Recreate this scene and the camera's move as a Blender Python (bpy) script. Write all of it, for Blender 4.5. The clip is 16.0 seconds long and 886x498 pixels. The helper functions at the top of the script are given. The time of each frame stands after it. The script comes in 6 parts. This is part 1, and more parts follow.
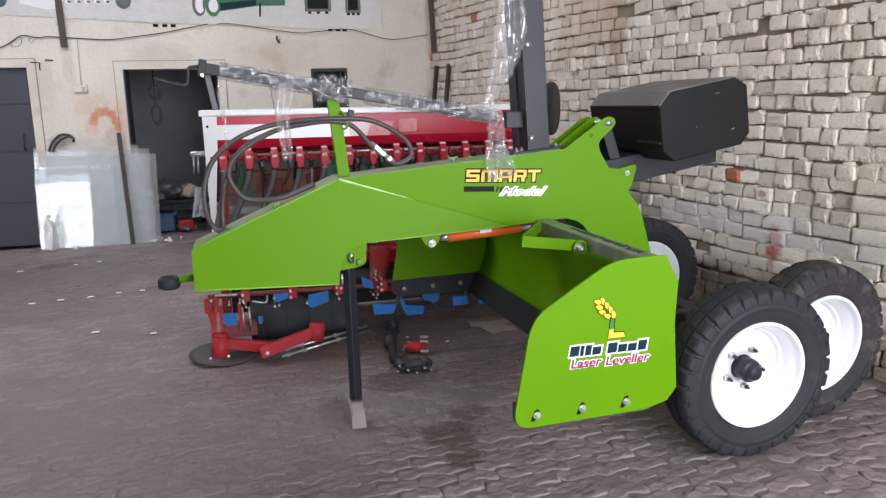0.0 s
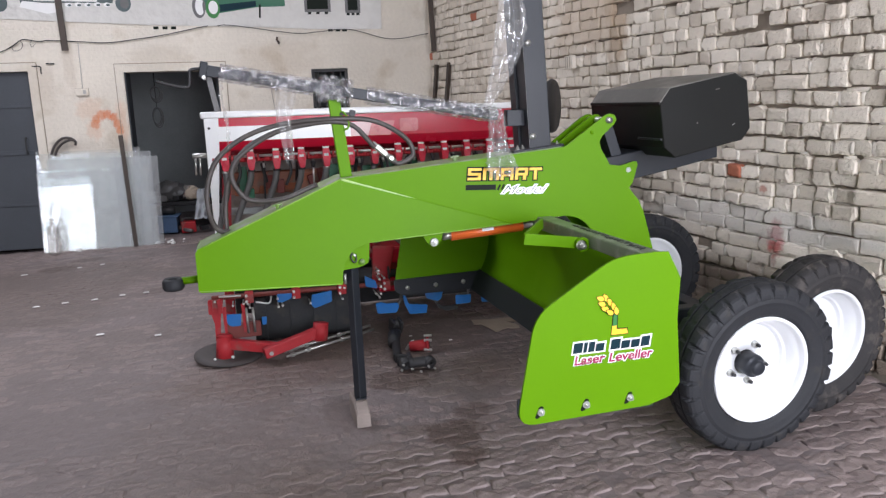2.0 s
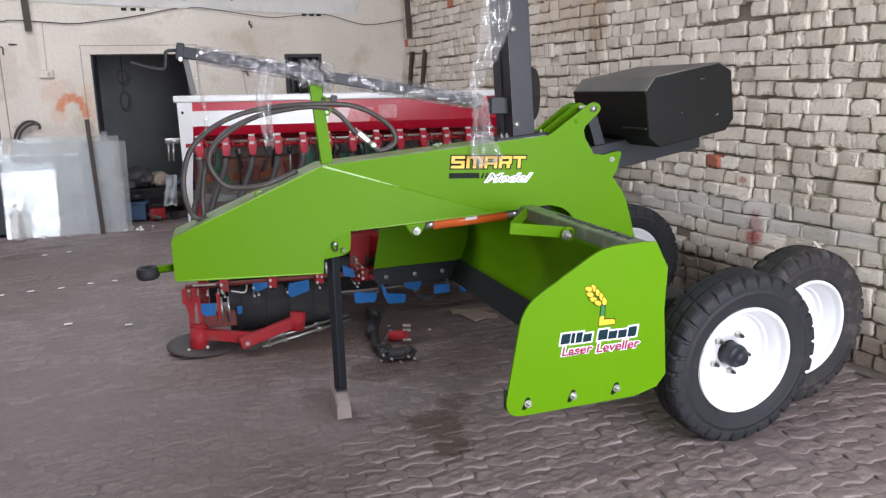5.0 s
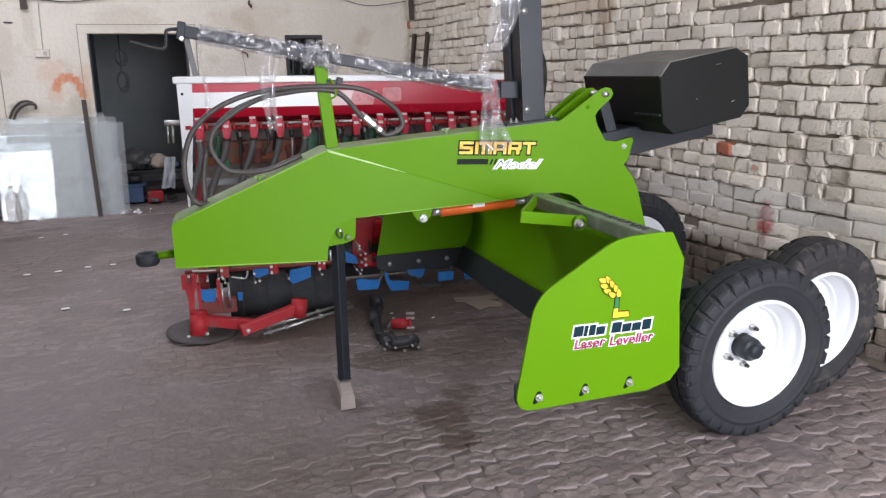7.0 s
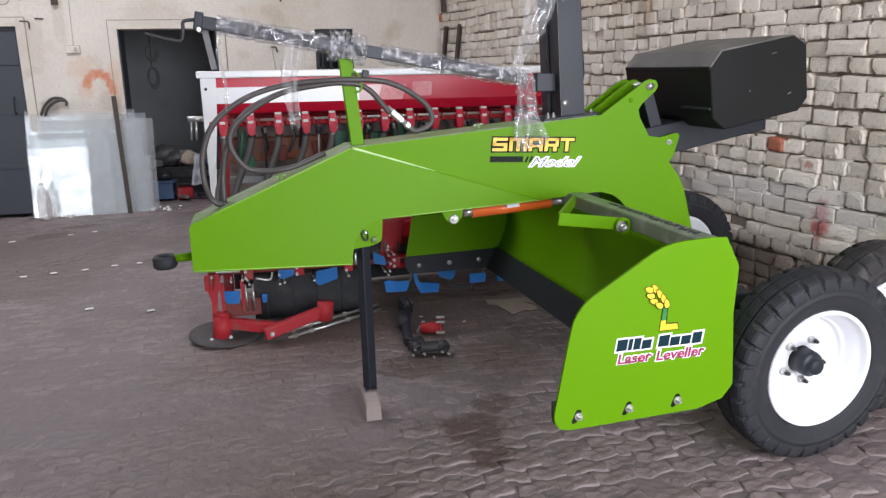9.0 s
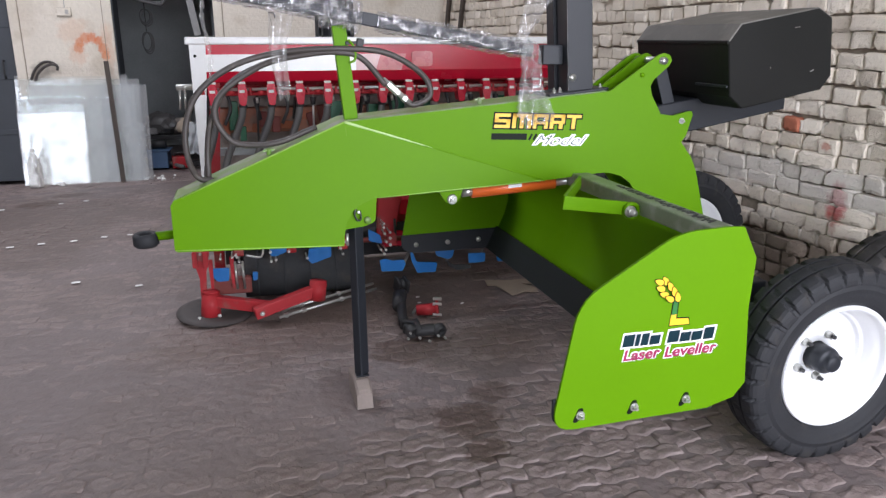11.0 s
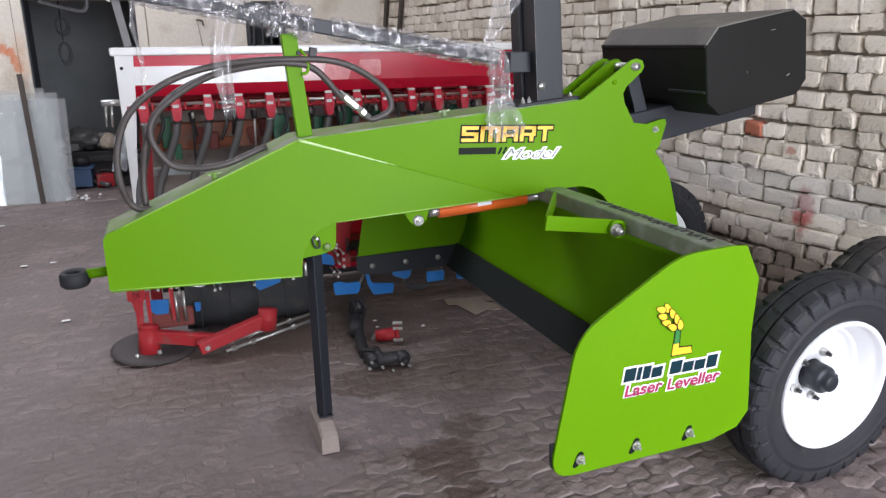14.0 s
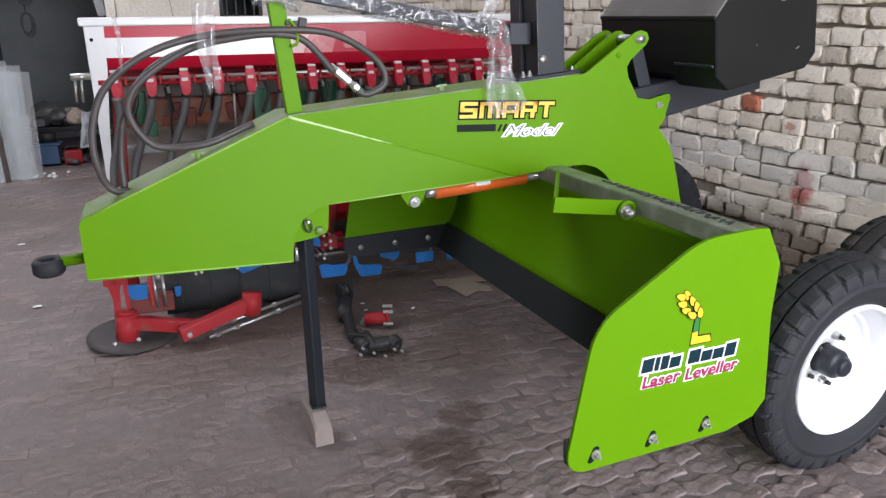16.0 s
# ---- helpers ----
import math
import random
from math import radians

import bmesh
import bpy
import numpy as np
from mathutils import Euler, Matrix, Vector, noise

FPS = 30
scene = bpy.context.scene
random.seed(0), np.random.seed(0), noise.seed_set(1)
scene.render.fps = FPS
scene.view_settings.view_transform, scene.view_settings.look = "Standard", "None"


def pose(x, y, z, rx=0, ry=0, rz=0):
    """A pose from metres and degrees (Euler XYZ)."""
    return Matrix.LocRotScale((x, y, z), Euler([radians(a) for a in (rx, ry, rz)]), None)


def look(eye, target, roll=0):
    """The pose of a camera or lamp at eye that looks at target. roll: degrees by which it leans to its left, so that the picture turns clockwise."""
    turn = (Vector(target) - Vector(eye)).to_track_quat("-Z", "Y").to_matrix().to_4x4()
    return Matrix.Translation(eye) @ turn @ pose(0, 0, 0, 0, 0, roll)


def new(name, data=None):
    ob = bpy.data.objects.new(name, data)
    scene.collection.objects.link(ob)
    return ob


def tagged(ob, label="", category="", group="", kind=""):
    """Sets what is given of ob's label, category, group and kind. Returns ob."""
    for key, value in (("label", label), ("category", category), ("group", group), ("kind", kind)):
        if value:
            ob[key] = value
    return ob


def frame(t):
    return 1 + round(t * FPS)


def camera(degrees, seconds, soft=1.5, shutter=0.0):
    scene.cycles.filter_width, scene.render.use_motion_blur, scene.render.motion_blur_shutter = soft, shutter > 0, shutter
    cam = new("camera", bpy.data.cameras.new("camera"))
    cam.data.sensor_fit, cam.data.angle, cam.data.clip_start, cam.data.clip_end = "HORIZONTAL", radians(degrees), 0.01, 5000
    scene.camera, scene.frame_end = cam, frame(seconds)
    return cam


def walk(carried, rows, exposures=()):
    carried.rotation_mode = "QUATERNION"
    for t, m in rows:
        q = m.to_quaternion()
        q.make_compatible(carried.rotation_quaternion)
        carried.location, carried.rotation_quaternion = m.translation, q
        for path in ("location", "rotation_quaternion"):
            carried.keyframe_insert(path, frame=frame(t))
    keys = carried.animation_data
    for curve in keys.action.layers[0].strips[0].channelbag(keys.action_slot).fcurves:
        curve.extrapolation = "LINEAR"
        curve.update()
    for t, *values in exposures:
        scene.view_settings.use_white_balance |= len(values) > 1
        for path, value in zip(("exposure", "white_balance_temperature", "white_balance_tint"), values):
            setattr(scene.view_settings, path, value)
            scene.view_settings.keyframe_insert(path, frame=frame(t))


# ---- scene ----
UNIT = 1.08  # metres to one unit of the plan in which everything below is drawn
cam = camera(61.2, 16.0, 1.35)
PATH = [
    (0, (-0.474, 0.58, 1.435), (0.212, 2.417, 1.041), -2.3),
    (0.5, (-0.477, 0.573, 1.438), (0.219, 2.408, 1.055), -2.2),
    (1, (-0.477, 0.569, 1.435), (0.204, 2.411, 1.06), -2.4),
    (1.5, (-0.479, 0.567, 1.438), (0.201, 2.407, 1.05), -2.8),
    (2, (-0.479, 0.571, 1.437), (0.201, 2.409, 1.04), -3.0),
    (2.5, (-0.479, 0.579, 1.436), (0.2, 2.416, 1.032), -3.0),
    (3, (-0.483, 0.586, 1.434), (0.205, 2.422, 1.041), -2.9),
    (3.5, (-0.489, 0.594, 1.433), (0.223, 2.42, 1.035), -2.9),
    (4, (-0.498, 0.605, 1.432), (0.231, 2.424, 1.033), -2.7),
    (6.5, (-0.53, 0.705, 1.429), (0.237, 2.489, 0.949), -1.9),
    (7, (-0.524, 0.729, 1.43), (0.23, 2.52, 0.959), -1.7),
    (7.5, (-0.518, 0.757, 1.428), (0.212, 2.561, 0.968), -1.3),
    (8, (-0.5, 0.802, 1.422), (0.207, 2.611, 0.945), -1.2),
    (8.5, (-0.477, 0.85, 1.419), (0.205, 2.671, 0.949), -1.6),
    (9, (-0.449, 0.903, 1.417), (0.225, 2.724, 0.936), -2.1),
    (11.5, (-0.369, 1.087, 1.418), (0.298, 2.883, 0.844), -0.9),
    (12, (-0.366, 1.125, 1.415), (0.351, 2.898, 0.829), -0.7),
    (12.5, (-0.369, 1.17, 1.414), (0.384, 2.929, 0.833), -0.9),
    (13, (-0.375, 1.222, 1.416), (0.39, 2.977, 0.837), -1.2),
    (13.5, (-0.387, 1.27, 1.422), (0.412, 3.017, 0.863), -1.6),
    (14, (-0.394, 1.32, 1.426), (0.429, 3.059, 0.879), -1.9),
    (14.5, (-0.403, 1.369, 1.425), (0.433, 3.098, 0.868), -2.1),
    (15, (-0.413, 1.408, 1.423), (0.43, 3.128, 0.848), -2.2),
    (15.5, (-0.412, 1.445, 1.419), (0.447, 3.143, 0.804), -1.9),
    (16, (-0.413, 1.472, 1.42), (0.463, 3.162, 0.806), -1.7),
]
walk(cam, [(t, look(Vector(eye) * UNIT, Vector(target) * UNIT, roll)) for t, eye, target, roll in PATH], ((0, -0.34), (11, -0.33), (16, -0.21)))


# ---- light ----
world = bpy.data.worlds.new("world")
scene.world = world
world.use_nodes = True
wn = world.node_tree
sky = wn.nodes.new("ShaderNodeTexSky")
sky.sky_type = "NISHITA"
sky.sun_disc = False
sky.sun_elevation = radians(52)
sky.sun_rotation = radians(97)
wn.links.new(sky.outputs[0], wn.nodes["Background"].inputs[0])
wn.nodes["Background"].inputs[1].default_value = 0.12
sun = new("sun", bpy.data.lights.new("sun", "SUN"))
sun.data.energy, sun.data.angle, sun.data.color = 3.0, radians(0.5), (1, 0.95, 0.88)
sun.matrix_world = look((0, 0, 10), (-8.0, -1.0, 1.0))


def opening_light(name, at, towards, width, height, power):
    lamp = bpy.data.lights.new(name, "AREA")
    lamp.shape, lamp.size, lamp.size_y = "RECTANGLE", width * UNIT, height * UNIT
    lamp.energy, lamp.color = power * UNIT ** 2, (0.945, 0.965, 1.085)
    ob = new(name, lamp)
    ob.matrix_world = look(Vector(at) * UNIT, Vector(towards) * UNIT)
    return ob


opening_light("daylight_front", (1.2, -1.4, 1.75), (1.05, 3.5, 1.0), 3.5, 3.3, 500)
opening_light("daylight_gate", (-7.20, -0.7, 1.40), (-6.2, 4.0, 1.2), 3.1, 2.6, 140)
# two unseen roof lamps added to brighten the rear wall, drill and upper faces
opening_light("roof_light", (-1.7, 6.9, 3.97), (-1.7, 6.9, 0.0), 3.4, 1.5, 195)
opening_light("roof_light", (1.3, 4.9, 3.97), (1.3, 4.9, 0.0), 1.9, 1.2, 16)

# ---- materials ----


def mat(name, col, rough=0.5, metal=0.0, var=0.12, scale=5.0, fine=60.0, bump=0.05, coat=0.0, second=None, amount=0.45, per=None, alpha=1.0, spec=0.5, bdist=0.004, tints=(), per_low=(0.74, 0.72, 0.70), courses=0.0):
    """A procedural surface: two scales of colour variation, an optional second colour in patches, fine relief."""
    m = bpy.data.materials.new(name)
    m.use_nodes = True
    nt = m.node_tree
    p = nt.nodes["Principled BSDF"]
    p.inputs["Roughness"].default_value = rough
    p.inputs["Metallic"].default_value = metal
    p.inputs["Coat Weight"].default_value = coat
    p.inputs["Coat Roughness"].default_value = 0.12
    p.inputs["Specular IOR Level"].default_value = spec
    p.inputs["Alpha"].default_value = alpha
    tc = nt.nodes.new("ShaderNodeTexCoord")

    def noise_node(s, detail):
        n = nt.nodes.new("ShaderNodeTexNoise")
        n.inputs["Scale"].default_value, n.inputs["Detail"].default_value = s, detail
        nt.links.new(tc.outputs["Object"], n.inputs["Vector"])
        return n

    def mixer(fac, a, b, blend="MIX"):
        x = nt.nodes.new("ShaderNodeMix")
        x.data_type, x.blend_type = "RGBA", blend
        for sock, val in ((x.inputs[0], fac), (x.inputs[6], a), (x.inputs[7], b)):
            if isinstance(val, (int, float)):
                sock.default_value = val
            elif isinstance(val, (tuple, list)):
                sock.default_value = (*val[:3], 1)
            else:
                nt.links.new(val, sock)
        return x.outputs[2]

    big, small = noise_node(scale, 5), noise_node(fine, 4)
    dark, light = [c * (1 - var) for c in col], [min(1, c * (1 + var)) for c in col]
    colour = mixer(big.outputs["Fac"], dark, light)
    if second:
        ramp = nt.nodes.new("ShaderNodeValToRGB")
        ramp.color_ramp.elements[0].position, ramp.color_ramp.elements[1].position = 1 - amount, min(1, 1 - amount + 0.12)
        patch = noise_node(scale * 1.7, 8)
        nt.links.new(patch.outputs["Fac"], ramp.inputs[0])
        colour = mixer(ramp.outputs[0], colour, second)
    if per:
        src = nt.nodes.new("ShaderNodeObjectInfo").outputs["Random"] if per == "object" else nt.nodes.new("ShaderNodeNewGeometry").outputs["Random Per Island"]
        r = nt.nodes.new("ShaderNodeValToRGB")
        r.color_ramp.elements[0].color, r.color_ramp.elements[1].color = (*per_low, 1), (1, 1, 1, 1)
        nt.links.new(src, r.inputs[0])
        colour = mixer(1.0, colour, r.outputs[0], "MULTIPLY")
    for centre, size, tint, strength, *soft in tints:
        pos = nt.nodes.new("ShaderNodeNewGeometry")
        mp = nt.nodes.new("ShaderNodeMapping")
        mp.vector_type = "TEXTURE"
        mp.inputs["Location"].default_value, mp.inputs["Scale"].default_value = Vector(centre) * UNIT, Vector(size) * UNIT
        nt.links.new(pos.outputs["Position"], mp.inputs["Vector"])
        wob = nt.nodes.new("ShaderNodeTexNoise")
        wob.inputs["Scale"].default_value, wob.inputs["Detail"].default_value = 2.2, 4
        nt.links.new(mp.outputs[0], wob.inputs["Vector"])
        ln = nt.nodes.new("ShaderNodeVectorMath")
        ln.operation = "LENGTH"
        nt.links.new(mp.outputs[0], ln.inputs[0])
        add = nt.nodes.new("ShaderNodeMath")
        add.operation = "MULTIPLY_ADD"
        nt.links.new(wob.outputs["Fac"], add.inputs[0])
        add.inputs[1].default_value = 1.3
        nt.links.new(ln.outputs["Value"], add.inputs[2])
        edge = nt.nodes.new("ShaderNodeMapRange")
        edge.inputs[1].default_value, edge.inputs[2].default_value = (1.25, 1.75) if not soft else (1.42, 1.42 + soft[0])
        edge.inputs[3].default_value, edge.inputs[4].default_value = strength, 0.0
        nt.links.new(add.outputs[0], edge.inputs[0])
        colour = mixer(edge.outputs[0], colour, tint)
    speck = mixer(small.outputs["Fac"], (0.86, 0.86, 0.86), (1.1, 1.1, 1.1))
    colour = mixer(min(1.0, var * 5), colour, mixer(1.0, colour, speck, "MULTIPLY"))
    nt.links.new(colour, p.inputs["Base Color"])
    if bump:
        b = nt.nodes.new("ShaderNodeBump")
        b.inputs["Strength"].default_value, b.inputs["Distance"].default_value = bump, bdist
        height = small.outputs["Fac"]
        if courses:
            br = nt.nodes.new("ShaderNodeTexBrick")
            br.inputs["Scale"].default_value = 1.0
            for key, val in (("Brick Width", 0.235), ("Row Height", 0.08), ("Mortar Size", 0.010), ("Mortar Smooth", 1.0)):
                br.inputs[key].default_value = val
            turn = nt.nodes.new("ShaderNodeMapping")
            turn.inputs["Rotation"].default_value = (radians(90), 0, 0)
            wav = nt.nodes.new("ShaderNodeVectorMath")
            wav.operation = "MULTIPLY_ADD"
            wav.inputs[1].default_value = (0.05, 0.05, 0.05)
            nt.links.new(big.outputs["Color"], wav.inputs[0])
            nt.links.new(tc.outputs["Object"], wav.inputs[2])
            nt.links.new(wav.outputs[0], turn.inputs["Vector"])
            nt.links.new(turn.outputs[0], br.inputs["Vector"])
            mm = nt.nodes.new("ShaderNodeMath")
            mm.operation = "MULTIPLY_ADD"
            nt.links.new(br.outputs["Fac"], mm.inputs[0])
            mm.inputs[1].default_value = -courses
            nt.links.new(height, mm.inputs[2])
            height = mm.outputs[0]
        nt.links.new(height, b.inputs["Height"])
        nt.links.new(b.outputs[0], p.inputs["Normal"])
    rr = nt.nodes.new("ShaderNodeMapRange")
    rr.inputs[3].default_value, rr.inputs[4].default_value = max(0.02, rough - 0.08), min(1, rough + 0.08)
    nt.links.new(big.outputs["Fac"], rr.inputs[0])
    nt.links.new(rr.outputs[0], p.inputs["Roughness"])
    return m


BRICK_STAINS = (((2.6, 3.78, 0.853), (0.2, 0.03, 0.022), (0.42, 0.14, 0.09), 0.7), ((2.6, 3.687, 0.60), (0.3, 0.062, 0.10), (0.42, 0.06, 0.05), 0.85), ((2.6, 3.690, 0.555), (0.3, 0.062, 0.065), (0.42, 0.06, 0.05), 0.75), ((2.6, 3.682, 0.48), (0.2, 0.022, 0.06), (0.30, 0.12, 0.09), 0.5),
                ((2.6, 5.2, 1.90), (0.3, 0.13, 0.42), (0.36, 0.24, 0.14), 0.6), ((2.6, 5.6, 2.0), (0.3, 0.5, 0.35), (0.46, 0.33, 0.22), 0.45), ((2.6, 3.9, 0.66), (0.3, 1.2, 0.10), (0.60, 0.58, 0.55), 0.5),
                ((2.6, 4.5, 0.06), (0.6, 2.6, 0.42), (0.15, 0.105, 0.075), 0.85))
# oil spots, then broad brown dirt patches that also paint in dimmer light
OIL_AND_DIM = tuple((c, s, (0.086, 0.056, 0.044), k, 0.2) for c, s, k in (
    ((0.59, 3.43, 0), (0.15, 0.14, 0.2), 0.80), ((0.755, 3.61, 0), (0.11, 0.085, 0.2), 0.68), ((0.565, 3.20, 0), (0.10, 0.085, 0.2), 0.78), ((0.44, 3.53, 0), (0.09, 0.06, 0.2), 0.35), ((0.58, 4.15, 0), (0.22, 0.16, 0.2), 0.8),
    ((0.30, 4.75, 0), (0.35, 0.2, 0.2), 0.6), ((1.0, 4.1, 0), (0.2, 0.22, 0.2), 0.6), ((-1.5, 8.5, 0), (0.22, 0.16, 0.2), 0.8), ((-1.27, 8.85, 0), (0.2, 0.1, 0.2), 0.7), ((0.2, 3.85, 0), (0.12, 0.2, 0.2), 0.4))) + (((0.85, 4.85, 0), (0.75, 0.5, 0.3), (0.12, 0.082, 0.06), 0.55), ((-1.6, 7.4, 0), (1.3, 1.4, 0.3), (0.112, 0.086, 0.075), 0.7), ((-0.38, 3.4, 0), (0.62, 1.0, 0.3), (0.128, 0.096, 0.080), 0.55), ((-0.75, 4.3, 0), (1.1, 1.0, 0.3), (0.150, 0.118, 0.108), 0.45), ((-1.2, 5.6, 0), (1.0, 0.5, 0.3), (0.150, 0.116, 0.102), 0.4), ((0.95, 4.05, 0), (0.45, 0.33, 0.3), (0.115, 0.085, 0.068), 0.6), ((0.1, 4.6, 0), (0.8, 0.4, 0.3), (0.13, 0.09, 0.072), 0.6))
ARC = ((-1.076, 9.62, 1.34, 0.050), (-1.057, 9.62, 1.395, 0.048), (-1.005, 9.61, 1.436, 0.052), (-0.940, 9.60, 1.438, 0.048), (-0.882, 9.59, 1.405, 0.046), (-0.850, 9.58, 1.330, 0.050), (-0.833, 9.58, 1.262, 0.045))
WALL_STAINS = tuple(((x, y, z), (r, 0.5, r * 1.15), (0.62, 0.15, 0.04), 0.72) for x, y, z, r in ARC) + (
    ((-1.103, 9.62, 1.50), (0.16, 0.5, 0.14), (0.64, 0.40, 0.26), 0.35), ((-1.09, 9.6, 1.28), (0.09, 0.5, 0.12), (0.64, 0.36, 0.22), 0.35), ((-0.80, 9.58, 1.36), (0.07, 0.5, 0.25), (0.60, 0.34, 0.20), 0.4), ((-1.45, 9.65, 1.12), (0.11, 0.5, 0.10), (0.30, 0.27, 0.23), 0.6),
    ((-1.6, 9.6, 1.75), (0.25, 0.5, 0.30), (0.50, 0.42, 0.33), 0.35), ((-0.35, 9.5, 2.0), (0.35, 0.5, 0.16), (0.50, 0.43, 0.34), 0.35), ((0.9, 9.3, 1.95), (0.5, 0.5, 0.22), (0.52, 0.43, 0.33), 0.3), ((-1.25, 9.6, 1.95), (0.07, 0.5, 0.28), (0.46, 0.37, 0.28), 0.3), ((-1.2, 9.6, 0.95), (0.5, 0.5, 0.25), (0.48, 0.42, 0.35), 0.35))
GREEN = mat("green_paint", (0.102, 0.248, 0.001), 0.42, 0, 0.05, 2.5, 90, 0.03, 0.0, spec=0.10)
TOPGREEN = mat("patchy_grey_green_paint", (0.17, 0.205, 0.135), 0.36, 0, 0.2, 7, 70, 0.05, 0.1, (0.26, 0.28, 0.225), 0.5)
GREEN_DUSTY = mat("dusty_green_paint", (0.12, 0.24, 0.03), 0.42, 0, 0.12, 6, 70, 0.05, 0.1, (0.22, 0.26, 0.16), 0.5)
GLINT_SCRATCH = mat("glint_scratch_green", (0.42, 0.60, 0.22), 0.28, 0, 0.1, 9, 60, 0.02, 0.2)
EDGE = mat("glint_green_edge", (0.25, 0.44, 0.07), 0.35, 0, 0.15, 20, 60, 0.02, spec=0.4)
CHARCOAL = mat("charcoal_paint", (0.0165, 0.0187, 0.0235), 0.45, 0, 0.12, 4, 80, 0.04, 0.0, spec=0.35)
BLACKBOX = mat("black_satin_paint", (0.0115, 0.0117, 0.0108), 0.46, 0, 0.2, 3, 120, 0.03, 0.0, (0.016, 0.016, 0.014), 0.4, spec=0.14)
BOXTOP = mat("dusty_lightened_black", (0.145, 0.137, 0.122), 0.6, 0, 0.25, 4, 60, 0.05, 0, (0.19, 0.178, 0.16), 0.5, spec=0.3)
BLADE = mat("blade_steel", (0.013, 0.016, 0.016), 0.6, 0.0, 0.2, 5, 60, 0.06, spec=0.2)
RUBBER = mat("tyre_rubber", (0.022, 0.0228, 0.0255), 0.66, 0, 0.25, 9, 90, 0.2, 0.0, (0.034, 0.032, 0.031), 0.42, spec=0.3)
TYREDUST = mat("dusty_tyre_rubber", (0.036, 0.034, 0.034), 0.75, 0, 0.3, 9, 90, 0.2, 0.0, (0.075, 0.066, 0.060), 0.46, spec=0.2)
RIM = mat("white_enamel", (0.79, 0.795, 0.80), 0.30, 0, 0.03, 3, 60, 0.02, 0.3)
CHROME = mat("zinc_plate", (0.52, 0.52, 0.49), 0.32, 0.8, 0.1, 20, 80, 0.05)
ORANGE = mat("orange_paint", (0.72, 0.13, 0.02), 0.35, 0, 0.08, 6, 60, 0.03, 0.2)
RED = mat("red_paint", (0.52, 0.010, 0.034), 0.26, 0, 0.08, 3, 60, 0.02, 0.0, spec=0.4)
REDDUST = mat("dusty_red_paint", (0.38, 0.022, 0.028), 0.55, 0, 0.15, 6, 60, 0.08, 0.0, (0.27, 0.07, 0.062), 0.45, spec=0.3)
WHITE = mat("white_paint", (0.87, 0.87, 0.86), 0.3, 0, 0.03, 3, 60, 0.02, 0.6)
BLUE = mat("blue_paint", (0.011, 0.145, 0.43), 0.38, 0, 0.1, 6, 60, 0.04, 0.1)
DGREEN = mat("dark_green_paint", (0.008, 0.11, 0.05), 0.4, 0, 0.1, 6, 60, 0.03, 0.1)
NAVY = mat("dusty_dark_blue", (0.06, 0.11, 0.20), 0.6, 0, 0.25, 6, 60, 0.1)
MAROON = mat("dusty_maroon", (0.17, 0.032, 0.024), 0.6, 0, 0.25, 6, 60, 0.1)
HOSE = mat("black_hose", (0.055, 0.046, 0.042), 0.5, 0, 0.2, 12, 80, 0.08, 0, (0.10, 0.086, 0.076), 0.4)
ROLLER = mat("dusty_roller_rubber", (0.042, 0.043, 0.045), 0.85, 0, 0.2, 6, 60, 0.1, 0, (0.06, 0.055, 0.052), 0.45, spec=0.2)
HOUSING = mat("brown_grey_housing", (0.27, 0.235, 0.21), 0.7, 0, 0.25, 5, 60, 0.1, 0, (0.19, 0.155, 0.135), 0.45)
TUBEGREY = mat("grey_seed_tube", (0.105, 0.10, 0.098), 0.4, 0, 0.15, 12, 80, 0.06)
DARK = mat("dark_iron", (0.03, 0.029, 0.03), 0.55, 0.2, 0.3, 7, 60, 0.1)
RUSTIRON = mat("rusty_iron", (0.07, 0.055, 0.045), 0.7, 0.2, 0.3, 8, 60, 0.12, 0, (0.14, 0.08, 0.05), 0.4)
WOOD = mat("grey_weathered_wood", (0.25, 0.205, 0.18), 0.8, 0, 0.2, 14, 90, 0.2)
CARD = mat("cardboard", (0.37, 0.30, 0.23), 0.85, 0, 0.12, 8, 50, 0.08)
BRICKWASH = mat("whitewashed_brick", (0.78, 0.705, 0.60), 0.9, 0, 0.13, 9, 100, 1.0, 0, (0.57, 0.495, 0.405), 0.40, "object", bdist=0.0055, tints=BRICK_STAINS, per_low=(0.76, 0.74, 0.71))
BRICKWASH_FAR = mat("whitewashed_brick_far", (0.78, 0.705, 0.60), 0.9, 0, 0.13, 9, 100, 1.0, 0, (0.57, 0.495, 0.405), 0.40, "island", bdist=0.0055, tints=BRICK_STAINS, per_low=(0.76, 0.74, 0.71))
REDBRICK = mat("bare_red_brick", (0.42, 0.14, 0.08), 0.9, 0, 0.2, 14, 60, 0.4)
WASHMORTAR = mat("whitewashed_mortar", (0.83, 0.77, 0.68), 0.9, 0, 0.12, 12, 60, 0.5, 0, (0.62, 0.55, 0.46), 0.35, "island", bdist=0.006, tints=BRICK_STAINS[-4:])
MORTAR = mat("limewashed_mortar", (0.27, 0.225, 0.18), 0.95, 0, 0.25, 12, 60, 0.6, bdist=0.008)
PAVER = mat("worn_paver", (0.240, 0.191, 0.178), 0.6, 0, 0.18, 1.9, 17, 1.0, 0, (0.185, 0.146, 0.138), 0.48, "object", bdist=0.020, tints=OIL_AND_DIM, per_low=(0.92, 0.91, 0.91))
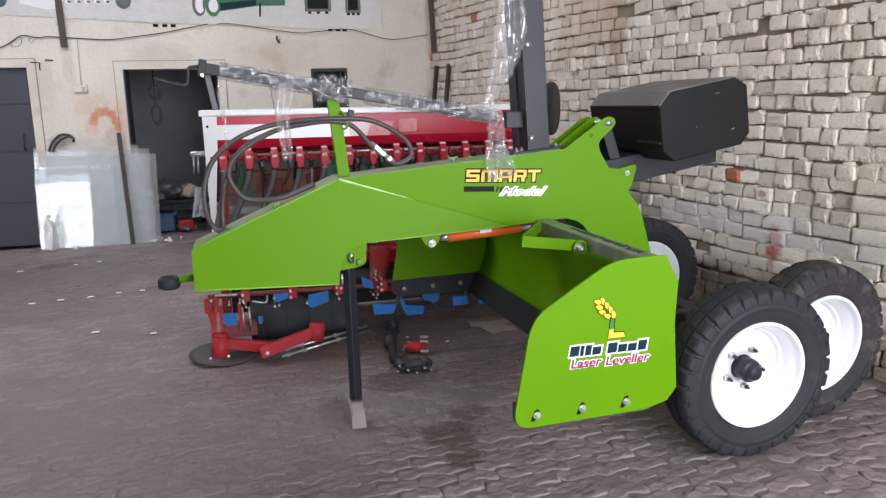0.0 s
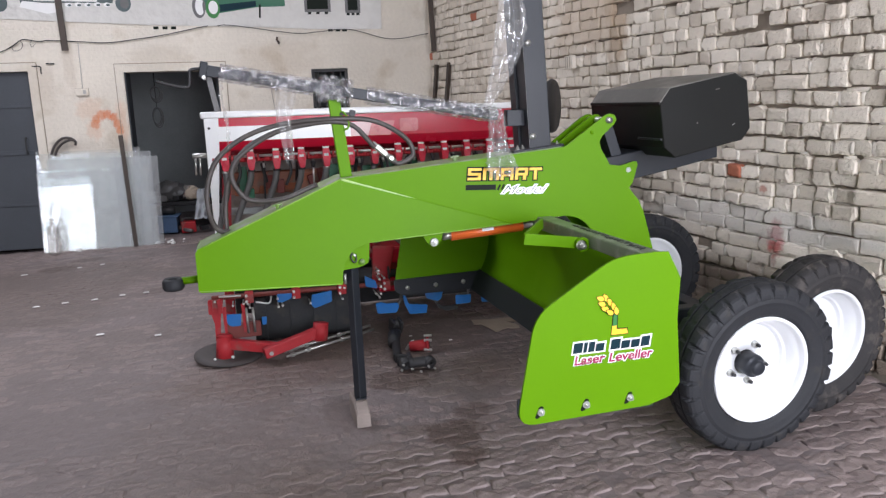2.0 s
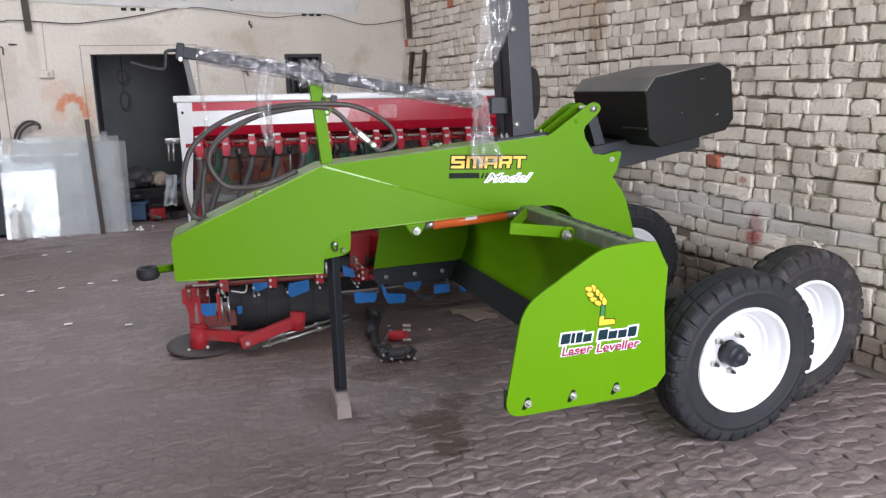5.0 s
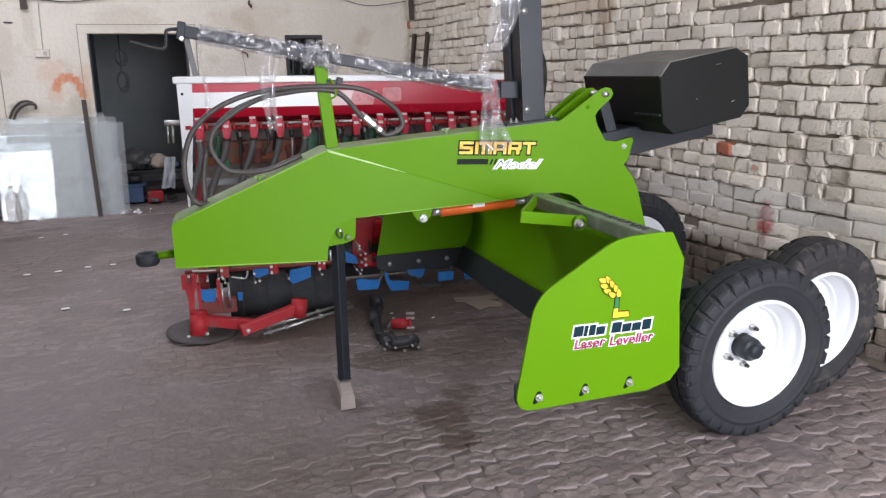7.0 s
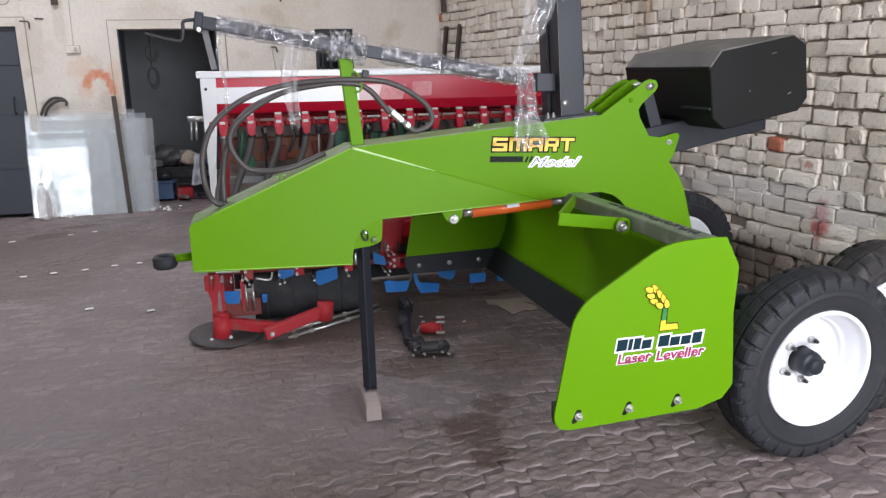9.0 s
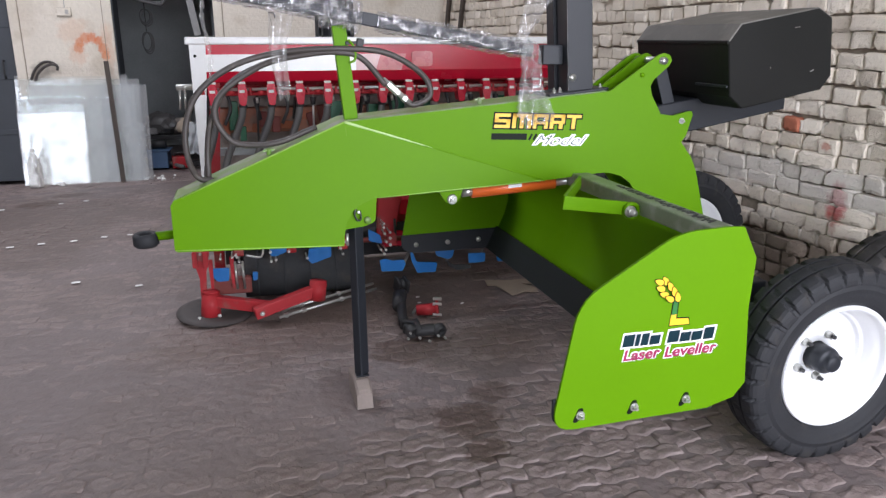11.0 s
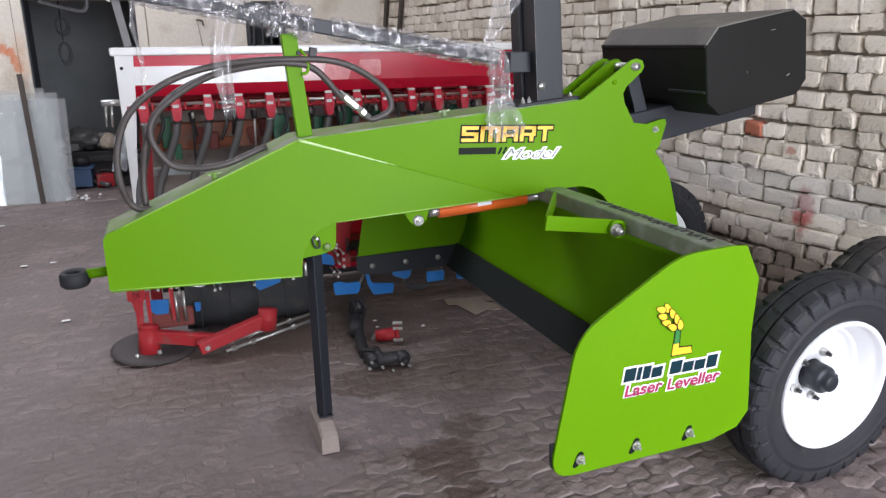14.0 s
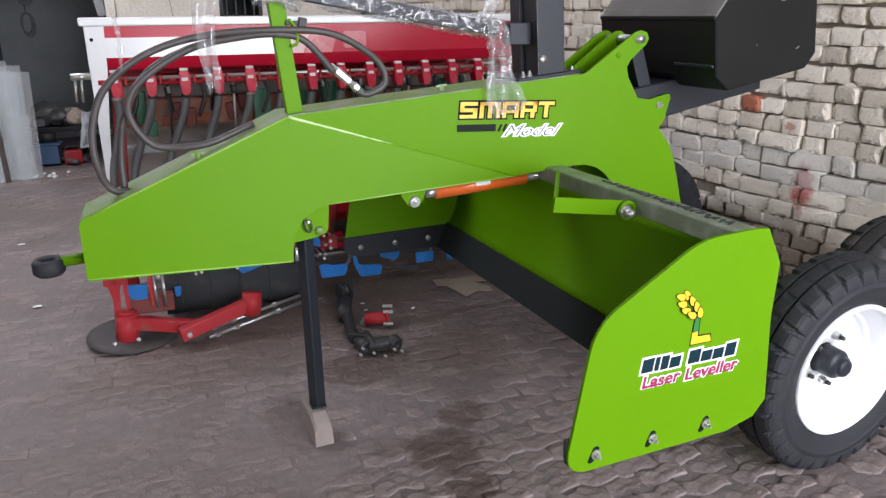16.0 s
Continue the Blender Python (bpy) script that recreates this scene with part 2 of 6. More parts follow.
PAVER_FAR = mat("worn_paver_far", (0.240, 0.191, 0.178), 0.6, 0, 0.18, 1.9, 17, 1.0, 0, (0.185, 0.146, 0.138), 0.48, "island", bdist=0.020, tints=OIL_AND_DIM, per_low=(0.92, 0.91, 0.91))
JOINT = mat("dusty_joint", (0.045, 0.036, 0.033), 0.9, 0, 0.25, 10, 60, 0.3, tints=OIL_AND_DIM)
DISCIRON = mat("brown_disc_steel", (0.050, 0.041, 0.038), 0.7, 0, 0.25, 6, 60, 0.1, 0, (0.035, 0.030, 0.029), 0.45)
DUST = mat("trodden_dust", (0.178, 0.145, 0.140), 0.65, 0, 0.18, 1.9, 19, 1.0, 0, (0.155, 0.124, 0.118), 0.46, bdist=0.012, tints=OIL_AND_DIM)
PALEPINK = mat("pale_pink_gloss", (0.72, 0.42, 0.42), 0.25, 0, 0.1, 8, 60, 0.0, 0.3)
RUSTBEAM = mat("rusty_red_brown_paint", (0.27, 0.10, 0.055), 0.6, 0, 0.25, 7, 60, 0.1, 0, (0.20, 0.14, 0.11), 0.5)
GREYPAINT = mat("pale_grey_paint", (0.34, 0.36, 0.36), 0.5, 0, 0.2, 7, 60, 0.06, 0, (0.24, 0.23, 0.21), 0.45)
RUSTORANGE = mat("orange_rust", (0.33, 0.10, 0.045), 0.7, 0, 0.25, 9, 60, 0.1, 0, (0.16, 0.07, 0.045), 0.45)
FADEPINK = mat("gloss_and_badge_red", (0.60, 0.13, 0.14), 0.28, 0, 0.15, 8, 60, 0.0, 0.2)
PLASTER = mat("cream_whitewash", (0.67, 0.61, 0.52), 0.9, 0, 0.15, 1.3, 26, 0.7, 0, (0.55, 0.475, 0.375), 0.44, bdist=0.014, tints=WALL_STAINS, courses=0.11)
DARK_EDGE = mat("dark_plaster_edge", (0.30, 0.25, 0.19), 0.9, 0, 0.3, 12, 60, 0.2)
PLAIN = mat("grey_render", (0.42, 0.40, 0.37), 0.9, 0, 0.1, 2, 40, 0.2)
DOORPAINT = mat("dark_grey_door_paint", (0.050, 0.056, 0.066), 0.5, 0, 0.2, 3, 60, 0.06)
ROOM = mat("sooty_plaster", (0.46, 0.485, 0.49), 0.9, 0, 0.25, 2.5, 50, 0.2)
BANNER = mat("vinyl_banner", (0.56, 0.54, 0.50), 0.35, 0, 0.14, 1.6, 9, 0.7, 0.1, bdist=0.03)
OUTSIDE = mat("sunlit_earth", (0.30, 0.26, 0.21), 0.95, 0, 0.2, 0.6, 8, 0.2)
CABLE = mat("black_cable", (0.02, 0.02, 0.02), 0.6, 0, 0.1, 9, 60, 0.05)
YELLOW = mat("yellow_vinyl", (0.85, 0.50, 0.02), 0.4, 0, 0.03, 9, 60, 0.0)
BLACKV = mat("black_vinyl", (0.006, 0.010, 0.006), 0.5, 0, 0.1, 9, 60, 0.0, spec=0.12)
TEAL = mat("dark_teal_vinyl", (0.003, 0.022, 0.032), 0.5, 0, 0.1, 9, 60, 0.0, spec=0.15)
CRIMSON = mat("crimson_vinyl", (0.30, 0.010, 0.075), 0.4, 0, 0.1, 9, 60, 0.0)
LEAFV = mat("leaf_green_vinyl", (0.02, 0.17, 0.03), 0.4, 0, 0.1, 9, 60, 0.0)
SLATE = mat("faded_dark_print", (0.06, 0.085, 0.085), 0.4, 0, 0.3, 14, 60, 0.0, 0, (0.12, 0.16, 0.15), 0.4)
PAPER = mat("white_paper", (0.75, 0.74, 0.72), 0.8, 0, 0.06, 9, 60, 0.05)
GREYCABLE = mat("dusty_grey_cable", (0.20, 0.20, 0.20), 0.6, 0, 0.2, 12, 60, 0.05)
CLOTH = mat("white_cloth", (0.70, 0.72, 0.74), 0.9, 0, 0.1, 9, 60, 0.3)


def clear(name, tint, rough, low, high, dust, scale, bump):
    """Clear sheet: see-through, with gloss that comes and goes over its creases, and a little dust."""
    m = bpy.data.materials.new(name)
    m.use_nodes = True
    nt = m.node_tree
    out = nt.nodes["Material Output"]
    nt.nodes.remove(nt.nodes["Principled BSDF"])
    tc = nt.nodes.new("ShaderNodeTexCoord")
    n = nt.nodes.new("ShaderNodeTexNoise")
    n.inputs["Scale"].default_value, n.inputs["Detail"].default_value = scale, 6
    nt.links.new(tc.outputs["Object"], n.inputs["Vector"])
    tr, gl, df = nt.nodes.new("ShaderNodeBsdfTransparent"), nt.nodes.new("ShaderNodeBsdfGlossy"), nt.nodes.new("ShaderNodeBsdfDiffuse")
    tr.inputs[0].default_value = (*tint, 1)
    gl.inputs[0].default_value, gl.inputs["Roughness"].default_value = (1, 1, 1, 1), rough
    df.inputs[0].default_value = (0.7, 0.7, 0.7, 1)
    r = nt.nodes.new("ShaderNodeMapRange")
    r.inputs[1].default_value, r.inputs[2].default_value, r.inputs[3].default_value, r.inputs[4].default_value = 0.45, 0.62, low, high
    nt.links.new(n.outputs["Fac"], r.inputs[0])
    m1, m2 = nt.nodes.new("ShaderNodeMixShader"), nt.nodes.new("ShaderNodeMixShader")
    nt.links.new(r.outputs[0], m1.inputs[0])
    nt.links.new(tr.outputs[0], m1.inputs[1])
    nt.links.new(gl.outputs[0], m1.inputs[2])
    m2.inputs[0].default_value = dust
    nt.links.new(m1.outputs[0], m2.inputs[1])
    nt.links.new(df.outputs[0], m2.inputs[2])
    nt.links.new(m2.outputs[0], out.inputs["Surface"])
    if bump:
        b = nt.nodes.new("ShaderNodeBump")
        b.inputs["Strength"].default_value, b.inputs["Distance"].default_value = bump, 0.02
        nt.links.new(n.outputs["Fac"], b.inputs["Height"])
        nt.links.new(b.outputs[0], gl.inputs["Normal"])
    return m


WRAP = clear("clear_wrap", (0.9, 0.9, 0.92), 0.10, 0.04, 0.60, 0.05, 40, 1.0)
FILM = clear("loose_clear_film", (0.90, 0.88, 0.86), 0.14, 0.02, 0.32, 0.19, 22, 0.8)
GLASS = clear("sheet_glass", (0.96, 0.98, 0.98), 0.02, 0.06, 0.15, 0.15, 6, 0.0)

# ---- building helpers ----


def part(name, bm, material, parent=None, label="", smooth=False):
    me = bpy.data.meshes.new(name)
    bmesh.ops.recalc_face_normals(bm, faces=bm.faces)
    bm.to_mesh(me)
    bm.free()
    if smooth:
        for p in me.polygons:
            p.use_smooth = True
    me.materials.append(material)
    ob = new(name, me)
    ob.parent = parent
    if label:
        ob["label"] = label
    return ob


def thing(name, label, category, m=None, group="", kind=""):
    ob = new(name)
    if m:
        ob.matrix_world = m
    ob.empty_display_size = 0.1
    return tagged(ob, label, category, group, kind)


def box(size, at=(0, 0, 0), rot=(0, 0, 0), bevel=0.0, bm=None):
    bm = bm or bmesh.new()
    made = bmesh.ops.create_cube(bm, size=1.0)["verts"]
    m = pose(*at, *rot) @ Matrix.Diagonal((*size, 1))
    bmesh.ops.transform(bm, matrix=m, verts=made)
    if bevel:
        edges = list({e for v in made for e in v.link_edges})
        bmesh.ops.bevel(bm, geom=edges, offset=bevel, segments=2, affect="EDGES", profile=0.5)
    return bm


def span(a, b, w, h, bm=None, bevel=0.0):
    """A bar of section w x h from a to b."""
    a, b = Vector(a), Vector(b)
    bm = bm or bmesh.new()
    made = bmesh.ops.create_cube(bm, size=1.0)["verts"]
    q = (b - a).to_track_quat("X", "Z").to_matrix().to_4x4()
    bmesh.ops.transform(bm, matrix=Matrix.Translation((a + b) / 2) @ q @ Matrix.Diagonal(((b - a).length, w, h, 1)), verts=made)
    if bevel:
        bmesh.ops.bevel(bm, geom=list({e for v in made for e in v.link_edges}), offset=bevel, segments=2, affect="EDGES", profile=0.5)
    return bm


def rod(a, b, r, seg=14, r2=None, bm=None):
    a, b = Vector(a), Vector(b)
    bm = bm or bmesh.new()
    made = bmesh.ops.create_cone(bm, cap_ends=True, segments=seg, radius1=r, radius2=r if r2 is None else r2, depth=(b - a).length)["verts"]
    q = (b - a).to_track_quat("Z", "Y").to_matrix().to_4x4()
    bmesh.ops.transform(bm, matrix=Matrix.Translation((a + b) / 2) @ q, verts=made)
    return bm


def smooth_path(pts, n=8):
    """Catmull-Rom through pts."""
    p = [Vector(q) for q in pts]
    p = [2 * p[0] - p[1]] + p + [2 * p[-1] - p[-2]]
    out = []
    for i in range(1, len(p) - 2):
        for k in range(n):
            t = k / n
            a, b, c, d = p[i - 1], p[i], p[i + 1], p[i + 2]
            out.append(0.5 * (2 * b + (c - a) * t + (2 * a - 5 * b + 4 * c - d) * t * t + (3 * b - a - 3 * c + d) * t ** 3))
    return out + [p[-2]]


def sweep(pts, r, seg=10, n=8, bm=None, wobble=0.0):
    bm = bm or bmesh.new()
    path = smooth_path(pts, n) if n > 1 else [Vector(q) for q in pts]
    rings = []
    side = Vector((0.13, 0.97, 0.21))
    for i, q in enumerate(path):
        d = (path[min(i + 1, len(path) - 1)] - path[max(i - 1, 0)]).normalized()
        u = (side - d * side.dot(d)).normalized()
        v = d.cross(u)
        ring = []
        for k in range(seg):
            a = 2 * math.pi * k / seg
            rr = r * (1 + (random.uniform(-wobble, wobble) if wobble else 0))
            ring.append(bm.verts.new(q + rr * (math.cos(a) * u + math.sin(a) * v)))
        rings.append(ring)
    for a, b in zip(rings, rings[1:]):
        for k in range(seg):
            bm.faces.new((a[k], a[(k + 1) % seg], b[(k + 1) % seg], b[k]))
    bm.faces.new(rings[0]), bm.faces.new(rings[-1][::-1])
    return bm


def plate(outline, y0, y1, bm=None, bevel=0.0):
    """A plate with an outline in x and z, from y0 to y1."""
    bm = bm or bmesh.new()
    a = [bm.verts.new((x, y0, z)) for x, z in outline]
    b = [bm.verts.new((x, y1, z)) for x, z in outline]
    n = len(outline)
    f1, f2 = bm.faces.new(a), bm.faces.new(b[::-1])
    for i in range(n):
        bm.faces.new((a[i], b[i], b[(i + 1) % n], a[(i + 1) % n]))
    if bevel:
        bmesh.ops.bevel(bm, geom=list(f1.edges) + list(f2.edges), offset=bevel, segments=1, affect="EDGES")
    return bm


def rounded(corners, n=5):
    """An outline from corners (x, z, radius)."""
    out = []
    m = len(corners)
    for i, (x, z, r) in enumerate(corners):
        p = Vector((x, z))
        if r <= 0:
            out.append((x, z))
            continue
        a = (Vector(corners[i - 1][:2]) - p)
        b = (Vector(corners[(i + 1) % m][:2]) - p)
        da, db = min(r, a.length * 0.48), min(r, b.length * 0.48)
        s, e = p + a.normalized() * da, p + b.normalized() * db
        for k in range(n + 1):
            t = k / n
            q = (1 - t) ** 2 * s + 2 * t * (1 - t) * p + t * t * e
            out.append((q.x, q.y))
    return out


def lathe(profile, seg=48, bm=None):
    """A ring turned about the y axis: profile of (radius, y), closed."""
    bm = bm or bmesh.new()
    rings = []
    for k in range(seg):
        a = 2 * math.pi * k / seg
        rings.append([bm.verts.new((r * math.cos(a), y, r * math.sin(a))) for r, y in profile])
    n = len(profile)
    for k in range(seg):
        a, b = rings[k], rings[(k + 1) % seg]
        for i in range(n):
            j = (i + 1) % n
            if profile[i][0] < 1e-6 and profile[j][0] < 1e-6:
                continue
            bm.faces.new([v for v in (a[i], a[j], b[j], b[i])])
    bmesh.ops.remove_doubles(bm, verts=bm.verts, dist=1e-5)
    return bm


def bolt(parent, at, axis="y", r=0.011, name="bolt"):
    a = Vector(at)
    d = {"y": Vector((0, -1, 0)), "x": Vector((-1, 0, 0)), "z": Vector((0, 0, 1))}[axis]
    bm = rod(a, a + d * 0.004, r * 1.7, 14)
    rod(a + d * 0.004, a + d * 0.014, r, 6, bm=bm)
    rod(a + d * 0.014, a + d * 0.022, r * 0.55, 8, bm=bm)
    return part(name, bm, CHROME, parent, "zinc-plated bolt")


def text_mesh(name, body, size, m, material, parent, shear=0.0, thick=0.0008, bold=0.0, label="", fit=None):
    cu = bpy.data.curves.new(name, "FONT")
    cu.body, cu.size, cu.shear, cu.extrude, cu.offset = body, size, shear, thick, bold
    cu.align_x, cu.align_y = "CENTER", "CENTER"
    tmp = new(name, cu)
    dg = bpy.context.evaluated_depsgraph_get()
    me = bpy.data.meshes.new_from_object(tmp.evaluated_get(dg))
    bpy.data.objects.remove(tmp)
    bpy.data.curves.remove(cu)
    me.name = name
    if fit:
        lo, hi = min(v.co.x for v in me.vertices) + bold, max(v.co.x for v in me.vertices) - bold
        base, top = min(v.co.y for v in me.vertices) + bold, max(v.co.y for v in me.vertices) - bold
        for v in me.vertices:
            v.co.x, v.co.y = fit[0] + (v.co.x - lo) * (fit[1] - fit[0]) / (hi - lo), (v.co.y - base) * fit[2] / (top - base)
    me.materials.clear()
    me.materials.append(material)
    ob = new(name, me)
    ob.parent, ob.matrix_basis = parent, m
    if label:
        ob["label"] = label
    return ob

# ---- the shed ----
WX, WY = 2.62, 9.33  # face of the brick wall, its far end


def slab(name, x0, x1, y0, y1, z0, z1, material, label="", category="", holes=()):
    return tagged(part(name, box((x1 - x0, y1 - y0, z1 - z0), ((x0 + x1) / 2, (y0 + y1) / 2, (z0 + z1) / 2)), material), label, category, kind="structure")


slab("floor", -9.0, 2.9, -4.0, 12.4, -0.2, -0.016, DUST, "dusty worn paved workshop floor", "floor")
slab("ground", -80, 60, -80, 60, -0.5, -0.25, OUTSIDE, "bare sunlit earth outside the workshop", "ground")
slab("wall_east", WX + 0.026, WX + 0.3, -0.6, WY + 0.3, -0.1, 4.0, MORTAR, "rough whitewashed brick wall with deep joints", "wall")
slab("wall_west", -9.3, -9.0, -0.6, 11.4, -0.1, 4.0, PLAIN, "plain rendered side wall", "wall")
# ceiling out of view; its two openings are added for the fill lamps
bm = bmesh.new()
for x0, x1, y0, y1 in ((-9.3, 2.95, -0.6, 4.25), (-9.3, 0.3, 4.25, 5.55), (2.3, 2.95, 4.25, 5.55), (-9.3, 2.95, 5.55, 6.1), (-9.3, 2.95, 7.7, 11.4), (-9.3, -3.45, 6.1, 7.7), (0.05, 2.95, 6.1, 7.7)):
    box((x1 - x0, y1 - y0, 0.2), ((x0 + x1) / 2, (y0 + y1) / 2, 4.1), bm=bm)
tagged(part("ceiling", bm, PLAIN), "plain concrete roof slab with two openings added for fill lamps", "ceiling", kind="structure")
for i, (x0, x1, z0, z1) in enumerate(((-9.0, -8.78, -0.1, 4.0), (-5.60, -1.2, -0.1, 4.0), (-8.78, -5.60, 2.75, 4.0))):
    slab("wall_south_" + str(i + 1), x0, x1, -0.9, -0.6, z0, z1, PLAIN, "plain rendered front wall beside the gate", "wall")
# the rear wall stands a little askew; its own axes: x along it, y into it
BW = pose(2.62, 9.0, 0, 0, 1.0, -9.5)
D1 = (-5.35, -4.37, 1.85)
D2 = (-3.42, -2.44, 1.815)
WIN = (-1.42, -1.01, 1.34, 1.80)


def on_wall(ob):
    ob.matrix_basis = BW @ ob.matrix_basis
    return ob


def wall_thing(name, label, category, kind="", group=""):
    return thing(name, label, category, BW, group, kind)


pieces = ((-12.0, D1[0], -0.2, 4.0), (D1[0], D1[1], D1[2], 4.0), (D1[1], D2[0], -0.2, 4.0), (D2[0], D2[1], D2[2], 4.0),
          (D2[1], WIN[0], -0.2, 4.0), (WIN[0], WIN[1], -0.2, WIN[2]), (WIN[0], WIN[1], WIN[3], 4.0), (WIN[1], 0.2, -0.2, 4.0))
bm = bmesh.new()
for x0, x1, z0, z1 in pieces:
    box((x1 - x0, 0.25, z1 - z0), ((x0 + x1) / 2, 0.125, (z0 + z1) / 2), bm=bm)
bmesh.ops.remove_doubles(bm, verts=bm.verts, dist=1e-4)
on_wall(tagged(part("wall_north", bm, PLASTER), "cream whitewashed rear wall with doorways and a small window", "wall", kind="structure"))
# a dark store room behind it
for name, x0, x1, y0, y1, z0, z1, label, cat in (
        ("wall_store_north", -6.2, 0.0, 2.6, 2.8, -0.2, 3.0, "sooty far wall of the store room", "wall"),
        ("wall_store_west", -6.4, -6.2, 0.25, 2.8, -0.2, 3.0, "sooty side wall of the store room", "wall"),
        ("wall_store_east", 0.0, 0.2, 0.25, 2.8, -0.2, 3.0, "sooty side wall of the store room", "wall"),
        ("ceiling_store", -6.4, 0.2, 0.25, 2.8, 3.0, 3.1, "sooty store room ceiling", "ceiling")):
    on_wall(slab(name, x0, x1, y0, y1, z0, z1, ROOM, label, cat))


def door_frame(name, x0, x1, top, label):
    t = wall_thing(name, label, "door frame", "structure")
    w = 0.085
    part("jamb", box((w, 0.016, top + w + 0.1), (x0 - w / 2, -0.008, (top + w - 0.1) / 2), bevel=0.003), PLASTER, t)
    part("jamb", box((w, 0.016, top + w + 0.1), (x1 + w / 2, -0.008, (top + w - 0.1) / 2), bevel=0.003), PLASTER, t)
    part("lintel", box((x1 - x0, 0.016, w), ((x0 + x1) / 2, -0.008, top + w / 2), bevel=0.003), PLASTER, t)
    for x in (x0 - w - 0.004, x1 + w + 0.004):
        part("dirt_line", box((0.009, 0.006, top + w + 0.1), (x, -0.003, (top + w - 0.1) / 2)), DARK_EDGE, t, "dark edge line of the raised surround")
    part("dirt_line", box((x1 - x0 + 2 * w + 0.017, 0.006, 0.009), ((x0 + x1) / 2, -0.003, top + w + 0.0045)), DARK_EDGE, t)
    return t


door_frame("trim_1", *D1, "whitewashed raised surround of a doorway")
door_frame("trim_2", *D2, "whitewashed raised surround of an open doorway")

d = wall_thing("door_1", "dark grey closed metal door in the rear wall", "door", "structure")
part("leaf", box((D1[1] - D1[0] - 0.01, 0.04, D1[2] + 0.05), ((D1[0] + D1[1]) / 2, 0.07, D1[2] / 2 - 0.03), bevel=0.004), DOORPAINT, d)
for z in (0.45, 1.0, 1.5):
    part("rail", box((D1[1] - D1[0] - 0.06, 0.012, 0.05), ((D1[0] + D1[1]) / 2, 0.044, z), bevel=0.003), DOORPAINT, d)
x = D1[1] - 0.12
part("door_handle", sweep([(x, 0.05, 1.0), (x, 0.01, 1.0), (x, 0.01, 1.15), (x, 0.05, 1.15)], 0.008, 8, 4), DARK, d, "dark iron pull handle", True)

part("lining", box((0.012, 0.24, D2[2] + 0.1), (D2[0] + 0.007, 0.128, D2[2] / 2 - 0.05)), DOORPAINT, bpy.data.objects["trim_2"], "dark metal door lining")
d = wall_thing("door_2", "dark metal door leaf standing open inward", "door", "structure")
part("leaf", box((0.04, 0.9, D2[2] + 0.02), (D2[1] - 0.03, 0.25 + 0.46, D2[2] / 2), bevel=0.004), DOORPAINT, d)
part("rail", box((0.012, 0.8, 0.05), (D2[1] - 0.056, 0.25 + 0.46, 1.0), bevel=0.003), DOORPAINT, d)

w = wall_thing("window_1", "small dark unglazed window with iron bars", "window", "structure")
for k in range(4):
    part("bar", box((0.016, 0.016, WIN[3] - WIN[2]), (WIN[0] + 0.085 * (k + 1) - 0.01, 0.05, (WIN[2] + WIN[3]) / 2)), DARK, w)
part("window_frame", box((0.035, 0.06, WIN[3] - WIN[2]), (WIN[0] + 0.0175, 0.05, (WIN[2] + WIN[3]) / 2)), DARK, w)
part("window_frame", box((0.035, 0.06, WIN[3] - WIN[2]), (WIN[1] - 0.0175, 0.05, (WIN[2] + WIN[3]) / 2)), DARK, w)
part("window_frame", box((WIN[1] - WIN[0] - 0.07, 0.06, 0.035), ((WIN[0] + WIN[1]) / 2, 0.05, WIN[3] - 0.0175)), DARK, w)

# ---- the land leveller ----
from mathutils.geometry import tessellate_polygon

LEV = pose(1.0, 3.84, 0, 0, 0, -5.4)
lev = thing("land_leveller", "new lime green tractor-drawn laser land leveller on four wheels", "leveller", LEV)


def y_side(x, z):
    """The near face of the drawbar: a front facet that flares downward, a rear facet that widens backward."""
    front = -0.163 - 0.03 * (x + 0.745) + 0.09 * (z - 1.112)
    rear = -0.163 - 0.060 * (x + 0.745)
    return (front, rear)


side_front = [(-0.745, 1.112), (-1.335, 0.876), (-1.362, 0.868), (-1.374, 0.850), (-1.376, 0.690), (-1.366, 0.684), (-0.776, 0.657), (-0.772, 0.70), (-0.760, 0.750), (-0.735, 0.785), (-0.70, 0.812), (-0.65, 0.828), (0.02, 0.852)]
side_rear = [(-0.745, 1.112), (0.02, 0.852), (0.24, 0.868), (0.29, 0.868), (0.34, 0.852), (0.375, 0.825), (0.41, 0.78), (0.43, 0.72), (0.44, 0.60), (0.735, 0.58), (0.712, 0.68), (0.690, 0.765), (0.665, 0.86), (0.641, 0.912), (0.593, 0.975),
             (0.612, 1.0), (0.636, 1.082), (0.630, 1.096), (0.615, 1.097), (0.548, 1.082), (0.497, 1.090), (0.455, 1.165), (0.447, 1.200), (0.458, 1.222), (0.520, 1.275), (0.531, 1.295), (0.522, 1.316), (0.498, 1.324), (0.474, 1.317), (0.285, 1.190), (0.270, 1.185)]
YC = -0.057
side_far = side_rear[:13] + [(0.585, 0.985), (0.49, 1.08), (0.44, 1.17), (0.270, 1.185)]


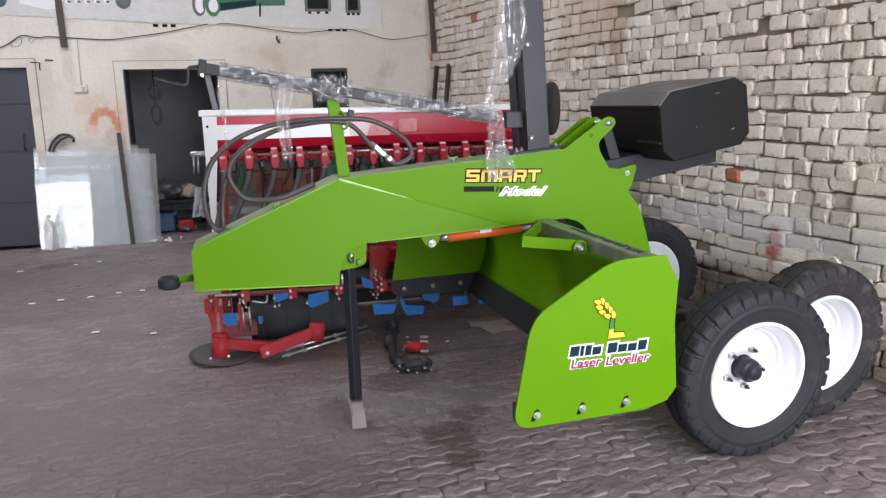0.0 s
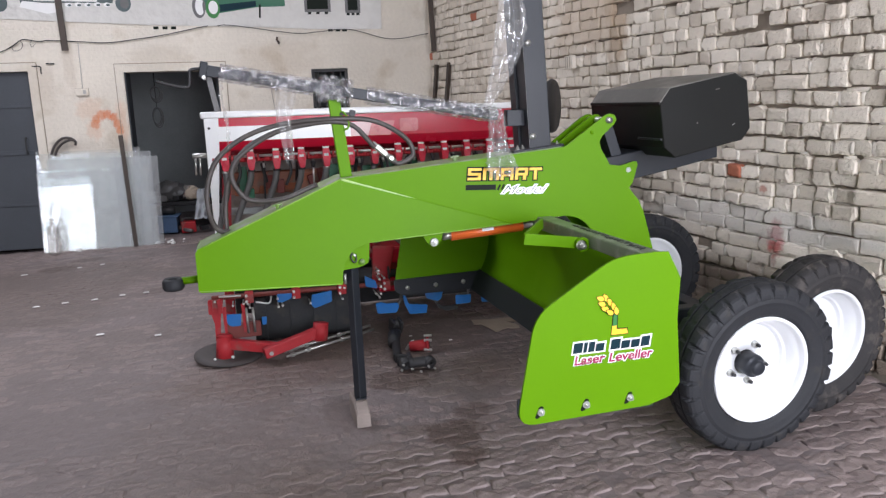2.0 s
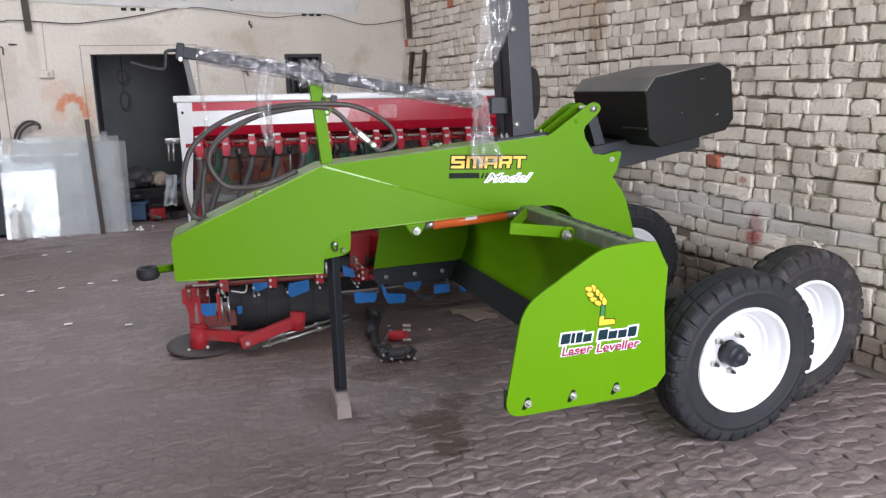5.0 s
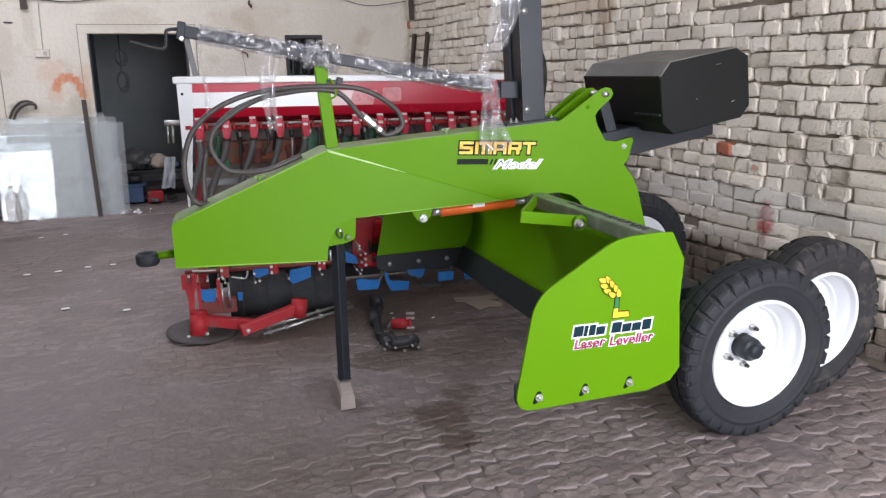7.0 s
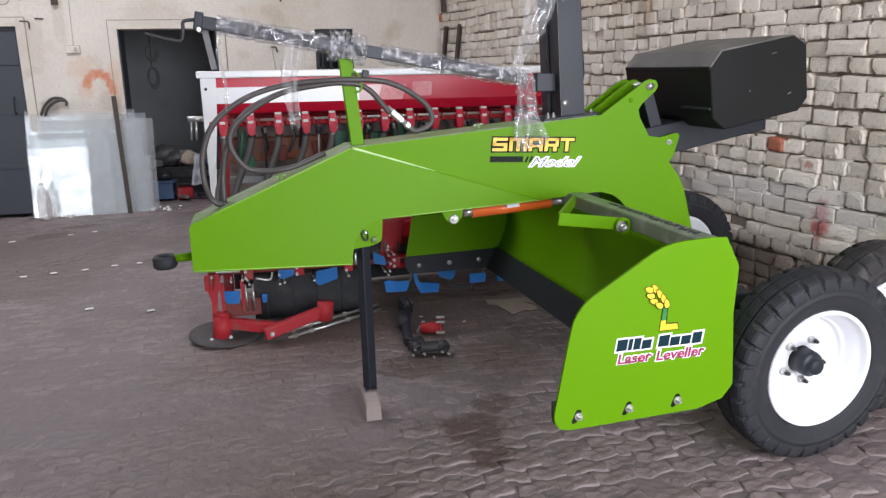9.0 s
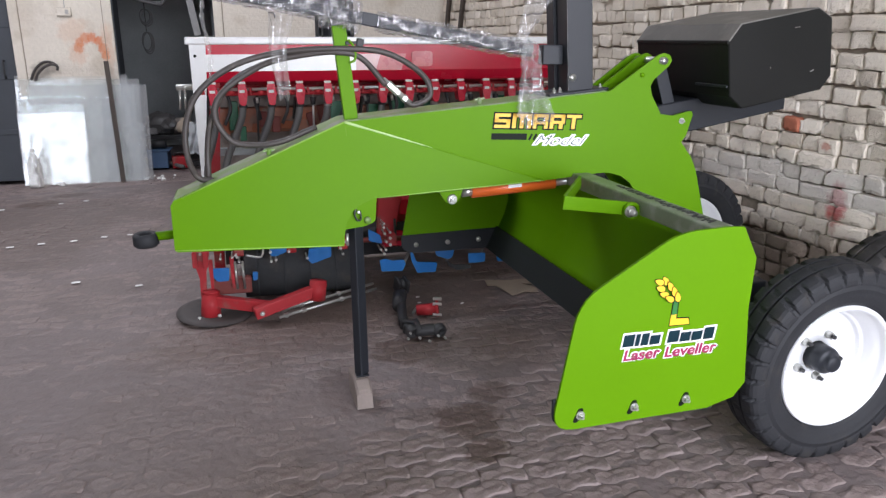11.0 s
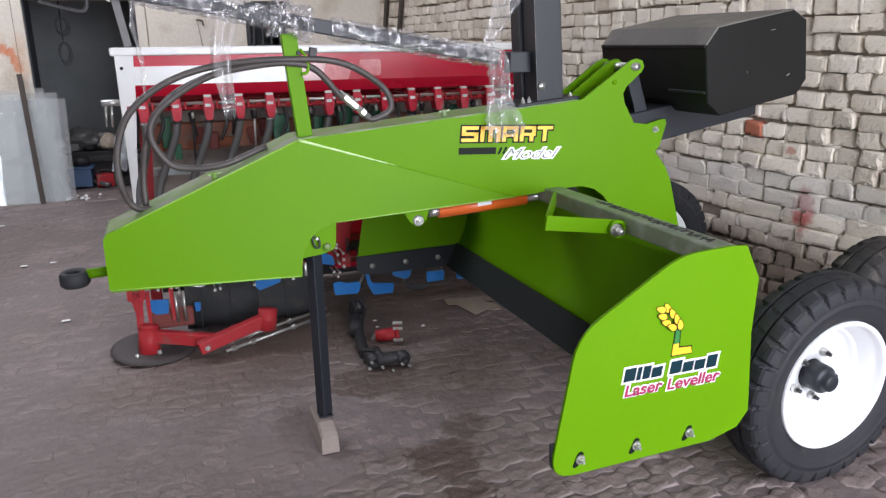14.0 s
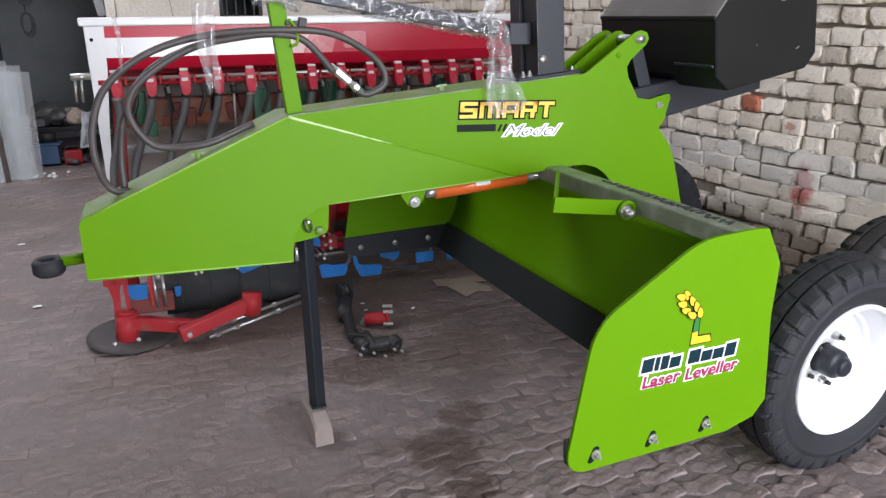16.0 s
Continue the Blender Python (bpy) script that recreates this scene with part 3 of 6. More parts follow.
def side_plate(flip):
    bm = bmesh.new()
    for outline, which in ((side_front, 0), (side_far if flip else side_rear, 1)):
        faces = []
        for off in (0.0, 0.009):
            ring = []
            for x, z in outline:
                y = y_side(x, z)[which] if (x, z) not in (side_front[0], side_front[-1]) else y_side(x, z)[0 if (x, z) == side_front[0] else 1]
                y += off
                ring.append(bm.verts.new((x, y + 0.205 if flip else y, z)))
            faces.append(ring)
        a, b = faces
        n = len(outline)
        for i, j, k in tessellate_polygon([[Vector((x, z, 0)) for x, z in outline]]):
            bm.faces.new((a[i], a[j], a[k])), bm.faces.new((b[k], b[j], b[i]))
        for i in range(n):
            bm.faces.new((a[i], b[i], b[(i + 1) % n], a[(i + 1) % n]))
    return bm


drawbar = part("drawbar_side", side_plate(False), GREEN, lev, "bent lime green drawbar side plate")
cr = [Vector((x, y_side(x, z)[1] + 0.0028, z)) for x, z in ((-0.745, 1.112), (-0.35, 0.978), (0.02, 0.852))]
part("bend_edge", sweep(cr, 0.0045, 8, 3), GREEN, drawbar, "", True)


def thin_line(pts, radii, seg=8):
    """A thin pale line that narrows to nothing."""
    bm = bmesh.new()
    rings = [[bm.verts.new(q + Vector((0.15 * r * math.cos(6.2832 * k / seg), r * math.sin(6.2832 * k / seg) * 0.7, r * math.cos(6.2832 * k / seg)))) for k in range(seg)] for q, r in zip(pts, radii)]
    for a, b in zip(rings, rings[1:]):
        for k in range(seg):
            bm.faces.new((a[k], a[(k + 1) % seg], b[(k + 1) % seg], b[k]))
    bm.faces.new(rings[0]), bm.faces.new(rings[-1][::-1])
    return bm


wl = random.Random(3)
pts = [c_ + Vector((0, -0.0026, 0)) for c_ in smooth_path(cr, 24)[:34]]
# pale line painted in for the highlight on the bend
part("worn_edge", thin_line(pts, [(0.0056 * (1 - i / 33.0) ** 1.1 + 0.0002) * wl.uniform(0.8, 1.15) for i in range(34)]), GLINT_SCRATCH, drawbar, "pale highlight painted along the bend", True)
part("scratch", thin_line([Vector((-0.742, y_side(-0.742, z)[0] - 0.0005, z)) for z in (1.095, 1.08, 1.065)], (0.002, 0.0015, 0.0006)), GLINT_SCRATCH, drawbar, "pale scratch below the bend")
# lighter strips stand in for the light caught by the plate edges
for a, b in (((-1.335, 0.876), (-0.748, 1.111)), ((-1.374, 0.690), (-0.780, 0.660)), ((-0.64, 0.829), (0.02, 0.853))):
    part("rubbed_edge", sweep([(x, y_side(x, z)[0 if x < 0.01 else 1] + 0.001, z) for x, z in (a, ((a[0] + b[0]) / 2, (a[1] + b[1]) / 2), b)], 0.0026, 6, 2), EDGE, drawbar, "pale highlight painted along the edge", True)
part("drawbar_side", side_plate(True), GREEN, lev, "bent lime green drawbar side plate")


def strip_between(outline, inset, drop, thick):
    bm = bmesh.new()
    rows = []
    for x, z, which in outline:
        y = y_side(x, z)[which] + inset
        rows.append([bm.verts.new((x, y, z - drop)), bm.verts.new((x, y + 0.196, z - drop)), bm.verts.new((x, y + 0.196, z - drop - thick)), bm.verts.new((x, y, z - drop - thick))])
    for a, b in zip(rows, rows[1:]):
        for k in range(4):
            bm.faces.new((a[k], a[(k + 1) % 4], b[(k + 1) % 4], b[k]))
    bm.faces.new(rows[0]), bm.faces.new(rows[-1][::-1])
    return bm


part("drawbar_top", strip_between([(-1.374, 0.845, 0), (-1.36, 0.866, 0), (-1.335, 0.876, 0), (-0.745, 1.112, 0), (0.270, 1.185, 1)], 0.009, -0.003, 0.008), GREEN_DUSTY, lev, "dusty green top plate")
part("drawbar_bottom", strip_between([(-1.36, 0.690, 0), (-0.78, 0.665, 0)], 0.010, 0, 0.008), GREEN_DUSTY, lev)
part("drawbar_bottom", strip_between([(-0.65, 0.84, 0), (0.02, 0.864, 1), (0.28, 0.88, 1)], 0.010, 0, 0.008), GREEN_DUSTY, lev)
part("nose_plate", box((0.008, 0.17, 0.15), (-1.366, YC + 0.0, 0.77)), GREEN, lev)
for x, z in ((-1.02, 1.003), (-0.22, 1.153)):
    bm = rod((x, -0.13, z), (x, -0.13, z + 0.022), 0.009, 10)
    span((x - 0.02, -0.13, z + 0.016), (x + 0.02, -0.13, z + 0.02), 0.008, 0.006, bm)
    part("grease_nipple", bm, GREEN_DUSTY, lev)
for y in (-0.12, -0.04):
    bm = plate(rounded([(0.29, 1.165, 0), (0.285, 1.192, 0), (0.450, 1.306, 0.02), (0.495, 1.326, 0.02), (0.531, 1.292, 0.02), (0.46, 1.19, 0.02)]), y, y + 0.014, bevel=0.003)
    part("lift_lug", bm, GREEN, lev)
part("lug_pin", rod((0.491, -0.255, 1.295), (0.491, 0.05, 1.295), 0.014, 16), CHROME, lev, "zinc-plated pivot pin", True)
bolt(lev, (0.588, y_side(0.588, 1.06)[1], 1.06), r=0.007)
part("weld_dot", rod((0.41, y_side(0.41, 1.243)[1] + 0.002, 1.243), (0.41, y_side(0.41, 1.243)[1] - 0.003, 1.243), 0.009, 14), GREEN, drawbar, "", True)

part("hitch_bar", rod((-1.375, -0.03, 0.714), (-1.45, -0.03, 0.712), 0.017, 16), GREEN, lev, "", True)
part("hitch_ring", lathe([(0.020, -0.019), (0.020, 0.019), (0.037, 0.026), (0.046, 0.016), (0.046, -0.016), (0.037, -0.026)], 32), RUBBER, lev, "black tow ring", True)
bpy.data.objects["hitch_ring"].matrix_basis = pose(-1.487, -0.03, 0.702, 90, 0, 0)

leg = part("stand_leg", span((-0.722, -0.140, 0.745), (-0.729, -0.145, 0.106), 0.040, 0.044, bevel=0.004), CHARCOAL, lev, "charcoal square-tube parking stand")
part("foot_plate", box((0.050, 0.052, 0.007), (-0.729, -0.145, 0.104)), CHARCOAL, leg)
gus = part("leg_gusset", plate(rounded([(-0.800, 0.70, 0.0), (-0.80, 0.84, 0), (-0.64, 0.850, 0), (-0.652, 0.738, 0.008), (-0.690, 0.722, 0.02), (-0.765, 0.718, 0)]), -0.184, -0.176, bevel=0.002), GREEN, lev)
part("gusset_pin", rod((-0.682, -0.185, 0.746), (-0.682, -0.198, 0.746), 0.0135, 18, 0.0125), GREEN_DUSTY, gus, "dull round pin head", True)
part("lynch_clip", sweep([(-0.722, -0.188, 0.796), (-0.730, -0.194, 0.775), (-0.722, -0.200, 0.752), (-0.708, -0.198, 0.755), (-0.709, -0.193, 0.785)], 0.0035, 6, 5), DARK, gus, "dark wire lynch clip", True)
part("clip_pin", rod((-0.716, -0.185, 0.782), (-0.716, -0.203, 0.782), 0.005, 8), CHROME, gus)
part("clip_pin", rod((-0.762, -0.188, 0.655), (-0.762, -0.188, 0.70), 0.006, 8), CHROME, gus, "", True)

# the hydraulic link under the drawbar
part("link_lug", plate(rounded([(-0.41, 0.86, 0), (-0.30, 0.87, 0), (-0.315, 0.80, 0.03), (-0.35, 0.77, 0.03), (-0.385, 0.80, 0.03)]), -0.183, -0.170, bevel=0.002), GREEN, lev)
part("link_washer", rod((-0.35, -0.183, 0.800), (-0.35, -0.187, 0.800), 0.020, 20), CHROME, lev, "", True)
bolt(lev, (-0.35, -0.187, 0.800), r=0.010, name="link_pin")
link = part("turnbuckle", rod((-0.262, -0.15, 0.818), (0.085, -0.15, 0.830), 0.0265, 20), ORANGE, lev, "orange turnbuckle tube", True)
part("link_collar", rod((-0.30, -0.15, 0.816), (-0.255, -0.15, 0.818), 0.018, 12), CHROME, link, "zinc collar", True)
part("link_thread", rod((0.085, -0.15, 0.830), (0.20, -0.15, 0.834), 0.016, 12), CHROME, link, "threaded rod", True)
part("sticker", box((0.055, 0.002, 0.014), (-0.09, -0.177, 0.833), (0, -2, 0)), WHITE, link, "small white sticker")
part("link_fork", box((0.05, 0.05, 0.05), (0.215, -0.15, 0.835), bevel=0.008), DARK, lev)

# the bucket
NY, FY, SKEW = -1.134, 0.79, -0.033  # ends of the bucket; its far end stands a little further forward
plate_outline = rounded([(-0.335, 0.312, 0.07), (0.172, 0.311, 0.0), (0.262, 0.334, 0.0), (0.299, 0.378, 0.0), (0.286, 0.62, 0.0), (0.298, 0.772, 0.0), (0.249, 0.870, 0.0), (0.198, 0.874, 0.0), (0.04, 0.870, 0.06), (-0.255, 0.70, 0.07)])
near_plate = part("side_plate", plate(plate_outline, NY, NY + 0.01, bevel=0.0015), GREEN, lev, "lime green end plate of the bucket with decals")
far_plate = part("side_plate", plate(plate_outline, FY, FY + 0.01, bevel=0.0015), GREEN, lev, "lime green end plate of the bucket")
far_plate.matrix_basis = pose(SKEW, 0, 0)
for y, own in ((NY + 0.011, near_plate), (FY - 0.012, far_plate)):
    part("skid_plate", plate(rounded([(-0.327, 0.312, 0.09), (-0.325, 0.408, 0), (0.20, 0.408, 0), (0.20, 0.30, 0)]), y, y + 0.010, bevel=0.002), CHARCOAL, own, "charcoal bolted skid plate")
for x in (-0.249, -0.078, 0.092):
    bm = plate(rounded([(x - 0.020, 0.333, 0.01), (x - 0.002, 0.333, 0.01), (x + 0.017, 0.374, 0.01), (x - 0.001, 0.377, 0.01)]), NY - 0.0015, NY + 0.003)
    part("slot", bm, BLACKV, near_plate, "slanted dark slot")
    bolt(near_plate, (x + 0.004, NY - 0.001, 0.355), r=0.0078)
    bm = rod((x, FY - 0.012, 0.354), (x, FY - 0.019, 0.354), 0.013, 14)
    part("bolt", bm, CHROME, far_plate, "zinc-plated bolt", True)


def shell(section, y0, y1, thick, skew=0.0):
    """A sheet bent along a section in x and z."""
    bm = bmesh.new()
    n = len(section)
    rows = []
    for i, (x, z) in enumerate(section):
        d = (Vector(section[min(i + 1, n - 1)]) - Vector(section[max(i - 1, 0)])).normalized()
        nx, nz = d.y * thick, -d.x * thick
        rows.append([bm.verts.new((x, y0, z)), bm.verts.new((x + skew, y1, z)), bm.verts.new((x + skew + nx, y1, z + nz)), bm.verts.new((x + nx, y0, z + nz))])
    for a, b in zip(rows, rows[1:]):
        for k in range(4):
            bm.faces.new((a[k], a[(k + 1) % 4], b[(k + 1) % 4], b[k]))
    bm.faces.new(rows[0]), bm.faces.new(rows[-1][::-1])
    return bm


mold = [(0.198, 0.402), (0.220, 0.440), (0.240, 0.485), (0.256, 0.545), (0.264, 0.61), (0.262, 0.68), (0.247, 0.75), (0.220, 0.825)]
part("moldboard", shell(mold, NY + 0.022, FY - 0.013, 0.008, SKEW), GREEN, lev, "curved green moldboard", True)
blade_ = part("cutting_blade", shell([(0.148, 0.296), (0.205, 0.412)], NY + 0.022, FY - 0.013, -0.014, SKEW), BLADE, lev, "dark steel cutting blade")
for k in range(7):
    y = -0.95 + 0.27 * k
    x = 0.176 + SKEW * (y - NY) / (FY - NY)
    part("blade_bolt", rod((x + 0.004, y, 0.355), (x - 0.006, y, 0.359), 0.010, 12), BLADE, blade_, "dark bolt head", True)
topbar = part("top_bar", span((0.187, NY + 0.012, 0.846), (0.187 + SKEW, FY, 0.846), 0.072, 0.055, bevel=0.006), TOPGREEN, lev, "patchy grey-green top bar")
rnd = random.Random(4)
bm = bmesh.new()
y = -0.50
while y > -1.075:
    ln = rnd.uniform(0.010, 0.020)
    for k in range(2):
        box((rnd.uniform(0.016, 0.034), ln * 0.4, 0.002), (0.188 + rnd.uniform(-0.006, 0.006), y - 0.55 * k * ln, 0.8742), (0, 0, rnd.uniform(-30, 30)), bm=bm)
    y -= ln + rnd.uniform(0.006, 0.012)
part("stencil", bm, DARK, topbar, "row of dark stencil marks")
arm = part("bracket", span((0.11, -0.708, 0.842), (-0.118, -0.70, 0.878), 0.010, 0.044), GREEN, lev, "bent green flat-bar bracket")
part("bracket_arm", span((-0.113, -0.70, 0.878), (0.105, -0.35, 0.868), 0.010, 0.044), GREEN, arm)
part("bracket_eye", lathe([(0.018, -0.007), (0.018, 0.007), (0.030, 0.007), (0.030, -0.007)], 28), GREEN, arm, "green welded eye", True)
bpy.data.objects["bracket_eye"].matrix_basis = pose(0.118, -0.722, 0.836)
part("bracket_pin", rod((0.108, -0.765, 0.836), (0.108, -0.66, 0.836), 0.010, 12), CHROME, arm, "", True)
part("bracket_nut", rod((0.108, -0.748, 0.836), (0.108, -0.734, 0.836), 0.014, 6), CHROME, arm, "zinc-plated nut")
part("bracket_washer", rod((0.108, -0.734, 0.836), (0.108, -0.730, 0.836), 0.020, 18), CHROME, arm, "", True)

# rear frame and wheels
part("rear_arm", box((0.62, 0.07, 0.09), (0.60, -0.40, 0.37), (0, 0, 0), bevel=0.006), CHARCOAL, lev)
part("rear_arm", box((0.62, 0.07, 0.09), (0.60, 0.25, 0.37), (0, 0, 0), bevel=0.006), CHARCOAL, lev)
part("axle", box((0.09, 1.46, 0.08), (0.93, -0.12, 0.345), bevel=0.006), CHARCOAL, lev)
part("walking_beam", box((0.52, 0.05, 0.08), (0.93, -0.865, 0.36), bevel=0.006), CHARCOAL, lev)
part("walking_beam", box((0.52, 0.05, 0.08), (0.93, 0.645, 0.36), bevel=0.006), CHARCOAL, lev)

R = 0.345


def wheel(at, yaw, face, rubber=RUBBER):
    """A ribbed tyre on a dished white rim; face -1 shows the outer side towards -y."""
    w = new("wheel")
    w.parent = lev
    w.matrix_basis = pose(*at, 2.5 if face < 0 else 0, 0, yaw + (0 if face < 0 else 180))
    tw = 0.082
    lugs, per_lug = 31, 14
    prof = [(0.205, -0.62), (0.213, -0.76), (0.224, -0.83), (0.227, -0.875), (0.231, -0.88), (0.240, -0.94), (0.258, -1.0), (0.272, -1.02), (0.2735, -1.035), (0.277, -1.035), (0.2785, -1.02), (0.288, -1.01), (0.292, -0.98)]
    tyre = part("tyre", lathe([(r, y * tw) for r, y in prof] + [(0.300, 0.0)] + [(r, -y * tw) for r, y in prof[::-1]], 96), rubber, w, "black ribbed tyre" if rubber is RUBBER else "dusty black ribbed tyre", True)
    # tread band: square-cut notches between the shoulder blocks, running down over the shoulders, and two grooves round the crown
    band = [(0.286, -1.00, 0.0), (0.296, -1.025, 0.30), (0.308, -1.02, 0.8), (0.320, -0.99, 1.0), (0.331, -0.93, 1.0), (0.338, -0.83, 0.95), (0.342, -0.68, 0.7), (0.3445, -0.50, 0.35), (0.345, -0.40, 0.1), (0.344, -0.37, 0.0), (0.334, -0.36, 0.0), (0.334, -0.27, 0.0), (0.3445, -0.26, 0.0), (0.3455, -0.20, 0.3), (0.346, -0.10, 0.3)]
    band = band + [(r, -y, d) for r, y, d in band[::-1]]
    bm = bmesh.new()
    rr = random.Random(int(at[0] * 1000))
    wear = [rr.uniform(0.65, 1.0) for _ in range(lugs)]
    rows = []
    for k in range(lugs * per_lug):
        row = []
        for r, y, deep in band:
            sk = 3.5 * (1 - abs(y)) if y < 0 else 7.0 - 3.5 * (1 - abs(y))
            u = ((k + sk) % per_lug) / per_lug
            groove = min(1.0, max(0.0, (0.145 - abs(u - 0.5)) / 0.05)) * wear[(k + int(sk)) // per_lug % lugs]
            a = 2 * math.pi * k / (lugs * per_lug)
            q = r - (0.0145 if r > 0.325 else 0.005) * groove * deep + rr.uniform(-0.0005, 0.0005)
            yy = y * tw * (1 - (0.10 if r < 0.335 else 0.05) * groove * deep)
            row.append(bm.verts.new((q * math.cos(a), yy, q * math.sin(a))))
        rows.append(row)
    for k in range(len(rows)):
        a, b = rows[k], rows[(k + 1) % len(rows)]
        for i in range(len(band) - 1):
            bm.faces.new((a[i], a[i + 1], b[i + 1], b[i]))
    part("tread", bm, rubber, tyre, "moulded tread blocks")
    dish = [(0.215, -0.060), (0.2145, -0.071), (0.210, -0.0745), (0.205, -0.0735), (0.2005, -0.069), (0.198, -0.062), (0.1965, -0.050), (0.193, -0.041), (0.187, -0.034), (0.181, -0.022), (0.1765, -0.008), (0.174, 0.002), (0.1715, 0.007), (0.167, 0.0075), (0.1645, 0.010), (0.163, 0.018), (0.161, 0.027), (0.157, 0.031), (0.150, 0.0315), (0.10, 0.030), (0.05, 0.030),
            (0.05, 0.042), (0.12, 0.045), (0.16, 0.045), (0.196, 0.055), (0.211, 0.068), (0.214, 0.062), (0.205, 0.03), (0.205, -0.03)]
    rim = part("rim", lathe(dish, 96), RIM, w, "glossy white steel rim", True)
    hub = part("hub", lathe([(0.0, -0.058), (0.022, -0.058), (0.028, -0.054), (0.030, -0.046), (0.030, -0.036), (0.040, -0.033), (0.045, -0.028), (0.047, -0.020), (0.047, 0.034), (0.0, 0.034)], 40), CHARCOAL, w, "dark stepped hub cap", True)
    for k in range(5):
        a = radians(62 + 72 * k)
        c, s = 0.080 * math.cos(a), 0.080 * math.sin(a)
        bm = rod((c, 0.031, s), (c, 0.024, s), 0.0125, 14, 0.0145)
        rod((c, 0.025, s), (c, 0.009, s), 0.0135, 6, bm=bm)
        nut = part("wheel_nut", bm, CHROME, rim, "zinc wheel nut")
        part("stud", rod((c, 0.010, s), (c, -0.006, s), 0.0068, 10), DARK, w, "dark wheel stud", True)
    return w


wheel((0.698, -1.000, R), 1.9, -1)
wheel((1.182, -0.795, R), 6, -1, TYREDUST)
wheel((1.14, 0.548, R), 2, 1)
wheel((0.711, 0.735, R), 0, 1)

# mast, boom and post
mast = part("mast", box((0.106, 0.10, 1.65), (0.0, 0.0, 0.80), bevel=0.004), CHARCOAL, lev, "charcoal square mast")
mast.matrix_basis = pose(0.182, -0.12, 1.18, 0, -2.45, 0)
part("mast_channel", box((0.055, 0.07, 1.65), (-0.038, 0.088, 0.80), bevel=0.003), CHARCOAL, mast)
# grey strip painted in for the highlight down the mast's corner
part("corner_shine", box((0.0016, 0.0016, 1.60), (-0.0522, -0.0492, 0.80)), TUBEGREY, mast, "grey strip painted as the shine on the mast's corner")
part("mast_foot", box((0.25, 0.17, 0.012), (-0.015, 0.015, 0.005), (0, -1.5, 0), bevel=0.003), CHARCOAL, mast)
for x, z in ((-0.036, 0.062), (-0.030, 0.475)):
    part("mast_bolt", rod((x, -0.05, z), (x, -0.058, z), 0.014, 16), CHROME, mast, "bright bolt head", True)
for x in (-0.11, -0.085, 0.085):
    bolt(mast, (x, -0.045, 0.006), "z", 0.007)
part("mast_bracket", box((0.085, 0.05, 0.075), (0.083, -0.10, 1.326), (0, 2, 0), bevel=0.004), CHARCOAL, lev, "charcoal boom bracket")
boom = part("boom", span((-1.25, -0.10, 1.592), (0.0, -0.10, 1.342), 0.045, 0.045, bevel=0.003), CHARCOAL, lev, "charcoal square boom wrapped in clear plastic")


def crumpled(a, b, r, n, seg, amp, seed):
    rr = random.Random(seed)
    a, b = Vector(a), Vector(b)
    bm = bmesh.new()
    d = (b - a).normalized()
    u = Vector((0, 1, 0))
    v = d.cross(u)
    rings = []
    for i in range(n + 1):
        c = a.lerp(b, i / n)
        rings.append([bm.verts.new(c + (r * (1 + rr.uniform(-amp, amp))) * (math.cos(2 * math.pi * k / seg) * u + math.sin(2 * math.pi * k / seg) * v)) for k in range(seg)])
    for p, q in zip(rings, rings[1:]):
        for k in range(seg):
            bm.faces.new((p[k], p[(k + 1) % seg], q[(k + 1) % seg], q[k]))
    return bm


part("plastic_wrap", crumpled((-1.20, -0.10, 1.583), (-0.76, -0.10, 1.494), 0.036, 64, 12, 0.10, 1), WRAP, boom, "crinkled clear plastic wrap")
part("plastic_wrap", crumpled((-0.80, -0.10, 1.502), (-0.66, -0.10, 1.474), 0.055, 26, 14, 0.16, 2), WRAP, boom, "crinkled clear plastic wrap")
part("plastic_wrap", crumpled((-0.60, -0.10, 1.462), (0.01, -0.10, 1.340), 0.037, 84, 12, 0.11, 3), WRAP, boom, "crinkled clear plastic wrap")
part("boom_clamp", box((0.030, 0.055, 0.066), (-1.262, -0.10, 1.595), (0, 12, 0), bevel=0.004), CHARCOAL, boom)
part("clamp_bolt", rod((-1.262, -0.15, 1.565), (-1.262, -0.05, 1.565), 0.008, 8), CHROME, boom)
part("crank", sweep([(-1.27, -0.1, 1.602), (-1.312, -0.1, 1.597), (-1.318, -0.1, 1.57), (-1.325, -0.1, 1.535), (-1.35, -0.1, 1.53), (-1.43, -0.1, 1.552), (-1.45, -0.1, 1.56)], 0.0065, 8, 6), DARK, boom, "bent iron crank handle", True)
part("boom_strut", span((-1.245, -0.06, 1.57), (-1.225, -0.06, 1.425), 0.018, 0.022), TUBEGREY, boom)
post = part("boom_post", span((-0.712, -0.10, 1.11), (-0.740, -0.10, 1.45), 0.035, 0.05, bevel=0.002), GREEN, lev, "lime green flat post")
part("post_loop", sweep([(-0.71, -0.13, 1.40), (-0.69, -0.13, 1.37), (-0.69, -0.13, 1.33), (-0.71, -0.13, 1.32)], 0.005, 6, 5), GREEN, post, "", True)

part("post_clamp", box((0.05, 0.012, 0.012), (-0.695, -0.12, 1.388), bevel=0.002), DARK, post)
part("clamp_lever", box((0.026, 0.02, 0.034), (-0.668, -0.12, 1.386), (0, 12, 0), bevel=0.004), DARK, post, "small black clamp lever")


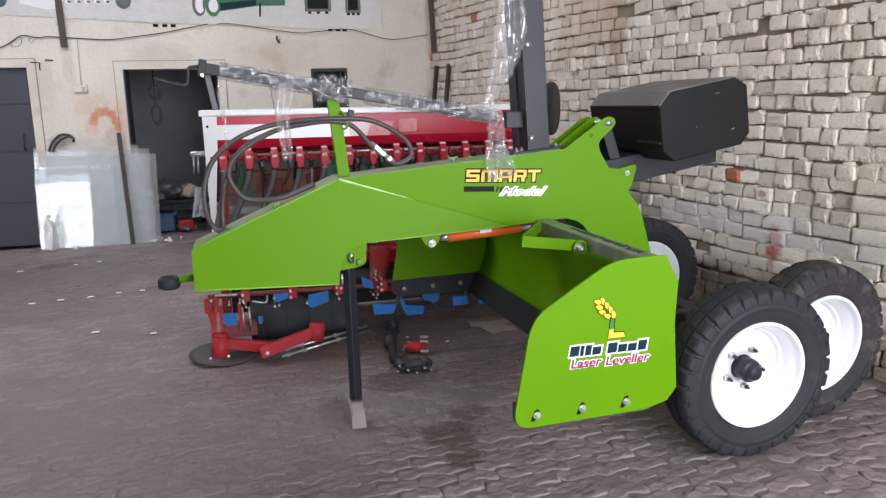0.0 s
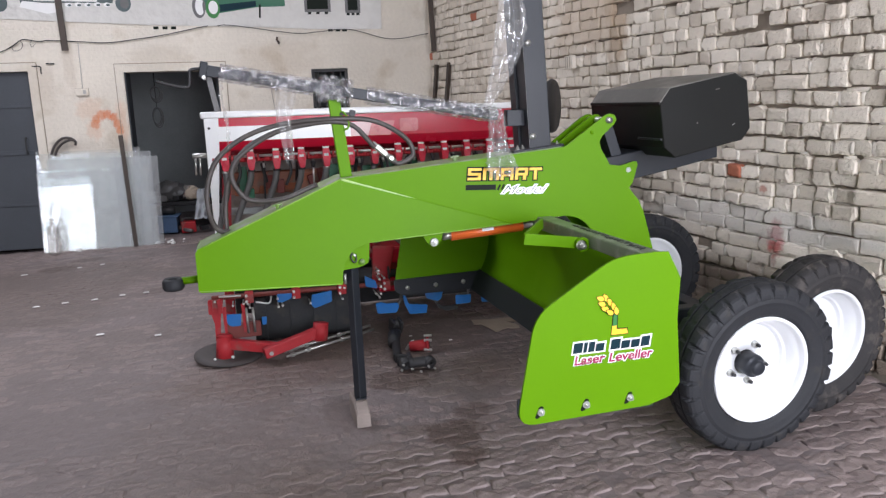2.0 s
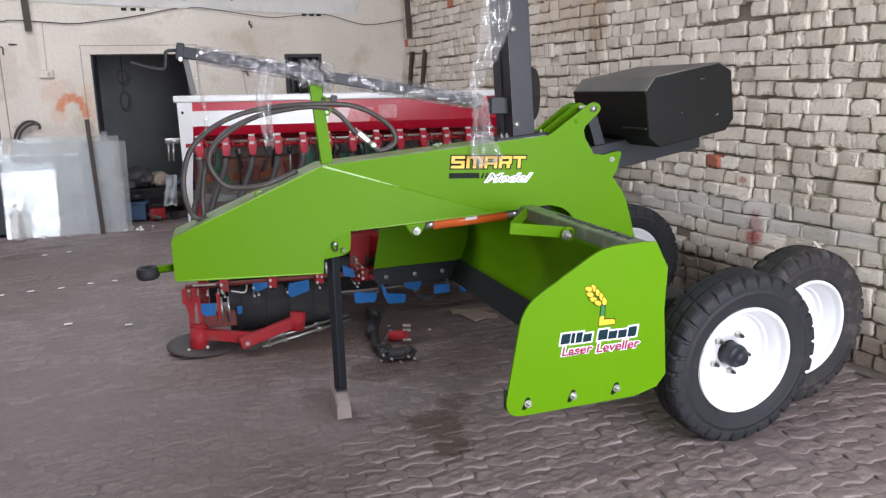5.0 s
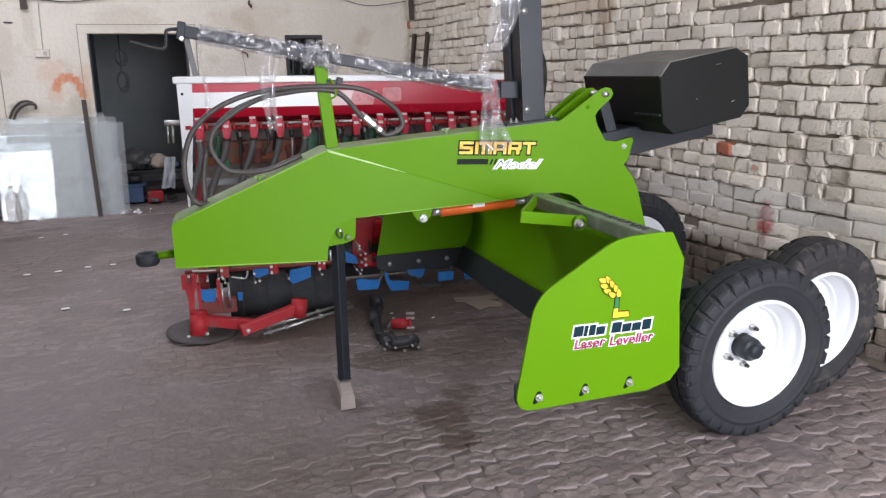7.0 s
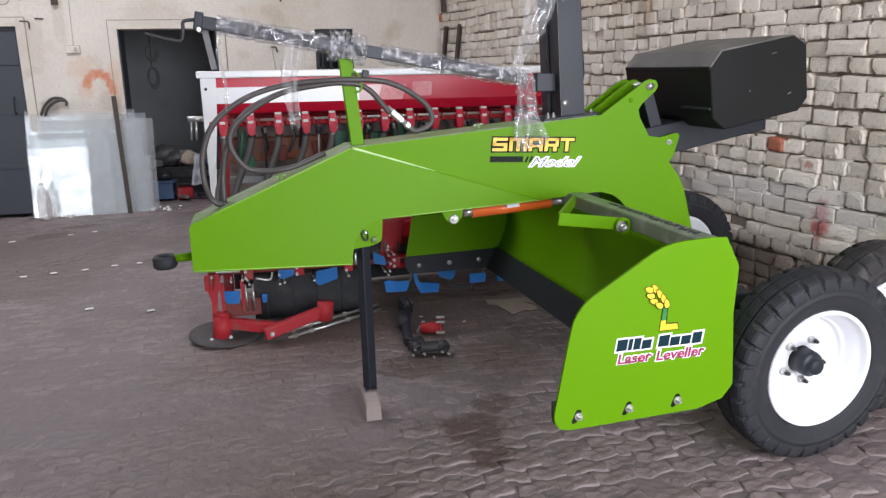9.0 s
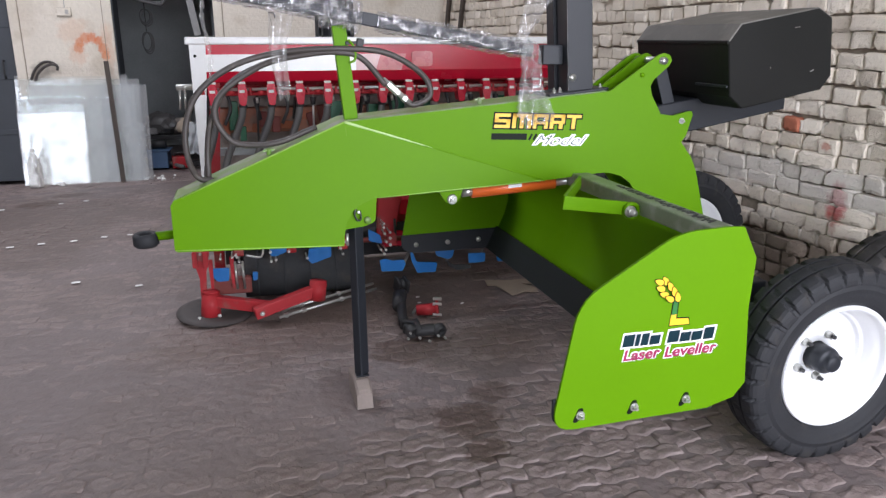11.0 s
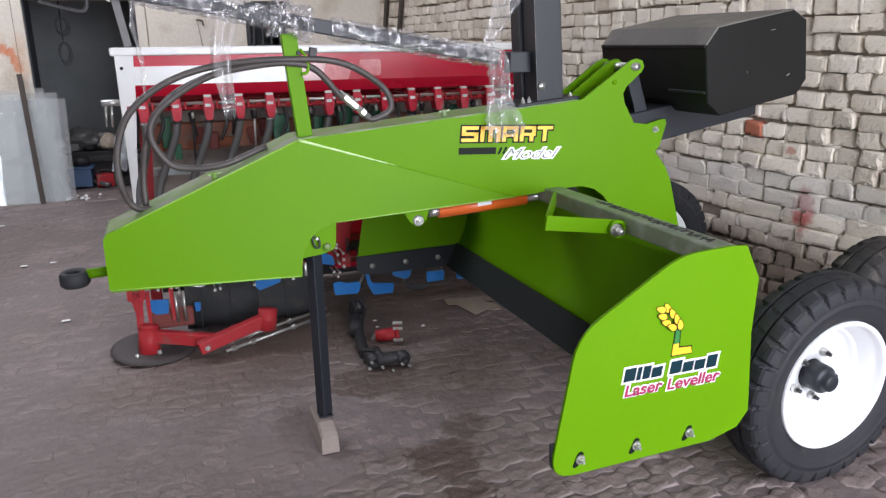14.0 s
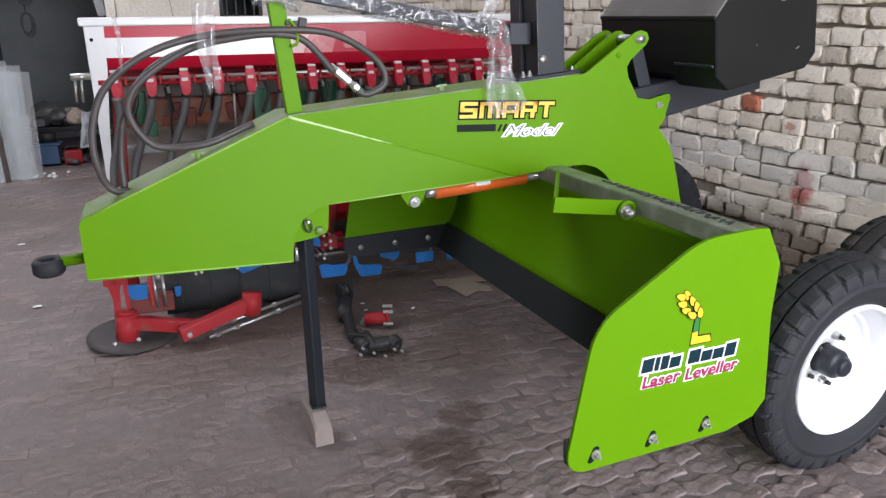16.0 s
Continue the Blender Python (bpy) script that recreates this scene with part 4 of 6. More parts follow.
def film_sheet(rows, seed, label, folds=5, nz=8, nx=18):
    """A loose hanging film through rows of (x0, x1, y, z), with folds and fine creases."""
    rr = random.Random(seed)
    bm = bmesh.new()
    ph = rr.uniform(0, 6)
    edge_a = smooth_path([(r[0], r[2], r[3]) for r in rows], nz)
    edge_b = smooth_path([(r[1], r[2], r[3]) for r in rows], nz)
    grid = []
    for i, (a, b) in enumerate(zip(edge_a, edge_b)):
        t = i / (len(edge_a) - 1)
        row = []
        for k in range(nx + 1):
            s = k / nx
            q = a.lerp(b, s)
            q.y += 0.012 * math.sin(folds * 3.6 * s + ph + 2.5 * t) + 0.026 * noise.noise(Vector((s * 2.6 + seed, t * 6.0, seed * 0.37))) + 0.012 * noise.noise(Vector((s * 8 + seed, t * 17.0, 1.7))) + 0.005 * noise.noise(Vector((s * 19, t * 41.0, seed)))
            q.x += 0.006 * math.sin(7 * t + ph) + (0.010 * noise.noise(Vector((s * 3, t * 23.0, seed + 4))) if k in (0, nx) else 0)
            if i == len(edge_a) - 1:
                q.z += rr.uniform(-0.018, 0.018)
            row.append(bm.verts.new(q))
        grid.append(row)
    for a, b in zip(grid, grid[1:]):
        for k in range(nx):
            bm.faces.new((a[k], a[k + 1], b[k + 1], b[k]))
    return part("hanging_film", bm, FILM, lev, label, True)


film_sheet([(-0.055, 0.000, -0.16, 1.375), (-0.064, 0.008, -0.185, 1.32), (-0.082, 0.016, -0.215, 1.23), (-0.104, 0.030, -0.235, 1.13), (-0.104, 0.034, -0.232, 1.075)], 3, "loose clear plastic film hanging from the boom")
film_sheet([(0.000, 0.105, -0.20, 2.62), (-0.005, 0.112, -0.20, 2.2), (-0.012, 0.110, -0.20, 1.85), (-0.040, 0.114, -0.20, 1.70), (-0.052, 0.085, -0.20, 1.61), (-0.060, 0.050, -0.19, 1.53), (-0.074, -0.002, -0.17, 1.44), (-0.082, -0.045, -0.15, 1.372)], 5, "loose crumpled clear plastic film hanging down the mast", 4)
film_sheet([(-0.99, -0.90, -0.14, 1.52), (-0.985, -0.925, -0.14, 1.36), (-0.975, -0.935, -0.14, 1.205)], 8, "loose clear plastic film hanging from the boom", 3)
film_sheet([(-1.205, -1.19, -0.13, 1.56), (-1.20, -1.19, -0.13, 1.28)], 9, "narrow strip of clear plastic film", 1, 20, 4)

# hydraulic hoses in loops over the drawbar
for i, pts in enumerate((
        [(-1.02, -0.03, 0.90), (-1.12, -0.06, 0.905), (-1.22, -0.08, 0.915), (-1.275, -0.08, 0.93), (-1.302, -0.1, 1.006), (-1.298, -0.1, 1.114), (-1.247, -0.1, 1.228), (-1.124, -0.1, 1.316), (-0.958, -0.1, 1.36), (-0.742, -0.13, 1.369), (-0.57, -0.12, 1.349), (-0.435, -0.1, 1.268), (-0.405, -0.1, 1.192), (-0.466, -0.1, 1.157), (-0.504, -0.1, 1.172)],
        [(-0.84, -0.08, 1.09), (-0.983, -0.1, 1.043), (-1.10, -0.09, 1.04), (-1.158, -0.09, 1.068), (-1.196, -0.09, 1.154), (-1.155, -0.09, 1.235), (-1.008, -0.09, 1.322), (-0.86, -0.11, 1.352), (-0.742, -0.125, 1.357), (-0.66, -0.12, 1.33), (-0.577, -0.11, 1.234)],
        [(-1.24, -0.05, 0.92), (-1.235, -0.04, 1.02), (-1.21, -0.05, 1.13), (-1.14, -0.06, 1.25), (-1.02, -0.07, 1.318), (-0.88, -0.08, 1.352)])):
    part("hydraulic_hose", sweep(pts, 0.0108, 12, 8, wobble=0.02), HOSE, lev, "black hydraulic hose", True)
part("hose_fitting", rod((-0.585, -0.105, 1.255), (-0.485, -0.10, 1.163), 0.0105, 12), CHROME, lev, "zinc hose coupling", True)
part("hose_ferrule", rod((-0.568, -0.104, 1.239), (-0.528, -0.102, 1.202), 0.0145, 6), CHROME, lev)
part("hose_ferrule", rod((-0.512, -0.1015, 1.188), (-0.500, -0.101, 1.177), 0.0145, 6), CHROME, lev)

# the black box at the back
profile = [(0.615, 1.366), (0.637, 1.169), (0.692, 1.123), (1.034, 1.180), (1.074, 1.231), (1.051, 1.441), (0.987, 1.479), (0.662, 1.427)]
bx = part("weight_box", plate(profile, -0.47, 0.19, bevel=0.004), BLACKBOX, lev, "black eight-sided steel box, dusty and painted lighter on top")
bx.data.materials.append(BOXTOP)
# upward faces take a dusty paint, lightened to carry their stronger light
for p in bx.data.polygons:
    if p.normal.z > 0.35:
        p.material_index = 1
part("box_lip", box((0.010, 0.655, 0.014), (0.616, -0.14, 1.362), bevel=0.003), BLACKBOX, bx, "folded lip along the box")
part("box_batten", box((0.008, 0.20, 0.010), (0.630, -0.36, 1.205), bevel=0.002), CHARCOAL, bx)
for x, z, w_, a in ((0.985, 1.252, 0.016, -25), (0.80, 1.268, 0.007, 60), (0.90, 1.41, 0.022, -6)):
    part("scuff", box((w_, 0.001, 0.003), (x, -0.4708, z), (0, a, 0)), CHROME if w_ == 0.016 else BOXTOP, bx, "bright scratch in the paint")
part("scuff", box((0.04, 0.012, 0.002), (0.630, -0.455, 1.380), (0, -50, 0)), BOXTOP, bx)
part("box_tray", plate([(0.47, 1.12), (1.078, 1.20), (1.079, 1.084), (0.47, 0.986)], -0.226, 0.10, bevel=0.004), CHARCOAL, lev, "dark folded support under the box")
part("lift_link", span((0.490, -0.205, 1.29), (0.572, -0.205, 1.04), 0.022, 0.052, bevel=0.003), CHARCOAL, lev, "charcoal lift link")
part("lift_link", span((0.490, -0.02, 1.29), (0.582, -0.02, 1.04), 0.022, 0.052, bevel=0.003), CHARCOAL, lev, "charcoal lift link")
part("link_web", span((0.490, -0.11, 1.28), (0.59, -0.11, 1.03), 0.16, 0.02), CHARCOAL, lev)

# decals
GLYPH = {"S": ((0, 0.78, 1, 1), (0, 0.4, 0.24, 0.8), (0, 0.39, 1, 0.61), (0.76, 0.2, 1, 0.6), (0, 0, 1, 0.22)), "M": ((0, 0, 0.2, 1), (0, 0.78, 1, 1), (0.4, 0, 0.6, 0.8), (0.8, 0, 1, 1)),
         "A": ((0, 0, 0.24, 1), (0.76, 0, 1, 1), (0, 0.78, 1, 1), (0.2, 0.3, 0.8, 0.5)), "R": ((0, 0, 0.24, 1), (0, 0.78, 1, 1), (0.76, 0.5, 1, 1), (0.2, 0.36, 1, 0.56), (0.62, 0, 0.88, 0.4)), "T": ((0, 0.78, 1, 1), (0.38, 0, 0.62, 0.8))}
sm = pose(0, 0, 1.083) @ pose(0, 0, 0, 0, 3.4, 0)
for letter, x, wd in (("S", -0.183, 0.062), ("M", -0.113, 0.076), ("A", -0.030, 0.060), ("R", 0.038, 0.060), ("T", 0.104, 0.060)):
    for material, g, off in ((BLACKV, 0.0055, 0.0012), (YELLOW, 0.0, 0.0022)):
        bm = bmesh.new()
        for x0, z0, x1, z1 in GLYPH[letter]:
            xa, xb, za, zb = x + wd * x0 - g, x + wd * x1 + g, -0.027 + 0.054 * z0 - g, -0.027 + 0.054 * z1 + g
            ring = [(sm @ Vector((px, 0, pz))) for px, pz in ((xa, za), (xb, za), (xb, zb), (xa, zb))]
            vs = [bm.verts.new((q.x + 0.05 * (q.z - 1.08), y_side(q.x, q.z)[1] - off, q.z)) for q in ring]
            bm.faces.new(vs)
        made = bmesh.ops.extrude_face_region(bm, geom=bm.faces[:])["geom"]
        bmesh.ops.translate(bm, vec=(0, 0.0006, 0), verts=[q for q in made if isinstance(q, bmesh.types.BMVert)])
        part("decal_text" if g == 0 else "decal_outline", bm, material, drawbar, "yellow block letter outlined in black" if g == 0 else "")
part("decal_bar", box((0.14, 0.0015, 0.024), (-0.125, y_side(-0.125, 1.03)[1] - 0.002, 1.031), (0, 3.2, -3.4)), BLACKV, drawbar, "black decal bar")
for x in (-0.040, -0.022):
    part("decal_slash", box((0.008, 0.0015, 0.026), (x, y_side(x, 1.025)[1] - 0.002, 1.025), (0, 30, -3.4)), BLACKV, drawbar, "slanted black decal stroke")
m2 = pose(0.068, y_side(0.068, 1.015)[1] - 0.003, 1.007, 90, 3.2, -3.4)
text_mesh("decal_backing", "Model", 0.055, m2 @ pose(0, 0, -0.0008) @ Matrix.Diagonal((1.45, 1, 1, 1)), WHITE, drawbar, 0.5, 0.0004, 0.0036)
text_mesh("decal_text", "Model", 0.055, m2 @ Matrix.Diagonal((1.45, 1, 1, 1)), SLATE, drawbar, 0.5, 0.0008, -0.0009, "slanted white-edged script")

for body, x0, x1, z0 in (("Laser", -0.116, 0.000, 0.5035), ("Leveller", 0.016, 0.186, 0.5005)):
    tx = pose(0, NY - 0.0015, z0, 90, 1.2, 0)
    text_mesh("decal_backing", body, 0.050, tx @ pose(0, 0, -0.0006), WHITE, near_plate, 0.16, 0.0004, 0.0052, "", (x0, x1, 0.031))
    text_mesh("decal_text", body, 0.050, tx, CRIMSON, near_plate, 0.16, 0.0008, 0.0012, "crimson lettering edged in white", (x0, x1, 0.031))


def slanted(x, z, w, h, y, bm):
    s = 0.18 * h
    plate([(x, z), (x + w, z), (x + w + s, z + h), (x + s, z + h)], y, y + 0.0008, bm)


for material, grow, y in ((WHITE, 0.0058, NY - 0.0010), (TEAL, 0.0, NY - 0.0019)):
    for x, w, h in ((-0.122, 0.034, 0.036), (-0.083, 0.013, 0.036), (-0.065, 0.023, 0.036), (-0.037, 0.032, 0.028), (0.020, 0.036, 0.036), (0.061, 0.033, 0.028), (0.099, 0.033, 0.028), (0.138, 0.033, 0.036)):
        bm = bmesh.new()
        slanted(x - grow, 0.5475 - 0.032 * (x + 0.1) - grow, w + 2 * grow, h + 2 * grow, y, bm)
        part("decal_bar", bm, material, near_plate)
part("decal_outline", plate([(0.0225, 0.5945), (0.0915, 0.5925), (0.088, 0.616), (0.049, 0.619), (0.0525, 0.682), (0.033, 0.682), (0.0275, 0.63)], NY - 0.0012, NY), BLACKV, near_plate)
part("decal_foot", plate([(0.025, 0.597), (0.089, 0.595), (0.085, 0.613), (0.045, 0.616), (0.046, 0.632), (0.029, 0.630)], NY - 0.0018, NY), YELLOW, near_plate, "yellow foot of the emblem")
part("decal_stem", plate([(0.030, 0.628), (0.046, 0.630), (0.049, 0.680), (0.036, 0.680)], NY - 0.0022, NY), LEAFV, near_plate, "green stem of the emblem")
for k, (x, z, a) in enumerate(((0.004, 0.742, 120), (-0.017, 0.741, 158), (-0.012, 0.719, 160), (0.018, 0.724, 118), (-0.001, 0.699, 160), (0.031, 0.706, 108), (0.016, 0.684, 150), (0.041, 0.688, 98))):
    c, s = math.cos(radians(a)), math.sin(radians(a))
    x, z = 0.034 + 0.98 * (x - 0.034), 0.680 + 0.90 * (z - 0.682)
    for material, g, y in ((BLACKV, 1.0, NY - 0.0014 - 0.0012 * k), (YELLOW, 0.84, NY - 0.0019 - 0.0012 * k)):
        ring = []
        for j in range(16):
            t = 2 * math.pi * j / 16
            px, pz = 0.0172 * g * math.cos(t), 0.0098 * g * math.sin(t) * (1 - 0.35 * math.cos(t))
            ring.append((x + c * px - s * pz, z + s * px + c * pz))
        part("decal_grain", plate(ring, y, y + 0.0004), material, near_plate)

bm = bmesh.new()
ends = []
for y, top, half in ((0.10, 0.098, 0.031), (-0.045, 0.101, 0.031), (-0.088, 0.078, 0.030), (-0.10, 0.066, 0.029)):
    ends.append([bm.verts.new((x, y, z)) for x, z in ((-half - 0.003, 0.0), (half + 0.003, 0.0), (half + 0.001, top - 0.010), (half - 0.007, top), (7e-3 - half, top), (-half - 0.001, top - 0.010))])
for a, b in zip(ends, ends[1:]):
    for k in range(6):
        bm.faces.new((a[k], a[(k + 1) % 6], b[(k + 1) % 6], b[k]))
bm.faces.new(ends[0]), bm.faces.new(ends[-1][::-1])
blk = tagged(part("wood_block", bm, WOOD), "grey weathered wooden block under the stand leg", "block")
blk.matrix_basis = LEV @ pose(-0.737, -0.150, 0, 0, 0, 0.4)

# ---- on and by the rear wall ----


def wall_plate(name, outline, y0, y1, material, parent, label=""):
    return part(name, plate(outline, y0, y1), material, parent, label)


ban = wall_thing("banner", "pale vinyl banner printed with farm machines, hung on the rear wall", "banner")
sheet = [(-6.0, 2.46), (-4.586, 2.387), (-3.99, 2.352), (-3.089, 2.302), (-2.205, 2.273), (-1.284, 2.232), (-0.601, 2.223), (-0.57, 3.3), (-6.0, 3.4)]
wall_plate("sheet", sheet, -0.012, -0.006, BANNER, ban, "pale grey printed vinyl sheet")
wall_plate("printed_cart", [(-2.50, 2.42), (-2.40, 2.41), (-1.95, 2.475), (-1.66, 2.48), (-1.66, 2.72), (-2.55, 2.72)], -0.015, -0.0125, DGREEN, ban, "printed green cart body")
wall_plate("printed_leg", [(-1.95, 2.36), (-1.93, 2.36), (-1.92, 2.50), (-1.94, 2.50)], -0.0165, -0.015, BLACKV, ban)


wall_plate("printed_shade", [(-2.38, 2.425), (-1.97, 2.482), (-1.97, 2.54), (-2.40, 2.50)], -0.0172, -0.0152, TEAL, ban)
wall_plate("printed_shade", [(-4.22, 2.56), (-3.60, 2.545), (-3.60, 2.565), (-4.22, 2.585)], -0.0172, -0.0152, PAPER, ban)


def oval_print(cx, cz, rx, rz, material, y):
    wall_plate("printed_wheel", [(cx + rx * math.cos(2 * math.pi * k / 20), cz + rz * math.sin(2 * math.pi * k / 20)) for k in range(20)], y, y + 0.0012, material, ban)


oval_print(-2.575, 2.485, 0.070, 0.120, TUBEGREY, -0.0178)
oval_print(-2.565, 2.485, 0.048, 0.088, PAPER, -0.0194)
oval_print(-2.520, 2.485, 0.016, 0.060, TUBEGREY, -0.0206)
oval_print(-2.430, 2.465, 0.075, 0.105, LEAFV, -0.0212)
oval_print(-2.425, 2.475, 0.050, 0.070, PAPER, -0.0226)
oval_print(-3.342, 2.525, 0.078, 0.085, SLATE, -0.0178)
oval_print(-3.330, 2.525, 0.045, 0.052, TUBEGREY, -0.0194)
oval_print(-4.545, 2.545, 0.075, 0.09, SLATE, -0.0178)
wall_plate("printed_body", [(-4.35, 2.545), (-3.45, 2.530), (-3.42, 2.62), (-4.35, 2.66)], -0.015, -0.0125, SLATE, ban, "printed dark green-grey machine")
wall_plate("printed_body", [(-4.36, 2.50), (-4.10, 2.43), (-3.95, 2.45), (-4.02, 2.53), (-4.33, 2.56)], -0.0168, -0.0150, PAPER, ban)
for k in range(6):
    oval_print(-3.98 + 0.095 * k, 2.518 - 0.003 * (k % 2), 0.034, 0.022, PAPER, -0.0178)
    oval_print(-3.97 + 0.095 * k, 2.512, 0.020, 0.012, SLATE, -0.0192)
for x0, x1, z0 in ((-1.45, -1.16, 2.385), (-1.0, -0.83, 2.37)):
    wall_plate("printed_machine", [(x0, z0 + 0.03), (x1, z0 + 0.03), (x1, 2.75), (x0, 2.75)], -0.015, -0.0125, TUBEGREY, ban)
    wall_plate("printed_machine", [(x0 + 0.03, z0 + 0.06), (x1 - 0.03, z0 + 0.06), (x1 - 0.03, 2.70), (x0 + 0.03, 2.70)], -0.0165, -0.015, BLACKV, ban)
    for k in range(3):
        xx = x0 + (x1 - x0) * (0.18 + 0.32 * k)
        wall_plate("printed_machine", [(xx - 0.018, z0 + 0.005), (xx + 0.018, z0 + 0.005), (xx + 0.018, z0 + 0.03), (xx - 0.018, z0 + 0.03)], -0.0165, -0.015, BLACKV, ban)

c = wall_thing("wall_cable", "thin black cable sagging along the rear wall", "cable")
part("cable", sweep([(-6.0, -0.02, 1.95), (-4.9, -0.02, 1.99), (-4.594, -0.02, 2.056), (-4.479, -0.02, 2.112), (-4.40, -0.02, 2.164), (-4.347, -0.02, 2.174), (-4.21, -0.02, 2.150), (-4.119, -0.02, 2.161), (-3.818, -0.02, 2.142), (-3.539, -0.02, 2.126), (-3.252, -0.02, 2.157), (-2.96, -0.02, 2.196), (-2.634, -0.02, 2.26), (-2.50, -0.02, 2.283)], 0.0055, 6, 6), CABLE, c, "", True)
part("loose_loop", sweep([(-4.433, -0.02, 2.135), (-4.48, -0.022, 2.101), (-4.474, -0.024, 2.067), (-4.431, -0.026, 2.061), (-4.39, -0.026, 2.089), (-4.379, -0.024, 2.134), (-4.398, -0.02, 2.162)], 0.0028, 6, 6), CABLE, c, "thin loose loop of wire", True)
part("loose_loop", sweep([(-4.235, -0.02, 2.156), (-4.261, -0.024, 2.122), (-4.291, -0.026, 2.094), (-4.303, -0.024, 2.134), (-4.290, -0.02, 2.160)], 0.0022, 6, 6), CABLE, c, "thin loose loop of wire", True)
part("cable", sweep([(-2.40, -0.03, 2.28), (-2.25, -0.03, 2.285), (-1.58, -0.03, 2.19), (-1.33, -0.03, 2.20), (-0.96, -0.03, 2.22), (-0.51, -0.03, 2.11), (-0.07, -0.03, 2.16)], 0.0042, 6, 6), CABLE, c, "", True)
part("conduit", sweep([(-3.84, -0.012, 2.14), (-3.845, -0.012, 1.9), (-3.85, -0.012, 1.66)], 0.004, 6, 4), PLAIN, c, "", True)
b = wall_thing("switch_box", "small cream switch box on the rear wall", "switch")
part("case", box((0.13, 0.03, 0.075), (-3.86, -0.015, 1.62), bevel=0.006), PLASTER, b)
# dark border stands in for the shadow the box throws on the wall
part("shadow_gap", box((0.136, 0.006, 0.081), (-3.860, -0.003, 1.62)), DARK_EDGE, b, "dark strip painted as the shadow round the box")
part("rocker", box((0.03, 0.008, 0.04), (-3.83, -0.034, 1.62), bevel=0.002), PLAIN, b)
for i, (x, z) in enumerate(((-3.04, 2.272), (-2.947, 2.270), (-2.859, 2.269), (-1.178, 2.220), (-1.095, 2.219), (-1.019, 2.218))):
    v = wall_thing("vent_hole", "small dark vent hole in the rear wall", "vent", group="vent holes")
    part("recess", box((0.052, 0.006, 0.03), (x, -0.003, z)), BLACKV, v)
h = wall_thing("hanging_flat_bar", "rusty flat iron bar hanging on the rear wall", "iron bar")
part("bar", box((0.065, 0.015, 1.1), (-3.975, -0.045, 2.60), (0, -1, 0), bevel=0.002), RUSTIRON, h)
part("hook", rod((-3.975, -0.06, 3.1), (-3.975, 0.0, 3.1), 0.01, 8), RUSTIRON, h)
h = wall_thing("wall_nail", "rusty nail with a scrap of cord in the wall", "nail")
part("shank", rod((-1.77, 0, 2.15), (-1.77, -0.05, 2.15), 0.006, 8), RUSTIRON, h)
part("cord", sweep([(-1.77, -0.04, 2.15), (-1.775, -0.03, 2.12), (-1.755, -0.02, 2.10), (-1.76, -0.02, 2.08)], 0.012, 6, 4), RUSTIRON, h, "", True)
h = wall_thing("wall_nail", "bent rusty nail with a thin wire in the wall", "nail")
part("shank", sweep([(-1.888, -0.01, 1.620), (-1.835, -0.03, 1.612), (-1.826, -0.03, 1.565)], 0.008, 6, 4), RUSTIRON, h, "", True)
part("cord", sweep([(-1.879, -0.012, 1.60), (-1.866, -0.012, 1.491), (-1.851, -0.012, 1.372)], 0.0022, 6, 4), CABLE, h, "thin hanging wire", True)
h = wall_thing("wall_hook", "bent black iron hook by the doorway", "hook")
part("bend", sweep([(-4.32, -0.02, 1.90), (-4.24, -0.02, 1.895), (-4.238, -0.02, 1.85), (-4.236, -0.02, 1.82)], 0.006, 6, 4), DARK, h, "", True)
part("pin", span((-4.18, -0.012, 1.925), (-4.10, -0.012, 1.92), 0.01, 0.012), DARK, h)
for pts in ([(-4.245, -0.03, 0.97), (-4.195, -0.03, 1.068), (-4.114, -0.03, 1.138), (-4.03, -0.03, 1.138), (-3.985, -0.03, 1.10), (-3.99, -0.03, 1.06)],
            [(-4.20, -0.05, 0.96), (-4.165, -0.05, 1.03), (-4.105, -0.05, 1.09), (-4.04, -0.05, 1.118), (-3.985, -0.05, 1.112)]):
    h = wall_thing("hanging_hose", "short black hose hung over a peg on the wall", "hose", group="hung hoses")
    part("loop", sweep(pts, 0.013, 8, 6), HOSE, h, "", True)

# panes of glass and a flat bar leaning on the wall
for i, (x0, x1, z1, y, tilt, rz) in enumerate(((-4.41, -3.34, 1.02, -0.10, 5.5, 0), (-4.37, -3.24, 0.985, -0.14, 6.5, 0.6), (-4.40, -3.50, 0.80, -0.185, 7.5, -0.5), (-3.62, -3.17, 0.92, -0.12, 6, 0.3), (-3.364, -3.215, 0.525, -0.15, 8, 0.0), (-4.3, -3.28, 0.93, -0.165, 7, 0.2))):
    g = tagged(part("leaning_sheet", box((x1 - x0, 0.005, z1 + 0.06), (0, 0, (z1 + 0.06) / 2), bevel=0.001), GLASS), "dusty clear glass pane leaning against the rear wall", "glass pane", group="leaning glass panes")
    g.matrix_basis = BW @ pose((x0 + x1) / 2, y, -0.065, -tilt, rz, 0)
    g.visible_shadow = False
f = tagged(part("leaning_flat_bar", box((0.045, 0.02, 1.22), (0, 0, 0.61), bevel=0.002), RUSTIRON), "dark flat iron bar leaning against glass panes", "iron bar")
f.matrix_basis = BW @ pose(-3.442, -0.26, -0.055, -9, -3.4, 0)
j = thing("plastic_jug", "translucent plastic jug standing before glass panes", "jug", BW @ pose(-4.25, -0.30, -0.07))
part("body", lathe([(0.0, 0.0), (0.06, 0.0), (0.068, 0.02), (0.064, 0.22), (0.052, 0.29), (0.020, 0.33), (0.018, 0.36), (0.0, 0.36)], 24), FILM, j, "", True)
